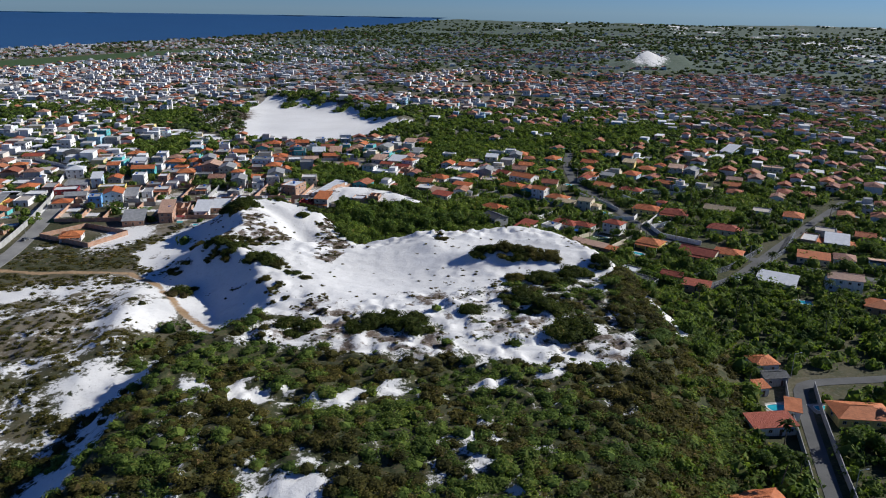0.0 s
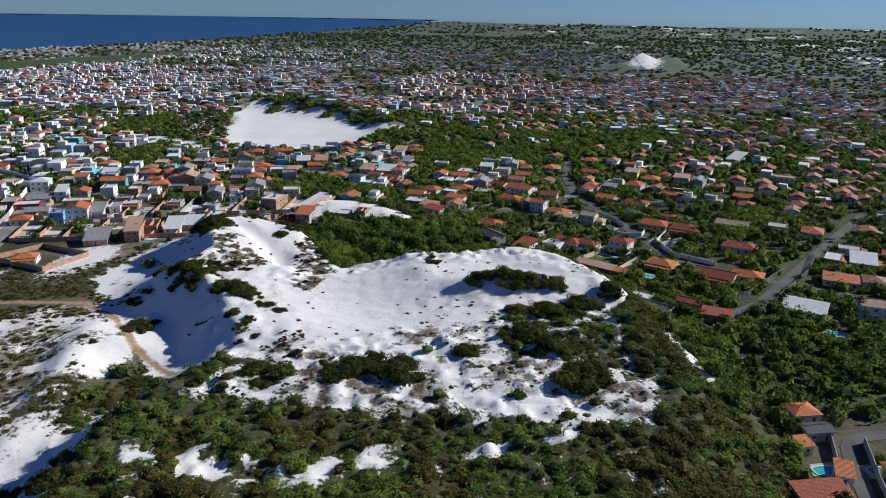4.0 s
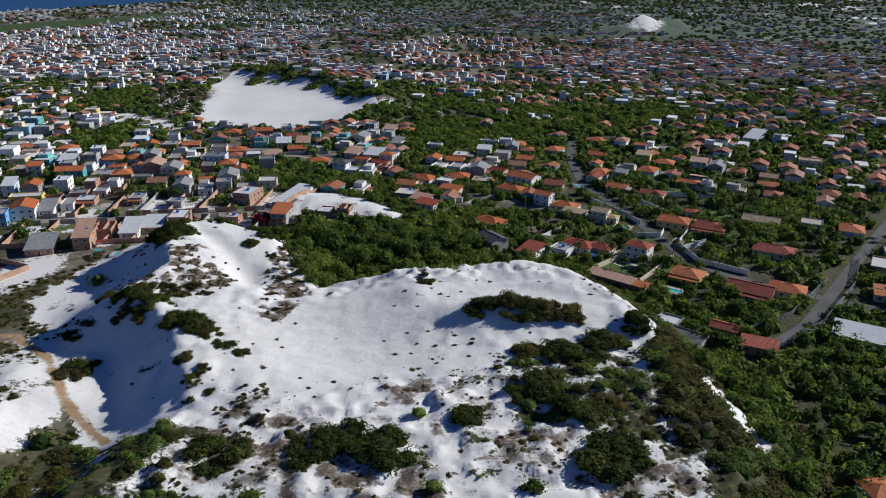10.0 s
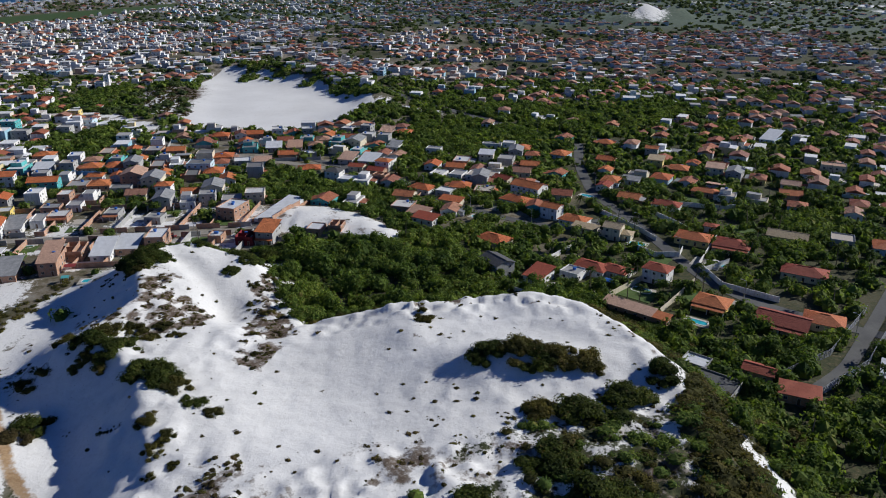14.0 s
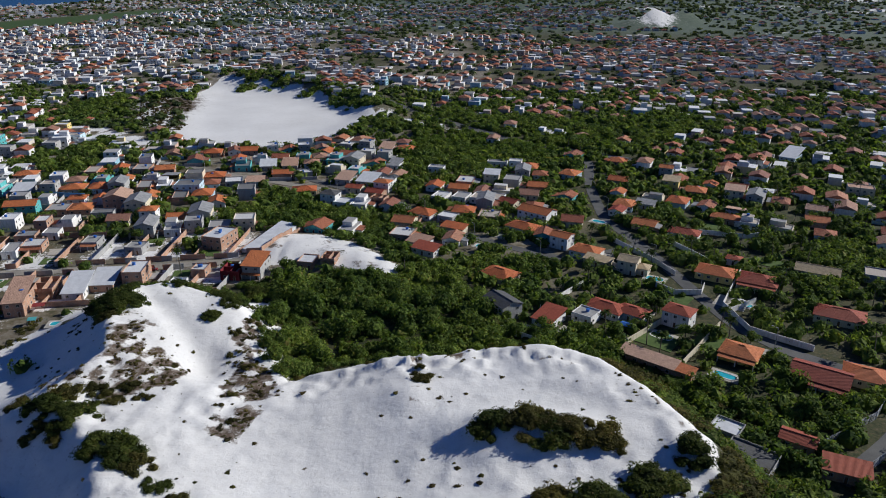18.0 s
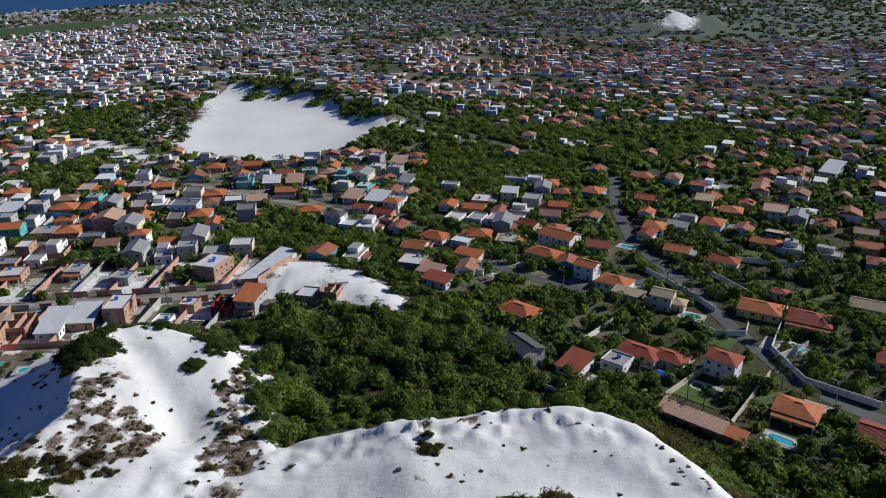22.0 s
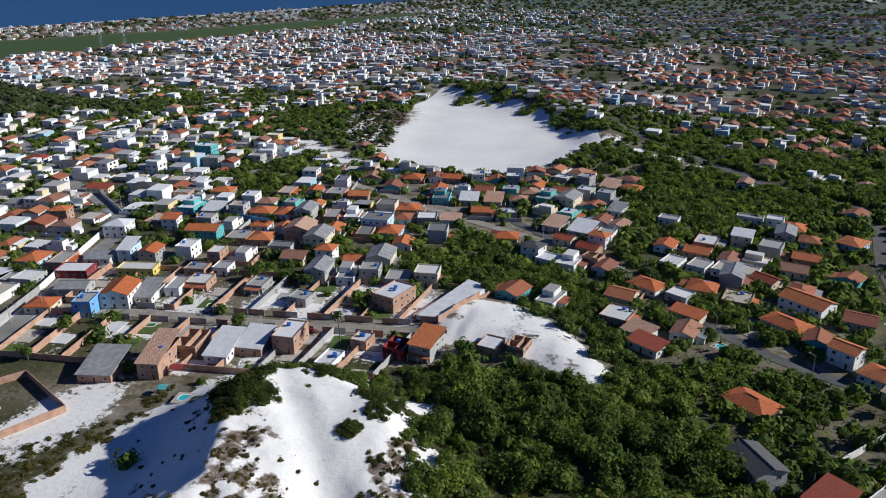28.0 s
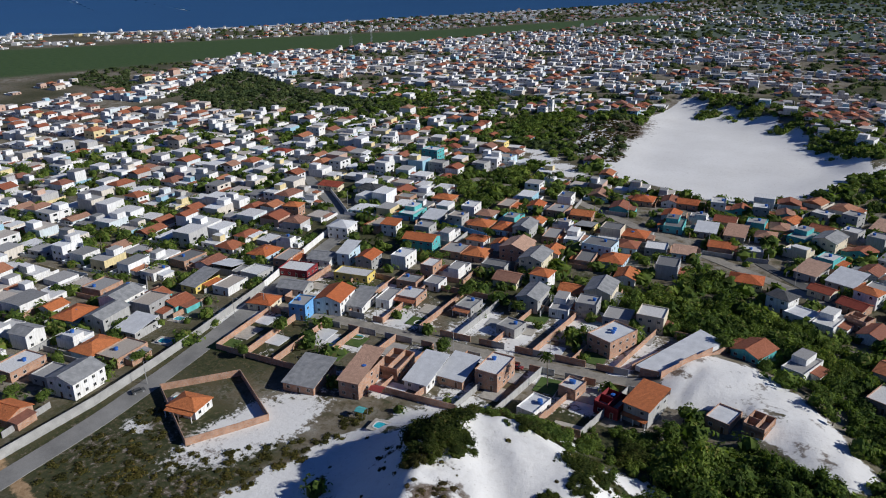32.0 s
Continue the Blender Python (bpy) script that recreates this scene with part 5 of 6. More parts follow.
def yard(x, y, rz, w, d, mat, label):
    """A paved, sandy or grassy yard with a low edge."""
    b = Build()
    n = max(2, int(max(w, d) / 3))
    m = pose(x, y, 0, 0, 0, rz)
    for i in range(n):
        for j in range(n):
            q = []
            for u, v in ((i, j), (i + 1, j), (i + 1, j + 1), (i, j + 1)):
                p = m @ Vector(((u / n - 0.5) * w, (v / n - 0.5) * d, 0))
                q.append((p.x, p.y, float(height(p.x, p.y)) + 0.16))
            b.slab(q, 0.3, M[mat])
    return tagged(b.done("yard"), label, "yard", "yards")


YARD_KINDS = [("paving", "pale paved yard between plot walls"), ("concrete", "grey concrete yard of a walled plot"), ("lawn", "small green lawn in a walled plot"), ("sheet", "white cemented yard of a walled plot")]
for side, deep in ((-1, 27), (1, 30)):
    k = 9.0
    while k < 124:
        for far in (5.5, 15, 24):
            if wr.random() < 0.55:
                lean = radians(13 - 0.14 * k)
                bx, by = sx0 + ux * k - side * uy * (4.2 + far), sy0 + uy * k + side * ux * (4.2 + far)
                yard(bx + side * math.sin(lean) * far * 0.2, by, 8, wr.uniform(5, 8.5), wr.uniform(5, 8), *YARD_KINDS[wr.choice([0, 1, 1, 2, 2, 2, 3])])
        k += wr.uniform(10, 13)
for x, y, rz, w, d in ((68, 312, -38, 12, 9), (84, 312, -38, 8, 10), (97, 300, -38, 7, 9), (120, 410, -30, 16, 12), (84, 340, -38, 6, 8), (112, 352, -30, 9, 7), (62, 392, -35, 8, 6), (128, 372, -30, 12, 8), (46, 338, -38, 8, 7)):
    yard(x, y, rz, w, d, "lawn", "bright green lawn beside a villa")
for x, y, rz, w, d in ((100, 338, -35, 10, 9), (73, 366, -30, 10, 7), (44, 316, -38, 9, 5), (52, 312, -38, 7, 6), (31, 316, -40, 10, 7), (46, 331, -38, 7, 8), (70, 330, -38, 5, 6), (66, 379, -35, 8, 6), (47, 398, -38, 10, 5), (28, 400, -35, 9, 5), (96, 306, -36, 7, 5)):
    yard(x, y, rz, w, d, "paving", "pale paved yard beside a villa")
for x, y, rz, w, d in ((70.3, 314.6, -38, 7.5, 4.2), (80, 357, -30, 7, 4), (104.5, 336, -38, 4, 3), (86, 167, 10, 6, 3.6), (97.5, 167, 6, 4.5, 3), (81, 292, -38, 7, 3.2), (120, 297, -35, 5, 3), (-164, 300, 12, 5, 3),
                       (-148, 352, 14, 5, 3), (-128, 330, 12, 4, 3), (-111, 318, 8, 4, 3), (-195, 318, 15, 5, 3), (-204, 330, 15, 4, 3), (73, 418, -35, 7, 3.5), (20, 388, -35, 4, 3), (127, 240, -25, 8, 4), (-137, 370, 12, 4.5, 3)):
    pool(x, y, rz, w, d)


def mesh_fence(line, tall=2.4, label="pale metal fence along the access road"):
    """Posts with rails and wires between them."""
    root = new("fence")
    n, pts = 0, []
    for (ax, ay), (bx, by) in zip(line, line[1:]):
        k = max(1, int(math.hypot(bx - ax, by - ay) / 2.6))
        pts += [(ax + (bx - ax) * i / k, ay + (by - ay) * i / k) for i in range(k)]
    pts.append(line[-1])
    root.matrix_basis = pose(*pts[0], float(height(*pts[0])))
    o = Vector(root.matrix_basis.translation)
    for (ax, ay), (bx, by) in zip(pts, pts[1:]):
        p = Build()
        za, zb = float(height(ax, ay)), float(height(bx, by))
        p.box(ax - 0.06 - o.x, ay - 0.06 - o.y, za - 0.3 - o.z, ax + 0.06 - o.x, ay + 0.06 - o.y, za + tall - o.z, M["metal"])
        p.done("post", root)
        t = Vector((bx - ax, by - ay)).normalized() * 0.03
        p = Build()
        for h in (0.15, 0.5, 0.9, 1.3, 1.7, 2.05, tall - 0.1):
            u, v = (ax - o.x, ay - o.y, za + h - o.z), (bx - o.x, by - o.y, zb + h - o.z)
            p.slab([(u[0] - t.y, u[1] + t.x, u[2] + 0.05), (v[0] - t.y, v[1] + t.x, v[2] + 0.05), (v[0] + t.y, v[1] - t.x, v[2] + 0.05), (u[0] + t.y, u[1] - t.x, u[2] + 0.05)], 0.1, M["metal"])
        p.done("rail", root)
    return tagged(root, label, "fence", "fences")


mesh_fence([(90, 259), (111, 272), (136, 299)])
mesh_fence([(97, 251), (118, 266), (144, 296), (160, 322)])


def street_lamp(x, y, rz):
    root = new("street_lamp")
    root.matrix_basis = pose(x, y, float(height(x, y)), 0, 0, rz)
    b = Build()
    b.cylinder(0, 0, -0.4, 8.6, 0.14, 0.08, M["concrete"], 8)
    b.done("pole", root)
    b = Build()
    b.slab([(-0.06, 0, 8.5), (0.06, 0, 8.5), (0.06, 1.7, 9.0), (-0.06, 1.7, 9.0)], 0.1, M["metal"])
    b.done("arm", root)
    b = Build()
    b.box(-0.16, 1.6, 8.86, 0.16, 2.3, 9.02, M["metal"], under=True)
    b.done("lamp_head", root)
    return tagged(root, "slim concrete street lamp with a short arm", "street lamp", "street lamps")


lamp0 = street_lamp(101, 307, 60)
for x, y, rz in ((84, 372, 80), (92, 345, 80), (79, 430, 80), (84, 488, 80), (18, 393, 30), (-2, 424, 30), (42, 377, 60), (124, 283, 60), (-186, 350, 0), (-150, 364, 180), (-118, 360, 0), (-92, 370, 180), (-178, 300, -80),
                 (-189, 340, -80), (-203, 380, -80), (-214, 420, -80), (-120, 501, 20), (-80, 482, 20), (-45, 463, 20), (-236, 448, 30), (97, 184, -90), (86, 130, -90), (-270, 470, 30)):
    copy_thing(lamp0, pose(x, y, float(height(x, y)), 0, 0, rz))


def car(x, y, rz, paint, label):
    """A parked car: body, cabin with glass, four wheels."""
    root = new("car")
    root.matrix_basis = pose(x, y, float(height(x, y)) + 0.12, 0, 0, rz)
    b = Build()
    prof = [(-2.05, 0.35), (2.05, 0.35), (2.1, 0.7), (1.95, 0.85), (1.1, 0.92), (-1.95, 0.95), (-2.1, 0.7)]
    for s in (-1, 1):
        b.face([(u, s * 0.85, v) for u, v in (prof if s < 0 else prof[::-1])], M[paint])
    for (a, c), (e, g) in zip(prof, prof[1:] + prof[:1]):
        b.face([(a, 0.85, c), (e, 0.85, g), (e, -0.85, g), (a, -0.85, c)], M[paint])
    b.done("body", root)
    b = Build()
    lo, hi = [(-1.75, -0.8), (1.05, -0.8), (1.05, 0.8), (-1.75, 0.8)], [(-1.35, -0.65), (0.45, -0.65), (0.45, 0.65), (-1.35, 0.65)]
    for k in range(4):
        j = (k + 1) % 4
        b.face([(*lo[k], 0.93), (*lo[j], 0.93), (*hi[j], 1.42), (*hi[k], 1.42)], M["glass"])
    b.done("window_glass", root)
    b = Build()
    b.slab([(*p, 1.46) for p in hi], 0.05, M[paint])
    b.done("roof", root)
    for u in (-1.3, 1.3):
        for v in (-0.8, 0.8):
            w = Build()
            n = 10
            ring = [(0.32 * math.cos(2 * math.pi * k / n), 0.32 * math.sin(2 * math.pi * k / n)) for k in range(n)]
            for k in range(n):
                (a, c), (e, g) = ring[k], ring[(k + 1) % n]
                w.face([(u + a, v - 0.1, 0.32 + c), (u + e, v - 0.1, 0.32 + g), (u + e, v + 0.1, 0.32 + g), (u + a, v + 0.1, 0.32 + c)], M["tile_grey"])
            for s in (-0.1, 0.1):
                w.face([(u + a, v + s, 0.32 + c) for a, c in ring], M["metal"])
            w.done("wheel", root)
    return tagged(root, label, "car", "parked cars")


for x, y, rz, paint, label in ((103, 338, 20, "white", "white car parked in a paved yard"), (10, 412, -40, "white", "white car parked by the lane"), (6, 414, -40, "wine", "dark red car parked by the lane"), (-98, 362, 8, "wine", "old red pick-up on the sandy street"),
                               (-205, 322, 14, "white", "white car parked in a yard"), (-176, 296, 75, "tile_grey", "dark car on the road"), (112, 262, 40, "white", "white car on the access road"), (-132, 476, 20, "white", "white car parked in the street"), (76, 258, 30, "white", "small white car behind the dune")):
    car(x, y, rz, paint, label)

def lattice_tower(x, y, tall):
    """A radio mast: four legs with cross braces and a short aerial."""
    root = new("radio_mast")
    root.matrix_basis = pose(x, y, float(height(x, y)))
    half = lambda z: 1.6 * (1 - z / tall) + 0.35
    for sx in (-1, 1):
        for sy in (-1, 1):
            b = Build()
            a, c = half(0), half(tall)
            q = [(sx * a - 0.12, sy * a - 0.12), (sx * a + 0.12, sy * a - 0.12), (sx * a + 0.12, sy * a + 0.12), (sx * a - 0.12, sy * a + 0.12)]
            e = [(sx * c - 0.08, sy * c - 0.08), (sx * c + 0.08, sy * c - 0.08), (sx * c + 0.08, sy * c + 0.08), (sx * c - 0.08, sy * c + 0.08)]
            for k in range(4):
                j = (k + 1) % 4
                b.face([(*q[k], 0), (*q[j], 0), (*e[j], tall), (*e[k], tall)], M["metal"])
            b.done("leg", root)
    n = 9
    for k in range(n):
        z0, z1 = tall * k / n, tall * (k + 1) / n
        b = Build()
        for s in (-1, 1):
            h0, h1 = half(z0), half(z1)
            b.slab([(-h0, s * h0, z0), (-h0, s * h0, z0 + 0.2), (h1, s * h1, z1 + 0.2), (h1, s * h1, z1)], 0.12, M["metal"])
            b.slab([(s * h0, -h0, z0), (s * h0, -h0, z0 + 0.2), (s * h1, h1, z1 + 0.2), (s * h1, h1, z1)], 0.12, M["metal"])
        b.done("brace", root)
    b = Build()
    b.cylinder(0, 0, tall - 1, tall + 4, 0.1, 0.05, M["metal"], 6)
    b.done("aerial", root)
    return tagged(root, "tall thin lattice radio mast above the houses", "radio mast", "radio masts")


lattice_tower(-716, 1001, 44)
lattice_tower(-690, 1014, 40)


def canopy(x, y, rz, w, d, mat, label):
    root = new("canopy")
    root.matrix_basis = pose(x, y, float(height(x, y)), 0, 0, rz)
    for u in (-w / 2 + 0.1, w / 2 - 0.1):
        for v in (-d / 2 + 0.1, d / 2 - 0.1):
            b = Build()
            b.cylinder(u, v, -0.2, 2.3, 0.05, 0.05, M["metal"], 6)
            b.done("post", root)
    b = Build()
    for q in ([(-w / 2, -d / 2, 2.3), (w / 2, -d / 2, 2.3), (w / 2, 0, 2.8), (-w / 2, 0, 2.8)], [(-w / 2, 0, 2.8), (w / 2, 0, 2.8), (w / 2, d / 2, 2.3), (-w / 2, d / 2, 2.3)]):
        b.slab(q, 0.05, M[mat])
    b.done("cover", root)
    return tagged(root, label, "canopy", "canopies")


canopy(60.5, 318.5, -38, 4.5, 3.5, "tank", "bright blue plastic canopy on a lawn")
canopy(-119, 320, 10, 3, 3, "teal", "small green parasol in a walled yard")
canopy(-122, 330, 10, 4.5, 3.5, "wine", "dark red awning over a yard")
house(-266, 704, 8, 8, 10, 2, "white", "flat", "slab", "white house beside the far sand bowl")
house(-262, 708, 8, 5, 5, 4, "white", "flat", "slab", "white square tower rising above the houses")

# ---------------------------------------------------------------- more houses along the streets
rng = np.random.default_rng(5)
KINDS = []
HOUSE_WALLS = ["white", "brick", "cream", "grey", "white", "brick", "paleblue", "grey", "white", "cream", "brick", "yellow", "white", "grey", "teal"]
for k in range(40):
    kw, kd = 7.5 + 0.6 * (k % 7), 8 + 0.8 * (k % 9)
    roofs = ["gable", "flat", "gable", "hip", "shed", "flat", "gable", "terrace", "shed", "flat"][k % 10]
    tops = {"gable": ["tile_orange", "sheet_grey", "tile", "tile_red", "sheet_grey"][k % 5], "hip": ["tile", "tile_orange"][k // 10 % 2], "shed": ["tile_pink", "sheet", "sheet_grey"][k % 3], "flat": "slab", "terrace": "slab"}[roofs]
    KINDS.append((kw, kd, 1 + (k % 5 == 1), roofs, tops, int(k % 4 == 1), HOUSE_WALLS[k * 7 % 15]))
PROTO = {}


def generic(kind, x, y, rz):
    w, d, floors, roof, top, tank, wall = KINDS[kind]
    z = float(height(x, y)) + 0.1
    if kind not in PROTO:
        word = {"gable": "with a gabled grey sheet roof" if top == "sheet_grey" else "with a gabled clay tile roof", "hip": "with a hipped clay tile roof", "shed": "under a single sloping roof", "flat": "with a flat concrete roof", "terrace": "with a roof terrace and stair block"}[roof]
        stuff = {"white": "white rendered", "brick": "bare brick", "cream": "cream rendered", "grey": "grey rendered", "paleblue": "pale blue", "yellow": "yellow rendered", "teal": "turquoise"}[wall]
        PROTO[kind] = house(x, y, rz, w, d, floors, wall, roof, top, "small %d-storey %s house %s" % (floors, stuff, word), tank, seed=kind, z=z, rear=False, annex=kind % 3 != 0)
        return PROTO[kind]
    TAKEN.append((x, y, max(w, d) * 0.31 + 1.0))
    return copy_thing(PROTO[kind], pose(x, y, z, 0, 0, rz))


def spots(x0, x1, y0, y1, deg, lot, row, street, fill, r):
    """Plots in double rows along streets, some left open."""
    c, s = math.cos(radians(deg)), math.sin(radians(deg))
    cx, cy, span = (x0 + x1) / 2, (y0 + y1) / 2, math.hypot(x1 - x0, y1 - y0) / 2
    out = []
    v, k = -span, 0
    while v < span:
        u = -span + r.uniform(0, lot)
        while u < span:
            x, y = cx + u * c - v * s, cy + u * s + v * c
            if x0 <= x <= x1 and y0 <= y <= y1 and r.random() < fill:
                out.append((x + r.normal(0, 0.8), y + r.normal(0, 0.8), deg + (180 if k % 2 else 0) + r.normal(0, 2)))
            u += lot * r.uniform(0.85, 1.2)
        v += row if k % 2 == 0 else row + street
        k += 1
    return out


near_rows = spots(-400, -60, 300, 600, 9, 10.6, 13.5, 5, 0.95, rng) + spots(-310, -182, 250, 330, 12, 11, 13, 5, 0.9, rng) + spots(60, 330, 195, 600, -28, 13, 16, 6, 0.7, rng) + spots(-60, 60, 380, 580, -15, 11.5, 14.5, 5, 0.85, rng)
nx, ny = np.array([r[0] for r in near_rows]), np.array([r[1] for r in near_rows])
OWN = [(20, 300), (60, 285), (130, 275), (152, 345), (130, 402), (60, 402), (10, 372)]
OWN_W = [(-176, 284), (-60, 320), (-48, 400), (-100, 402), (-196, 392)]
fine = open_land(nx, ny, 3.5) & (inside(nx, ny, OWN) < 0) & (inside(nx, ny, OWN_W) < 0) & ((nx > 128) | (ny > 300) | (nx < 40)) & (inside(nx, ny, WESTSAND) < -3) & (np.hypot(nx + 150, ny - 285) > 38) & (inside(nx, ny, HILL) < -5)
near_rows = sorted((r for r, k in zip(near_rows, fine) if k), key=lambda r: math.hypot(r[0] + 20, (r[1] - 300) * 0.9))
count, rest = 0, []
TILED = [k for k in range(40) if KINDS[k][3] in ("gable", "hip") and KINDS[k][4] != "sheet_grey"]
for x, y, rz in near_rows:
    if clear(x, y, 3.4):
        if count >= 200:
            rest.append((x, y, rz))
            TAKEN.append((x, y, 4.0))
            continue
        generic(int(rng.choice(TILED)) if x > -20 and rng.random() < 0.55 else int(rng.integers(0, 40)), x, y, rz)
        count += 1
        if rng.random() < 0.6 and x < 0:
            c, s = math.cos(radians(rz)), math.sin(radians(rz))
            wall_run([(x + u * c - v * s, y + u * s + v * c) for u, v in ((-5.6, -7.2), (-5.6, 7.0), (5.4, 7.0))[:3 if rng.random() < 0.6 else 2]], 1.8, M["brick"] if rng.random() < 0.6 else M["grey"], "plot wall between houses")
print("near houses", count)


def far_town(name, rows, label):
    """Distant houses as one body: boxes with gabled, hipped or flat roofs and dark windows."""
    b_v, b_f, b_m = [], [], []
    r = np.random.default_rng(11)
    zs = height(np.array([q[0] for q in rows]), np.array([q[1] for q in rows]))
    for (x, y, rz), z in zip(rows, zs):
        w, d, h = r.uniform(5.6, 9.6), r.uniform(6.4, 11), r.choice([2.4, 2.6, 4.6, 4.9, 6.8], p=[0.40, 0.24, 0.22, 0.11, 0.03])
        z = float(z) - 0.5
        c, s = math.cos(radians(rz)), math.sin(radians(rz))

        def put(pts):
            k = len(b_v)
            b_v.extend([(x + u * c - v * s, y + u * s + v * c, z + q) for u, v, q in pts])
            return k

        X, Y = w / 2, d / 2
        k = put([(-X, -Y, 0), (X, -Y, 0), (X, Y, 0), (-X, Y, 0), (-X, -Y, h), (X, -Y, h), (X, Y, h), (-X, Y, h)])
        b_f += [(k, k + 1, k + 5, k + 4), (k + 1, k + 2, k + 6, k + 5), (k + 2, k + 3, k + 7, k + 6), (k + 3, k, k + 4, k + 7)]
        b_m += [0] * 4
        if r.random() < (0.27 if x < -100 else 0.5 if x < 0 else 0.66):
            e, q, o = (Y + 0.5) * (1.0 if r.random() < 0.6 else 0.45), h + (X + 0.5) * 0.34, 0.5
            k = put([(-X - o, -Y - o, h - 0.1), (X + o, -Y - o, h - 0.1), (X + o, Y + o, h - 0.1), (-X - o, Y + o, h - 0.1), (0, -e, q), (0, e, q)])
            b_f += [(k, k + 4, k + 5, k + 3), (k + 1, k + 2, k + 5, k + 4), (k, k + 1, k + 4), (k + 2, k + 3, k + 5)]
            b_m += [1] * 4
        else:
            k = put([(-X - 0.1, -Y - 0.1, h + 0.05), (X + 0.1, -Y - 0.1, h + 0.05), (X + 0.1, Y + 0.1, h + 0.05), (-X - 0.1, Y + 0.1, h + 0.05)])
            b_f.append((k, k + 1, k + 2, k + 3))
            b_m.append(2)
            if r.random() < 0.4:
                k = put([(-X * 0.2, 0, h), (X * 0.9, 0, h), (X * 0.9, Y * 0.9, h), (-X * 0.2, Y * 0.9, h), (-X * 0.2, 0, h + 2.4), (X * 0.9, 0, h + 2.4), (X * 0.9, Y * 0.9, h + 2.4), (-X * 0.2, Y * 0.9, h + 2.4)])
                b_f += [(k, k + 1, k + 5, k + 4), (k + 1, k + 2, k + 6, k + 5), (k + 2, k + 3, k + 7, k + 6), (k + 3, k, k + 4, k + 7), (k + 4, k + 5, k + 6, k + 7)]
                b_m += [0, 0, 0, 0, 2]
        if r.random() < 0.6:
            sd, q, a0, a1 = (1 if r.random() < 0.5 else -1), r.uniform(1.8, 3.2), -Y * r.uniform(0.3, 1), Y * r.uniform(0.1, 0.8)
            lo, hi = (X, X + q) if sd > 0 else (-X - q, -X)
            k = put([(lo, a0, 0), (hi, a0, 0), (hi, a1, 0), (lo, a1, 0), (lo, a0, 2.1), (hi, a0, 2.1), (hi, a1, 2.1), (lo, a1, 2.1)])
            b_f += [(k, k + 1, k + 5, k + 4), (k + 1, k + 2, k + 6, k + 5), (k + 2, k + 3, k + 7, k + 6), (k + 3, k, k + 4, k + 7)]
            b_m += [0] * 4
            zl, zr = (2.5, 2.1) if sd > 0 else (2.1, 2.5)
            k = put([(lo - 0.2, a0 - 0.2, zl), (hi + 0.2, a0 - 0.2, zr), (hi + 0.2, a1 + 0.2, zr), (lo - 0.2, a1 + 0.2, zl)])
            b_f.append((k, k + 1, k + 2, k + 3))
            b_m.append(1 if r.random() < 0.55 else 2)
        if y < 900 and r.random() < 0.7:
            for px, py, qx, qy in ((-X - 1.6, -Y - 2.4, -X - 1.6, Y + 2), (-X - 1.6, -Y - 2.4, X + 1.2, -Y - 2.4)):
                ox, oy = (0.12, 0) if px == qx else (0, 0.12)
                k = put([(px, py, 0), (qx, qy, 0), (qx + ox, qy + oy, 0), (px + ox, py + oy, 0), (px, py, 1.9), (qx, qy, 1.9), (qx + ox, qy + oy, 1.9), (px + ox, py + oy, 1.9)])
                b_f += [(k, k + 1, k + 5, k + 4), (k + 2, k + 3, k + 7, k + 6), (k + 4, k + 5, k + 6, k + 7)]
                b_m += [0] * 3
        for f in range(int(h // 2.35)):
            for px, py, qx, qy in ((-X, -Y - 0.06, X, -Y - 0.06), (X + 0.06, -Y, X + 0.06, Y)):
                for g in (0.2, 0.62):
                    a, e = g + r.uniform(-0.06, 0.06), 0.17
                    k = put([(px + (qx - px) * a, py + (qy - py) * a, f * 2.45 + 0.85), (px + (qx - px) * (a + e), py + (qy - py) * (a + e), f * 2.45 + 0.85),
                             (px + (qx - px) * (a + e), py + (qy - py) * (a + e), f * 2.45 + 1.85), (px + (qx - px) * a, py + (qy - py) * a, f * 2.45 + 1.85)])
                    b_f.append((k, k + 1, k + 2, k + 3))
                    b_m.append(3)
    v = np.array(b_v)
    uv = np.array([(v[i][0], v[i][1] + v[i][2]) for q in b_f for i in q])
    ob = link_mesh(name, b_v, b_f, [M["paint_far"], M["tile_far"], M["slab_far"], M["glass"]], index=b_m, uv=uv)
    return tagged(ob, label, "town", kind="stuff")


far_rows = spots(-760, -60, 600, 1350, 9, 11, 14, 5, 0.85, rng) + spots(-60, 700, 580, 1250, -12, 12, 15.5, 6, 0.76, rng) + spots(-760, -400, 250, 600, 9, 11.5, 14.5, 6, 0.9, rng) + spots(330, 620, 200, 600, -15, 14, 18, 8, 0.6, rng)
far_rows += spots(-560, 420, 1350, 2000, 0, 13, 19, 8, 0.65, rng) + spots(-560, 1500, 2000, 3100, 8, 34, 46, 20, 0.5, rng) + spots(420, 1200, 1250, 2000, -6, 24, 34, 16, 0.4, rng) + spots(-1500, -500, 700, 2300, 32, 16, 24, 10, 0.8, rng)
fx, fy = np.array([r[0] for r in far_rows]), np.array([r[1] for r in far_rows])
keep = open_land(fx, fy) & (np.hypot(fx - 400, fy - 1500) > 130) & (vnoise(fx, fy, 60, 6) + 0.5 * vnoise(fx, fy, 26, 3) < 0.34) & (hump(fx, fy, -310, 560, 55, 20, 20) < 0.4)
far_rows = [r for r, k in zip(far_rows, keep) if k] + rest
print("far houses", len(far_rows))
far_town("distant_houses", far_rows, "crowded small houses with clay roofs and flat roofs")

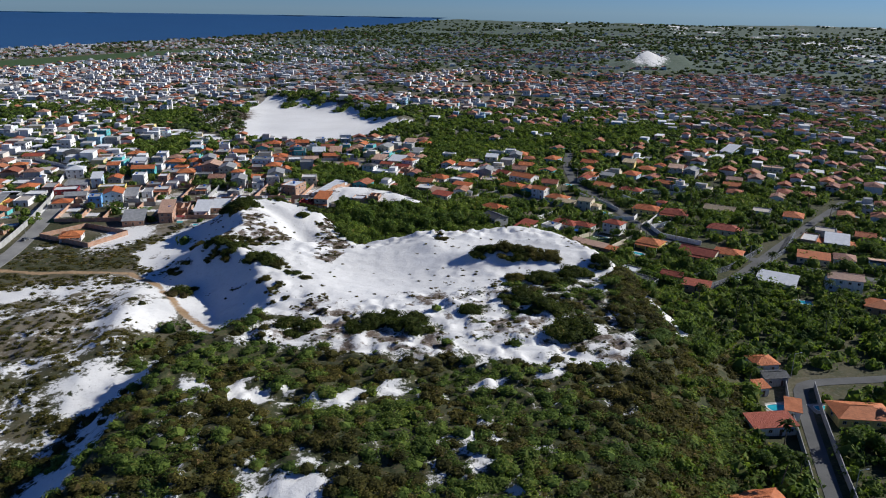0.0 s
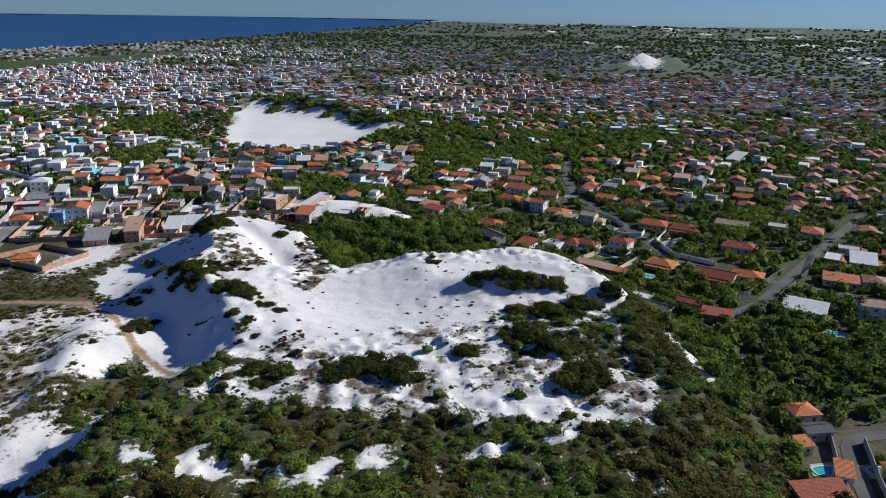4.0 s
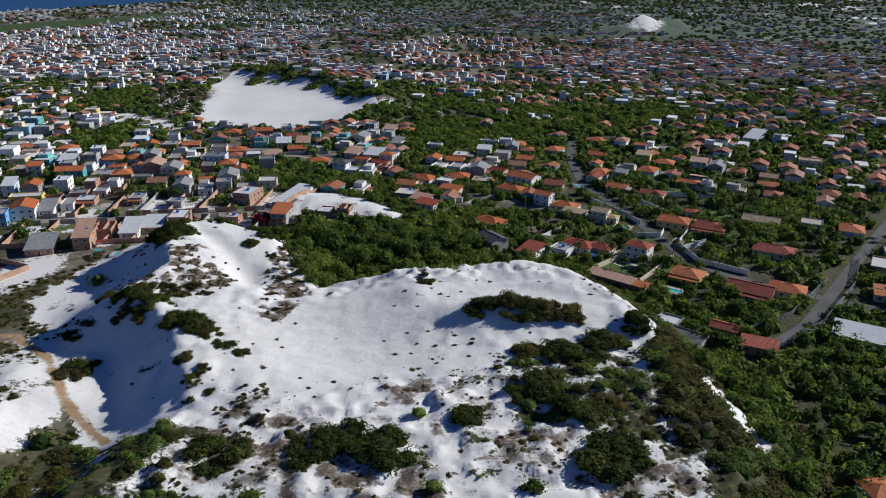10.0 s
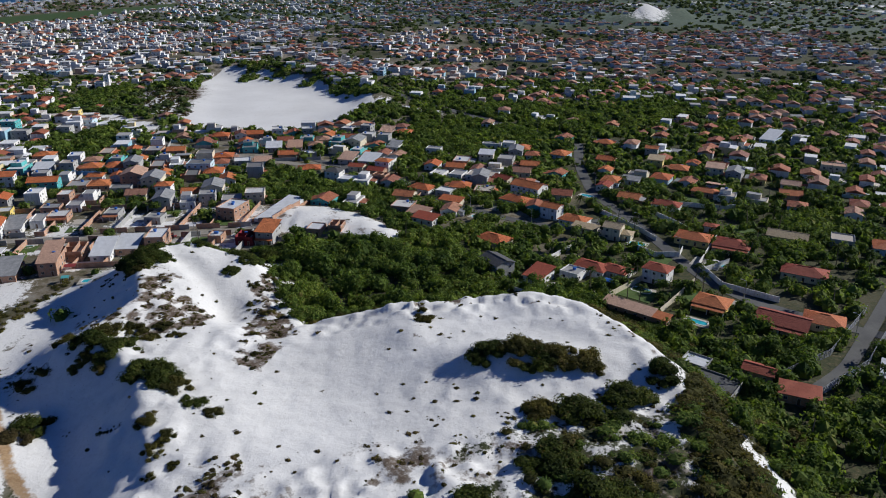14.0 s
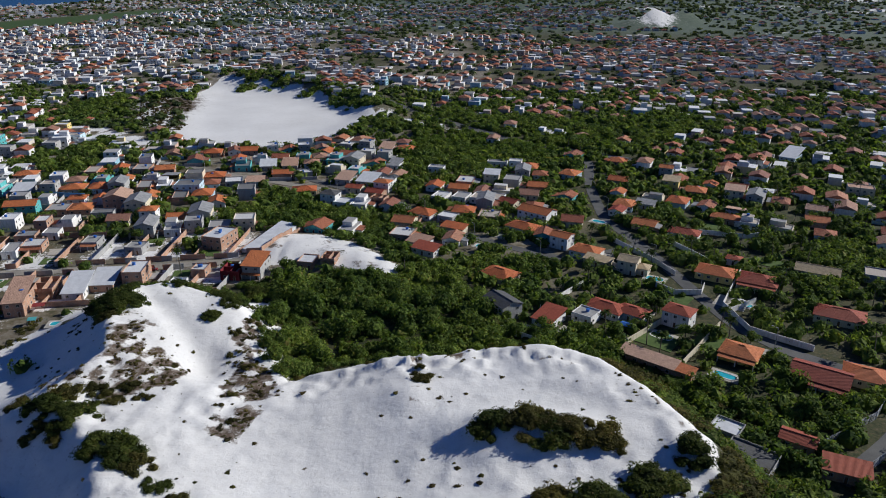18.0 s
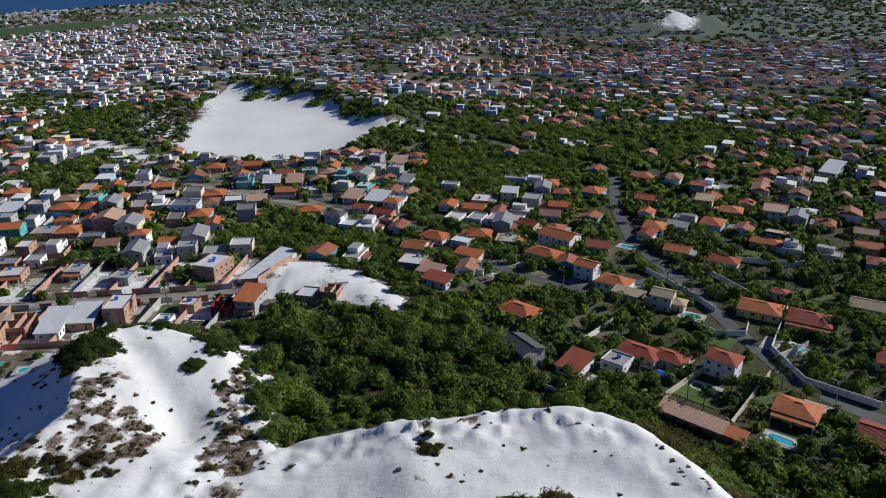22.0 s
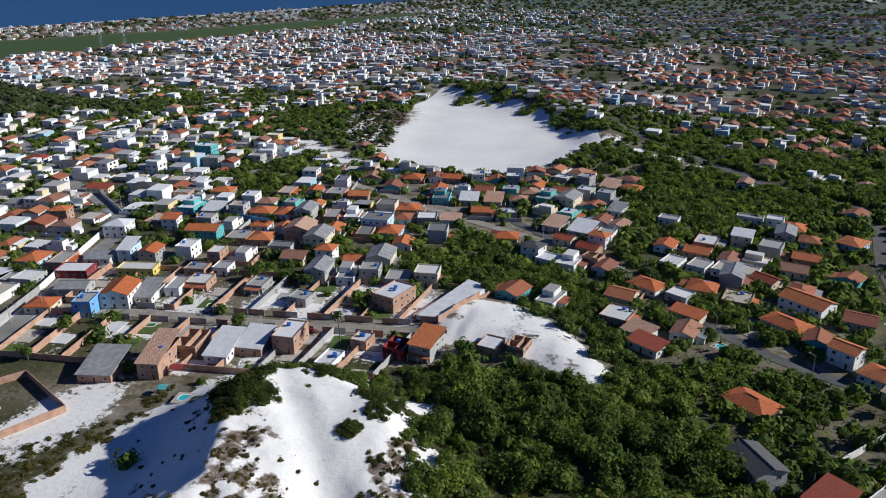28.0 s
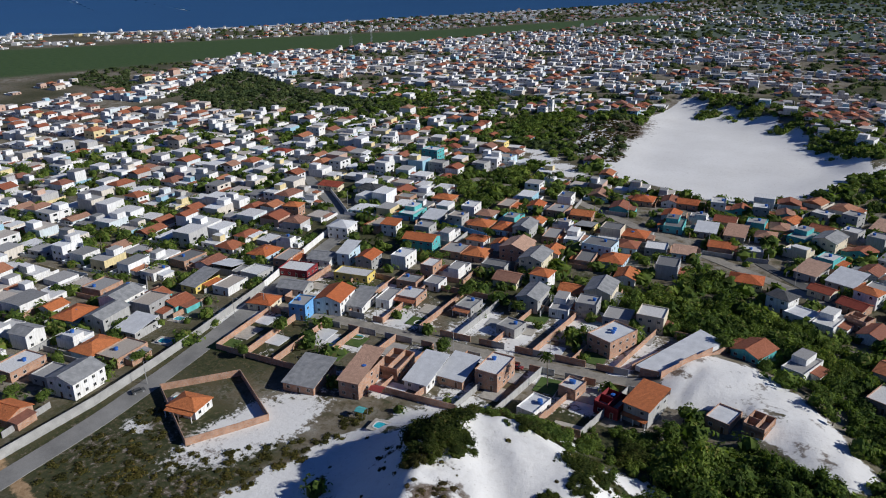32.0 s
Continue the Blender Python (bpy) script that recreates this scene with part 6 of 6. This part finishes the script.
# ---------------------------------------------------------------- trees
CROWNS = [leaf_cloud(k, 115, 0.2, 0.85, 0.66) for k in range(6)]
BUSHY = [leaf_cloud(80 + k, 170, 0.15, 0.8, 0.68) for k in range(5)]
MEDIUM = [leaf_cloud(50 + k, 92, 0.18, 0.85, 0.7) for k in range(6)]
RICH = [leaf_cloud(30 + k, 190, 0.135, 0.85, 0.68) for k in range(6)]
FINE = [leaf_cloud(70 + k, 66, 0.165, 0.75, 0.7) for k in range(7)]
SMALL = [leaf_cloud(10 + k, 34, 0.24, 0.8, 0.72) for k in range(5)]
TUFTY = [leaf_cloud(120 + k, 18, 0.32, 0.7, 0.66) for k in range(5)]
TINY = [leaf_cloud(20 + k, 9, 0.5, 0.75, 0.8) for k in range(4)]


def off_roads(x, y, gap=4.5):
    ok = (inside(x, y, SCRUBBY) < 0) & (inside(x, y, LAGOON) < 0)
    for strip in SANDWAYS[:2]:
        ok &= along(x, y, strip)[0] > 7.5
    for road in ROADS:
        ok &= along(x, y, road)[0] > gap
    return ok


def off_taken(x, y, gap):
    t = np.array(TAKEN)
    out = np.ones(len(x), bool)
    for k in range(0, len(x), 500):
        s = slice(k, k + 500)
        out[s] = ~np.any(np.hypot(t[None, :, 0] - x[s, None], t[None, :, 1] - y[s, None]) < t[None, :, 2] + gap, axis=1)
    return out


def thicket(poly, n, rmin, rmax, hz, r):
    xs, ys = [p[0] for p in poly], [p[1] for p in poly]
    x, y = r.uniform(min(xs), max(xs), n * 3), r.uniform(min(ys), max(ys), n * 3)
    ok = (inside(x, y, poly) > 0) & off_roads(x, y) & off_taken(x, y, 1.0)
    x, y = x[ok][:n], y[ok][:n]
    rad = r.uniform(rmin, rmax, len(x)) * (0.55 + 0.45 * sst(0, 7, inside(x, y, poly)))
    return [(a, b, h, c, hz * k) for a, b, h, c, k in zip(x, y, height(x, y), rad, r.uniform(0.8, 1.35, len(x)))]


rt = np.random.default_rng(21)
rows = thicket(FOREST, 380, 1.0, 2.6, 0.9, rt) + thicket(FOREST, 230, 2.4, 4.6, 1.15, rt) + thicket([(-64, 328), (-48, 322), (-46, 354), (-62, 356), (-72, 340)], 60, 1.0, 2.4, 0.9, rt)
HILLWOOD = [(-60, 405), (-43, 397), (-29, 389), (-17, 375), (-8, 357), (-3, 374), (-8, 400), (-20, 425), (-41, 435), (-68, 437), (-95, 431), (-99, 417), (-91, 404)]
UNDERHILL = [(-83, 340), (-73, 343), (-56, 342), (-46, 356), (-30, 355), (-14, 347), (-4, 352), (6, 340), (-10, 330), (-36, 326), (-42, 322), (-48, 336), (-62, 338), (-66, 326), (-76, 324)]
BEHINDPEAK = [(-98, 337), (-92, 343), (-83, 345), (-73, 343), (-66, 328), (-76, 321), (-88, 322)]
rows += thicket(HILLWOOD, 330, 1.3, 3.2, 1.05, rt) + thicket(UNDERHILL, 260, 1.0, 2.8, 0.95, rt) + thicket(BEHINDPEAK, 110, 0.8, 2.2, 0.9, rt)
scatter("forest", RICH, rows, M["leaf"], "lush green trees and bushes filling the hollow behind the dune", "trees", 11)
rows = []
for w in WOODS[:8] + WOODS[9:]:
    area = abs(sum(a[0] * b[1] - b[0] * a[1] for a, b in zip(w, w[1:] + w[:1]))) / 2
    rows += thicket(w, int(area / 26), 1.7, 3.9, 1.1, rt)
rows += thicket([(-40, 436), (-16, 428), (-6, 384), (22, 386), (40, 376), (60, 400), (20, 432), (-10, 462), (-30, 470)], 190, 1.6, 3.6, 1.15, rt)
scatter("woods", MEDIUM, rows, M["leaf"], "dense green broadleaf trees below the dunes", "trees", 1)
print("trees", len(rows))
n = 15000
x, y = rt.uniform(-450, 420, n), rt.uniform(120, 760, n)
ok = (inside(x, y, RIM) < -22) & (inside(x, y, LAGOON) < 0) & (inside(x, y, WESTSAND) < -2) & (np.hypot(x + 150, y - 285) > 42) & ((x > 30) | (rt.random(n) < 0.8)) & off_roads(x, y) & (inside(x, y, HILL) < -1)
x, y = x[ok], y[ok]
ok = off_taken(x, y, 0.6) & ((inside(x, y, OWN_W) < 0) | (rt.random(len(x)) < 0.3))
x, y = x[ok], y[ok]
near = (y < 420) & (np.abs(x) < 220)
lone = np.flatnonzero(near)
rt.shuffle(lone)
near[lone[265:]] = False
far_part = [(a, b, h, c, 1.15) for a, b, h, c in zip(x[~near], y[~near], height(x[~near], y[~near]), rt.uniform(1.6, 4.2, (~near).sum()))]
ex, ey = rt.uniform(15, 330, 2600), rt.uniform(110, 560, 2600)
ok = (inside(ex, ey, RIM) < -22) & off_roads(ex, ey) & (inside(ex, ey, LAGOON) < 0)
ex, ey = ex[ok], ey[ok]
ok = off_taken(ex, ey, 0.6) & ((inside(ex, ey, OWN) < 0) | (rt.random(len(ex)) < 0.34))
ex, ey = ex[ok], ey[ok]
far_part += [(a, b, h, c, 1.2) for a, b, h, c in zip(ex, ey, height(ex, ey), rt.uniform(1.5, 4.0, len(ex)))]
scatter("garden_trees", SMALL, [q for q in far_part if q[1] < 430], M["leaf"], "leafy trees between the houses", "trees", 2)
scatter("garden_trees", TINY, [q for q in far_part if q[1] >= 430], M["leaf"], "leafy trees among the crowded houses", "trees", 22)
print("garden trees", len(far_part))


def tree_proto(k, x, y):
    """A garden tree: tapered trunk with limbs, and a crown of leaf clumps."""
    r, tall = 1.9 + 0.35 * k, 2.2 + 0.3 * k
    root = new("tree")
    root.matrix_basis = pose(x, y, float(height(x, y)))
    b = Build()
    b.cylinder(0, 0, -0.4, tall + 0.6, 0.22, 0.12, M["bark"], 7)
    for a in (0.4, 2.5, 4.4):
        c, s = math.cos(a), math.sin(a)
        b.slab([(-0.05 * s, 0.05 * c, tall), (0.05 * s, -0.05 * c, tall), (c * r * 0.6 + 0.05 * s, s * r * 0.6 - 0.05 * c, tall + r * 0.5), (c * r * 0.6 - 0.05 * s, s * r * 0.6 + 0.05 * c, tall + r * 0.5)], 0.1, M["bark"])
    b.done("trunk", root)
    crown = scatter("crown", CROWNS, [(0, 0, tall - 0.4, r, 0.95), (r * 0.5, 0.3, tall - 0.9, r * 0.6, 0.9), (-r * 0.45, -0.5, tall - 0.7, r * 0.65, 0.9)][:1 + k % 3], M["leaf"], "", "", 60 + k)
    for key in ("kind", "label", "category"):
        if key in crown:
            del crown[key]
    crown.parent = root
    return tagged(root, "round leafy garden tree beside the houses", "tree", "garden trees")


tn, protos = 0, []
for a, b, h in zip(x[near], y[near], height(x[near], y[near])):
    k = tn % 6
    if len(protos) <= k:
        protos.append(tree_proto(k, a, b))
    else:
        copy_thing(protos[k], pose(a, b, float(h), 0, 0, float(rt.uniform(0, 360))))
    tn += 1
    if tn >= 285:
        break
print("single trees", tn)


def palm_proto(k, x, y):
    """A coconut palm: leaning ringed trunk and arching fronds with split leaflets."""
    r = random.Random(90 + k)
    root = new("palm_tree")
    root.matrix_basis = pose(x, y, float(height(x, y)))
    tall, lean = 6.5 + 1.3 * k, r.uniform(0.3, 1.3)
    b = Build()
    for j in range(6):
        z0, z1 = tall * j / 6, tall * (j + 1) / 6
        o0, o1, r0, r1 = lean * (j / 6) ** 2, lean * ((j + 1) / 6) ** 2, 0.2 - 0.015 * j, 0.185 - 0.015 * j
        for i in range(7):
            a, c = 2 * math.pi * i / 7, 2 * math.pi * (i + 1) / 7
            b.face([(o0 + r0 * math.cos(a), r0 * math.sin(a), z0 - 0.2), (o0 + r0 * math.cos(c), r0 * math.sin(c), z0 - 0.2), (o1 + r1 * math.cos(c), r1 * math.sin(c), z1), (o1 + r1 * math.cos(a), r1 * math.sin(a), z1)], M["bark"])
    b.done("trunk", root)
    b = Build()
    for j in range(17):
        a, up = 2 * math.pi * j / 17 + r.uniform(-0.15, 0.15), r.uniform(0.1, 1.0)
        c, s, L = math.cos(a), math.sin(a), r.uniform(2.4, 3.3)
        last = None
        for i in range(7):
            t = i / 6
            rad, z = L * t, tall + up * 1.6 * math.sin(t * 2.0) - 1.9 * t * t
            wide = 0.55 * math.sin(math.pi * min(1, t * 0.85 + 0.15)) + 0.03
            p = [(lean + rad * c - wide * s, rad * s + wide * c, z - 0.25 * wide), (lean + rad * c, rad * s, z), (lean + rad * c + wide * s, rad * s - wide * c, z - 0.25 * wide)]
            if last and i != 3:
                b.face([last[0], last[1], p[1], p[0]], M["palm"])
            if last and i != 5:
                b.face([last[1], last[2], p[2], p[1]], M["palm"])
            last = p
    b.done("crown", root)
    return tagged(root, "slender coconut palm with arching green fronds", "palm tree", "coconut palms")


n = 900
x, y = rt.uniform(-300, 230, n), rt.uniform(110, 560, n)
ok = (inside(x, y, RIM) < -24) & (inside(x, y, HILL) < -3) & (inside(x, y, WESTSAND) < -2) & off_roads(x, y) & (np.hypot(x + 150, y - 285) > 45) & ((x > 50) | (rt.random(n) < 0.16)) & (inside(x, y, LAGOON) < -16)
x, y = x[ok], y[ok]
ok = off_taken(x, y, 0.3)
pp = []
for j, (a, b) in enumerate(zip(x[ok][:150], y[ok][:150])):
    k = j % 5
    if len(pp) <= k:
        pp.append(palm_proto(k, a, b))
    else:
        copy_thing(pp[k], pose(a, b, float(height(a, b)), 0, 0, float(rt.uniform(0, 360))))
n = 30000
x, y = rt.uniform(-1500, 2100, n), 600 + 2300 * rt.random(n) ** 1.5
gap = vnoise(x, y, 60, 6) + 0.5 * vnoise(x, y, 26, 3)
ok = ((gap > 0.26) | (rt.random(n) < 0.4)) & (inside(x, y, LAGOON) < 3) & (inside(x, y, SEA) < -15) & (inside(x, y, MARSH) < 8) & (np.hypot(x - 400, y - 1500) > 90) & (np.abs(x) < 300 + 0.75 * y)
x, y = x[ok], y[ok]
hx, hy = rt.uniform(-600, 2400, 3200), rt.uniform(2400, 3950, 3200)
ok = (inside(hx, hy, SEA) < -15) & (np.hypot(hx, hy) < 4000) & (vnoise(hx, hy, 120, 3) + 0.5 * vnoise(hx, hy, 40, 4) > -0.35)
x, y = np.append(x, hx[ok]), np.append(y, hy[ok])
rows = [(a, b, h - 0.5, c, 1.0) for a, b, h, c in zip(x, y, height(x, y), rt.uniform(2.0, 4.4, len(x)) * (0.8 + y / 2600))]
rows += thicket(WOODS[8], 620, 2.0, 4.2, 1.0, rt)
# These trees wear the leaf colour that carries the haze tint.
scatter("far_trees", TINY, rows, M["leaf_haze"], "dark green trees of the far town and coast", "trees", 3)

# ---------------------------------------------------------------- dune scrub and bushes
n = 26000
x, y = rt.uniform(-100, 95, n), rt.uniform(60, 330, n)
d = inside(x, y, RIM)
m = ground_masks(x, y, 0)
front = sst(170, 150, y + 0.1 * x)
ok = (d > -26) & (inside(x, y, BOWL) < 0.5) & (m["sand"] + 0.25 * wob(x, y, 6, 2) < 0.5) & (rt.random(n) < 0.30 + 0.5 * front + 0.25 * (x > 15) * (y > 190))
x, y, d = x[ok], y[ok], d[ok]
hh = height(x, y)
rad = np.where((x > 40) & (d < 8), rt.uniform(1.2, 3.2, len(x)), 0.55 + 2.1 * rt.random(len(x)) ** 1.7)
kind = wob(x, y, 14, 5) + rt.normal(0, 0.4, len(x)) > 0.05
for name, sel, mat, label in (("shrubs", kind, "leaf", "dense green shrubs covering the dune"), ("scrub", ~kind, "scrub", "low olive and brown scrub on the dune")):
    rows = [(a, b, h - 0.15, c, 0.72) for a, b, h, c in zip(x[sel], y[sel], hh[sel], rad[sel])]
    scatter(name, FINE, rows, M[mat], label, "shrubs", 4)
    print(name, len(rows))
n = 50000
x, y = rt.uniform(-112, 60, n), rt.uniform(165, 322, n)
w = ground_masks(x, y, 0)["litter"] + 0.3 * vnoise(x, y, 1.8, 9)
w = np.where(w > 0.46, np.where(x < -34, 0.75, 0.25), 0.0) + 0.3 * hump(x, y, 22, 228, 30, 9, 10) * (vnoise(x, y, 4, 2) > 0.1) + 0.010
ok = (rt.random(n) < w) & (np.abs(height(x + 1, y) - height(x - 1, y)) < 3)
x, y = x[ok], y[ok]
dry = rt.random(len(x)) < 0.72
for sel, mat, label in ((dry, "dry", "tufts of dead brown grass on the white sand"), (~dry, "scrub", "small olive green tufts on the white sand")):
    rows = [(a, b, h - 0.12, c, 0.5) for a, b, h, c in zip(x[sel], y[sel], height(x[sel], y[sel]), 0.14 + 0.75 * rt.random(sel.sum()) ** 1.6)]
    scatter("tussocks", TINY, rows, M[mat], label, "shrubs", 7)
    print("tussocks", len(rows))


# The weedy field beside the road
n = 2600
x, y = rt.uniform(-186, -92, n), rt.uniform(236, 330, n)
ok = (inside(x, y, [(-170, 240), (-118, 236), (-100, 262), (-106, 300), (-120, 322), (-128, 300), (-150, 286), (-170, 296)]) + 6 * wob(x, y, 9, 2) > 0) & (along(x, y, TRACK)[0] > 3) & off_roads(x, y, 5) & off_taken(x, y, 1.5) & (inside(x, y, WESTSLOPE) < 1)
x, y = x[ok], y[ok]
rows = [(a, b, h - 0.15, c, 0.55) for a, b, h, c in zip(x, y, height(x, y), rt.uniform(0.4, 1.5, len(x)))]
n = 3800
x, y = rt.uniform(-190, -66, n), rt.uniform(100, 262, n)
m = ground_masks(x, y, 0)["sand"] + 0.2 * wob(x, y, 5, 3)
ok = (inside(x, y, WESTSAND) > -4) & (m < 0.56) & (along(x, y, TRACK)[0] > 3)
x, y = x[ok], y[ok]
rows += [(a, b, h - 0.15, c, 0.6) for a, b, h, c in zip(x, y, height(x, y), rt.uniform(0.4, 1.6, len(x)))]
scatter("weeds", TUFTY, rows, M["scrub"], "tangled brown and green weeds on the sandy field", "shrubs", 9)

# Trees and dark bushes round the far sand bowl
rows = []
for line, n, lo, hi, mat in (([(-215, 800), (-188, 806), (-150, 784), (-95, 750), (-66, 718), (-38, 650)], 150, 2.0, 4.2, 0), ([(-226, 694), (-206, 712), (-192, 722)], 60, 1.2, 3.0, 0), ([(-158, 750), (-158, 776)], 34, 2.4, 4.4, 2), ([(-136, 750), (-122, 756)], 24, 2.0, 4.0, 2), ([(-104, 724), (-92, 732)], 20, 2, 4.0, 2), ([(-72, 680), (-60, 672), (-48, 660)], 34, 2, 4, 2), ([(-160, 580), (-102, 553), (-56, 585)], 60, 1.5, 3.2, 0)):
    t, off = rt.random(n) * (len(line) - 1), rt.normal(0, (8, 15, 4)[mat], (n, 2))
    i = np.minimum(t.astype(int), len(line) - 2)
    p = np.array(line, float)
    q = p[i] + (p[i + 1] - p[i]) * (t - i)[:, None] + off * (1, 1.0)
    ok = inside(q[:, 0], q[:, 1], LAGOON) < (1.5, 16, 60)[mat]
    q = q[ok]
    q = q[off_roads(q[:, 0], q[:, 1], 6.5) | (mat == 2)]
    rows += [(a, b, h - 0.2, c, 1.0) for (a, b), h, c in zip(q, height(q[:, 0], q[:, 1]), rt.uniform(lo, hi, len(q)))]
rows += thicket(GREENBANK, 230, 0.9, 2.2, 0.8, rt)
qx, qy = rt.uniform(-232, -155, 3200), rt.uniform(585, 706, 3200)
ok = inside(qx, qy, SCRUBBY) + 4 * vnoise(qx, qy, 8, 2) > 1
dark = [(a, b, h - 0.15, c, 0.7) for a, b, h, c in zip(qx[ok], qy[ok], height(qx[ok], qy[ok]), rt.uniform(0.5, 1.4, ok.sum()))]
scatter("dry_scrub", TINY, dark[:1500], M["dry"], "dark burnt-looking scrub at the edge of the sand bowl", "shrubs", 18)
scatter("rim_trees", SMALL, rows, M["leaf"], "dark trees and bushes round the white sand bowl", "trees", 8)


def bush(x, y, r, stretch, mat, k):
    rows = []
    for j in range(int(6 + r * 2)):
        a, q = rt.uniform(0, 6.28), r * math.sqrt(rt.random()) * 0.8
        px, py = x + q * math.cos(a) * stretch, y + q * math.sin(a) / stretch
        rows.append((px, py, ground_at(px, py) - 0.3 + 0.22 * r * max(0.0, 1 - q / (0.8 * r)), min(3.4, r * rt.uniform(0.28, 0.44)), 0.85))
    ob = scatter("bush", BUSHY, rows, M["bushleaf" if mat == "leaf" else mat], "heap of dry brown brushwood beside the sandy track" if mat == "dry" else "low olive and brown bush on the white sand" if mat == "scrub" else "rounded dark green bush on the white sand", "bush", 40 + k)
    del ob["kind"]
    ob["group"] = "bushes on the dune"


bush(-40.2, 190.2, 7.4, 1, "leaf", 0)
bush(-21.5, 189.4, 6.1, 1, "leaf", 1)
bush(-17.0, 194.0, 6.1, 1, "leaf", 2)
bush(-8.7, 190.2, 7.4, 1, "leaf", 3)
bush(9.7, 201.1, 4.7, 1, "leaf", 4)
bush(18.7, 210.5, 3.3, 1, "leaf", 5)
bush(26.0, 212.1, 6.1, 1, "leaf", 6)
bush(32.1, 203.1, 6.8, 1, "leaf", 7)
bush(35.9, 187.1, 8.1, 1, "leaf", 8)
bush(34.0, 228.2, 6.8, 1.3, "leaf", 9)
bush(24.2, 229.6, 4.7, 1, "scrub", 10)
bush(44.8, 232.6, 6.8, 1, "leaf", 11)
bush(-83.2, 256.9, 4.7, 1, "leaf", 12)
bush(-78.6, 255.0, 4.7, 1, "leaf", 13)
bush(-74.5, 257.9, 4.7, 1, "leaf", 14)
bush(-70.1, 262.6, 2.9, 1, "scrub", 15)
bush(-64.2, 264.9, 2.4, 1.3, "scrub", 16)
bush(-83.4, 253.0, 3.3, 1, "scrub", 17)
bush(-78.0, 251.2, 3.3, 1, "scrub", 18)
bush(-65.4, 245.5, 5.4, 1, "leaf", 19)
bush(-61.4, 243.3, 5.4, 1, "leaf", 20)
bush(-56.9, 240.9, 4.3, 1, "scrub", 21)
bush(-51.1, 235.6, 3.3, 1, "leaf", 22)
bush(-46.1, 231.6, 2.6, 1, "scrub", 23)
bush(-58.4, 227.4, 3.1, 1, "scrub", 24)
bush(-52.8, 221.1, 2.6, 1, "scrub", 25)
bush(-54.0, 217.5, 2.6, 1, "scrub", 26)
bush(-52.9, 211.3, 1.8, 1, "scrub", 27)
bush(-49.2, 214.3, 1.8, 1, "scrub", 28)
bush(-52.7, 301.7, 2.4, 1, "scrub", 29)
bush(-50.8, 291.9, 2.0, 1, "scrub", 30)
bush(-45.1, 269.0, 1.8, 1, "scrub", 31)
bush(-42.1, 257.9, 1.7, 1, "scrub", 32)
bush(-60.5, 307.5, 2.6, 1, "leaf", 33)
bush(-73.9, 336.5, 3.3, 1, "leaf", 34)
bush(14.1, 250.1, 5.4, 1, "leaf", 35)
bush(21.9, 250.2, 6.1, 1, "scrub", 36)
bush(30.8, 246.9, 5.4, 1.2, "scrub", 37)
bush(38.0, 243.6, 3.3, 1, "scrub", 38)
bush(-1.8, 275.5, 2.4, 1, "scrub", 39)
bush(53.5, 241.7, 5.4, 1, "leaf", 40)
bush(26.0, 245.9, 5.4, 1, "leaf", 41)
bush(35.0, 246.5, 6.1, 1.2, "scrub", 42)
bush(0.0, 272.7, 3.3, 1, "scrub", 43)
bush(-60.8, 305.6, 3.3, 1, "leaf", 46)
bush(-59.7, 322.7, 5.4, 1, "leaf", 48)
bush(-56.6, 341.2, 5.4, 1, "leaf", 49)
bush(-43.5, 337.6, 5.4, 1, "leaf", 50)
bush(-57.0, 313.9, 3.3, 1, "leaf", 51)
bush(-89.2, 238.2, 5.4, 1, "leaf", 53)
bush(-90.0, 311.0, 7, 0.9, "leaf", 60)
bush(-84.0, 307.0, 5, 1, "leaf", 61)
bush(-95.0, 312.0, 5, 1, "leaf", 62)
bush(-87.0, 303.0, 5, 1, "leaf", 63)
bush(-83.0, 309.0, 5, 1, "leaf", 66)
bush(-87.0, 299.0, 3.5, 1, "scrub", 67)
bush(-88.0, 318.0, 5, 1, "leaf", 64)
bush(-74.0, 325.0, 4, 1, "leaf", 65)
bush(-89.5, 233.5, 4.2, 1.2, "dry", 70)
bush(-81.0, 263.0, 4.2, 1.3, "scrub", 73)
bush(-74.5, 266.0, 3.6, 1.4, "scrub", 74)
bush(-68.0, 268.5, 3.0, 1.4, "scrub", 75)
bush(-49.5, 308.0, 2.6, 1.2, "scrub", 76)
bush(-45.0, 284.0, 2.4, 1.1, "scrub", 77)
bush(-96.0, 252.0, 4.0, 1.3, "scrub", 71)
bush(-92.0, 262.0, 3.6, 1.2, "scrub", 72)


# Bring the plan to metres: what is drawn in place grows as a whole, what is built at true size only moves
for ob in list(scene.objects):
    if ob.parent is None and ob.type in ("MESH", "EMPTY"):
        if ob.type == "MESH" or ob.name.startswith("fence"):
            ob.scale = ob.scale * PLAN
        ob.location = ob.location * PLAN
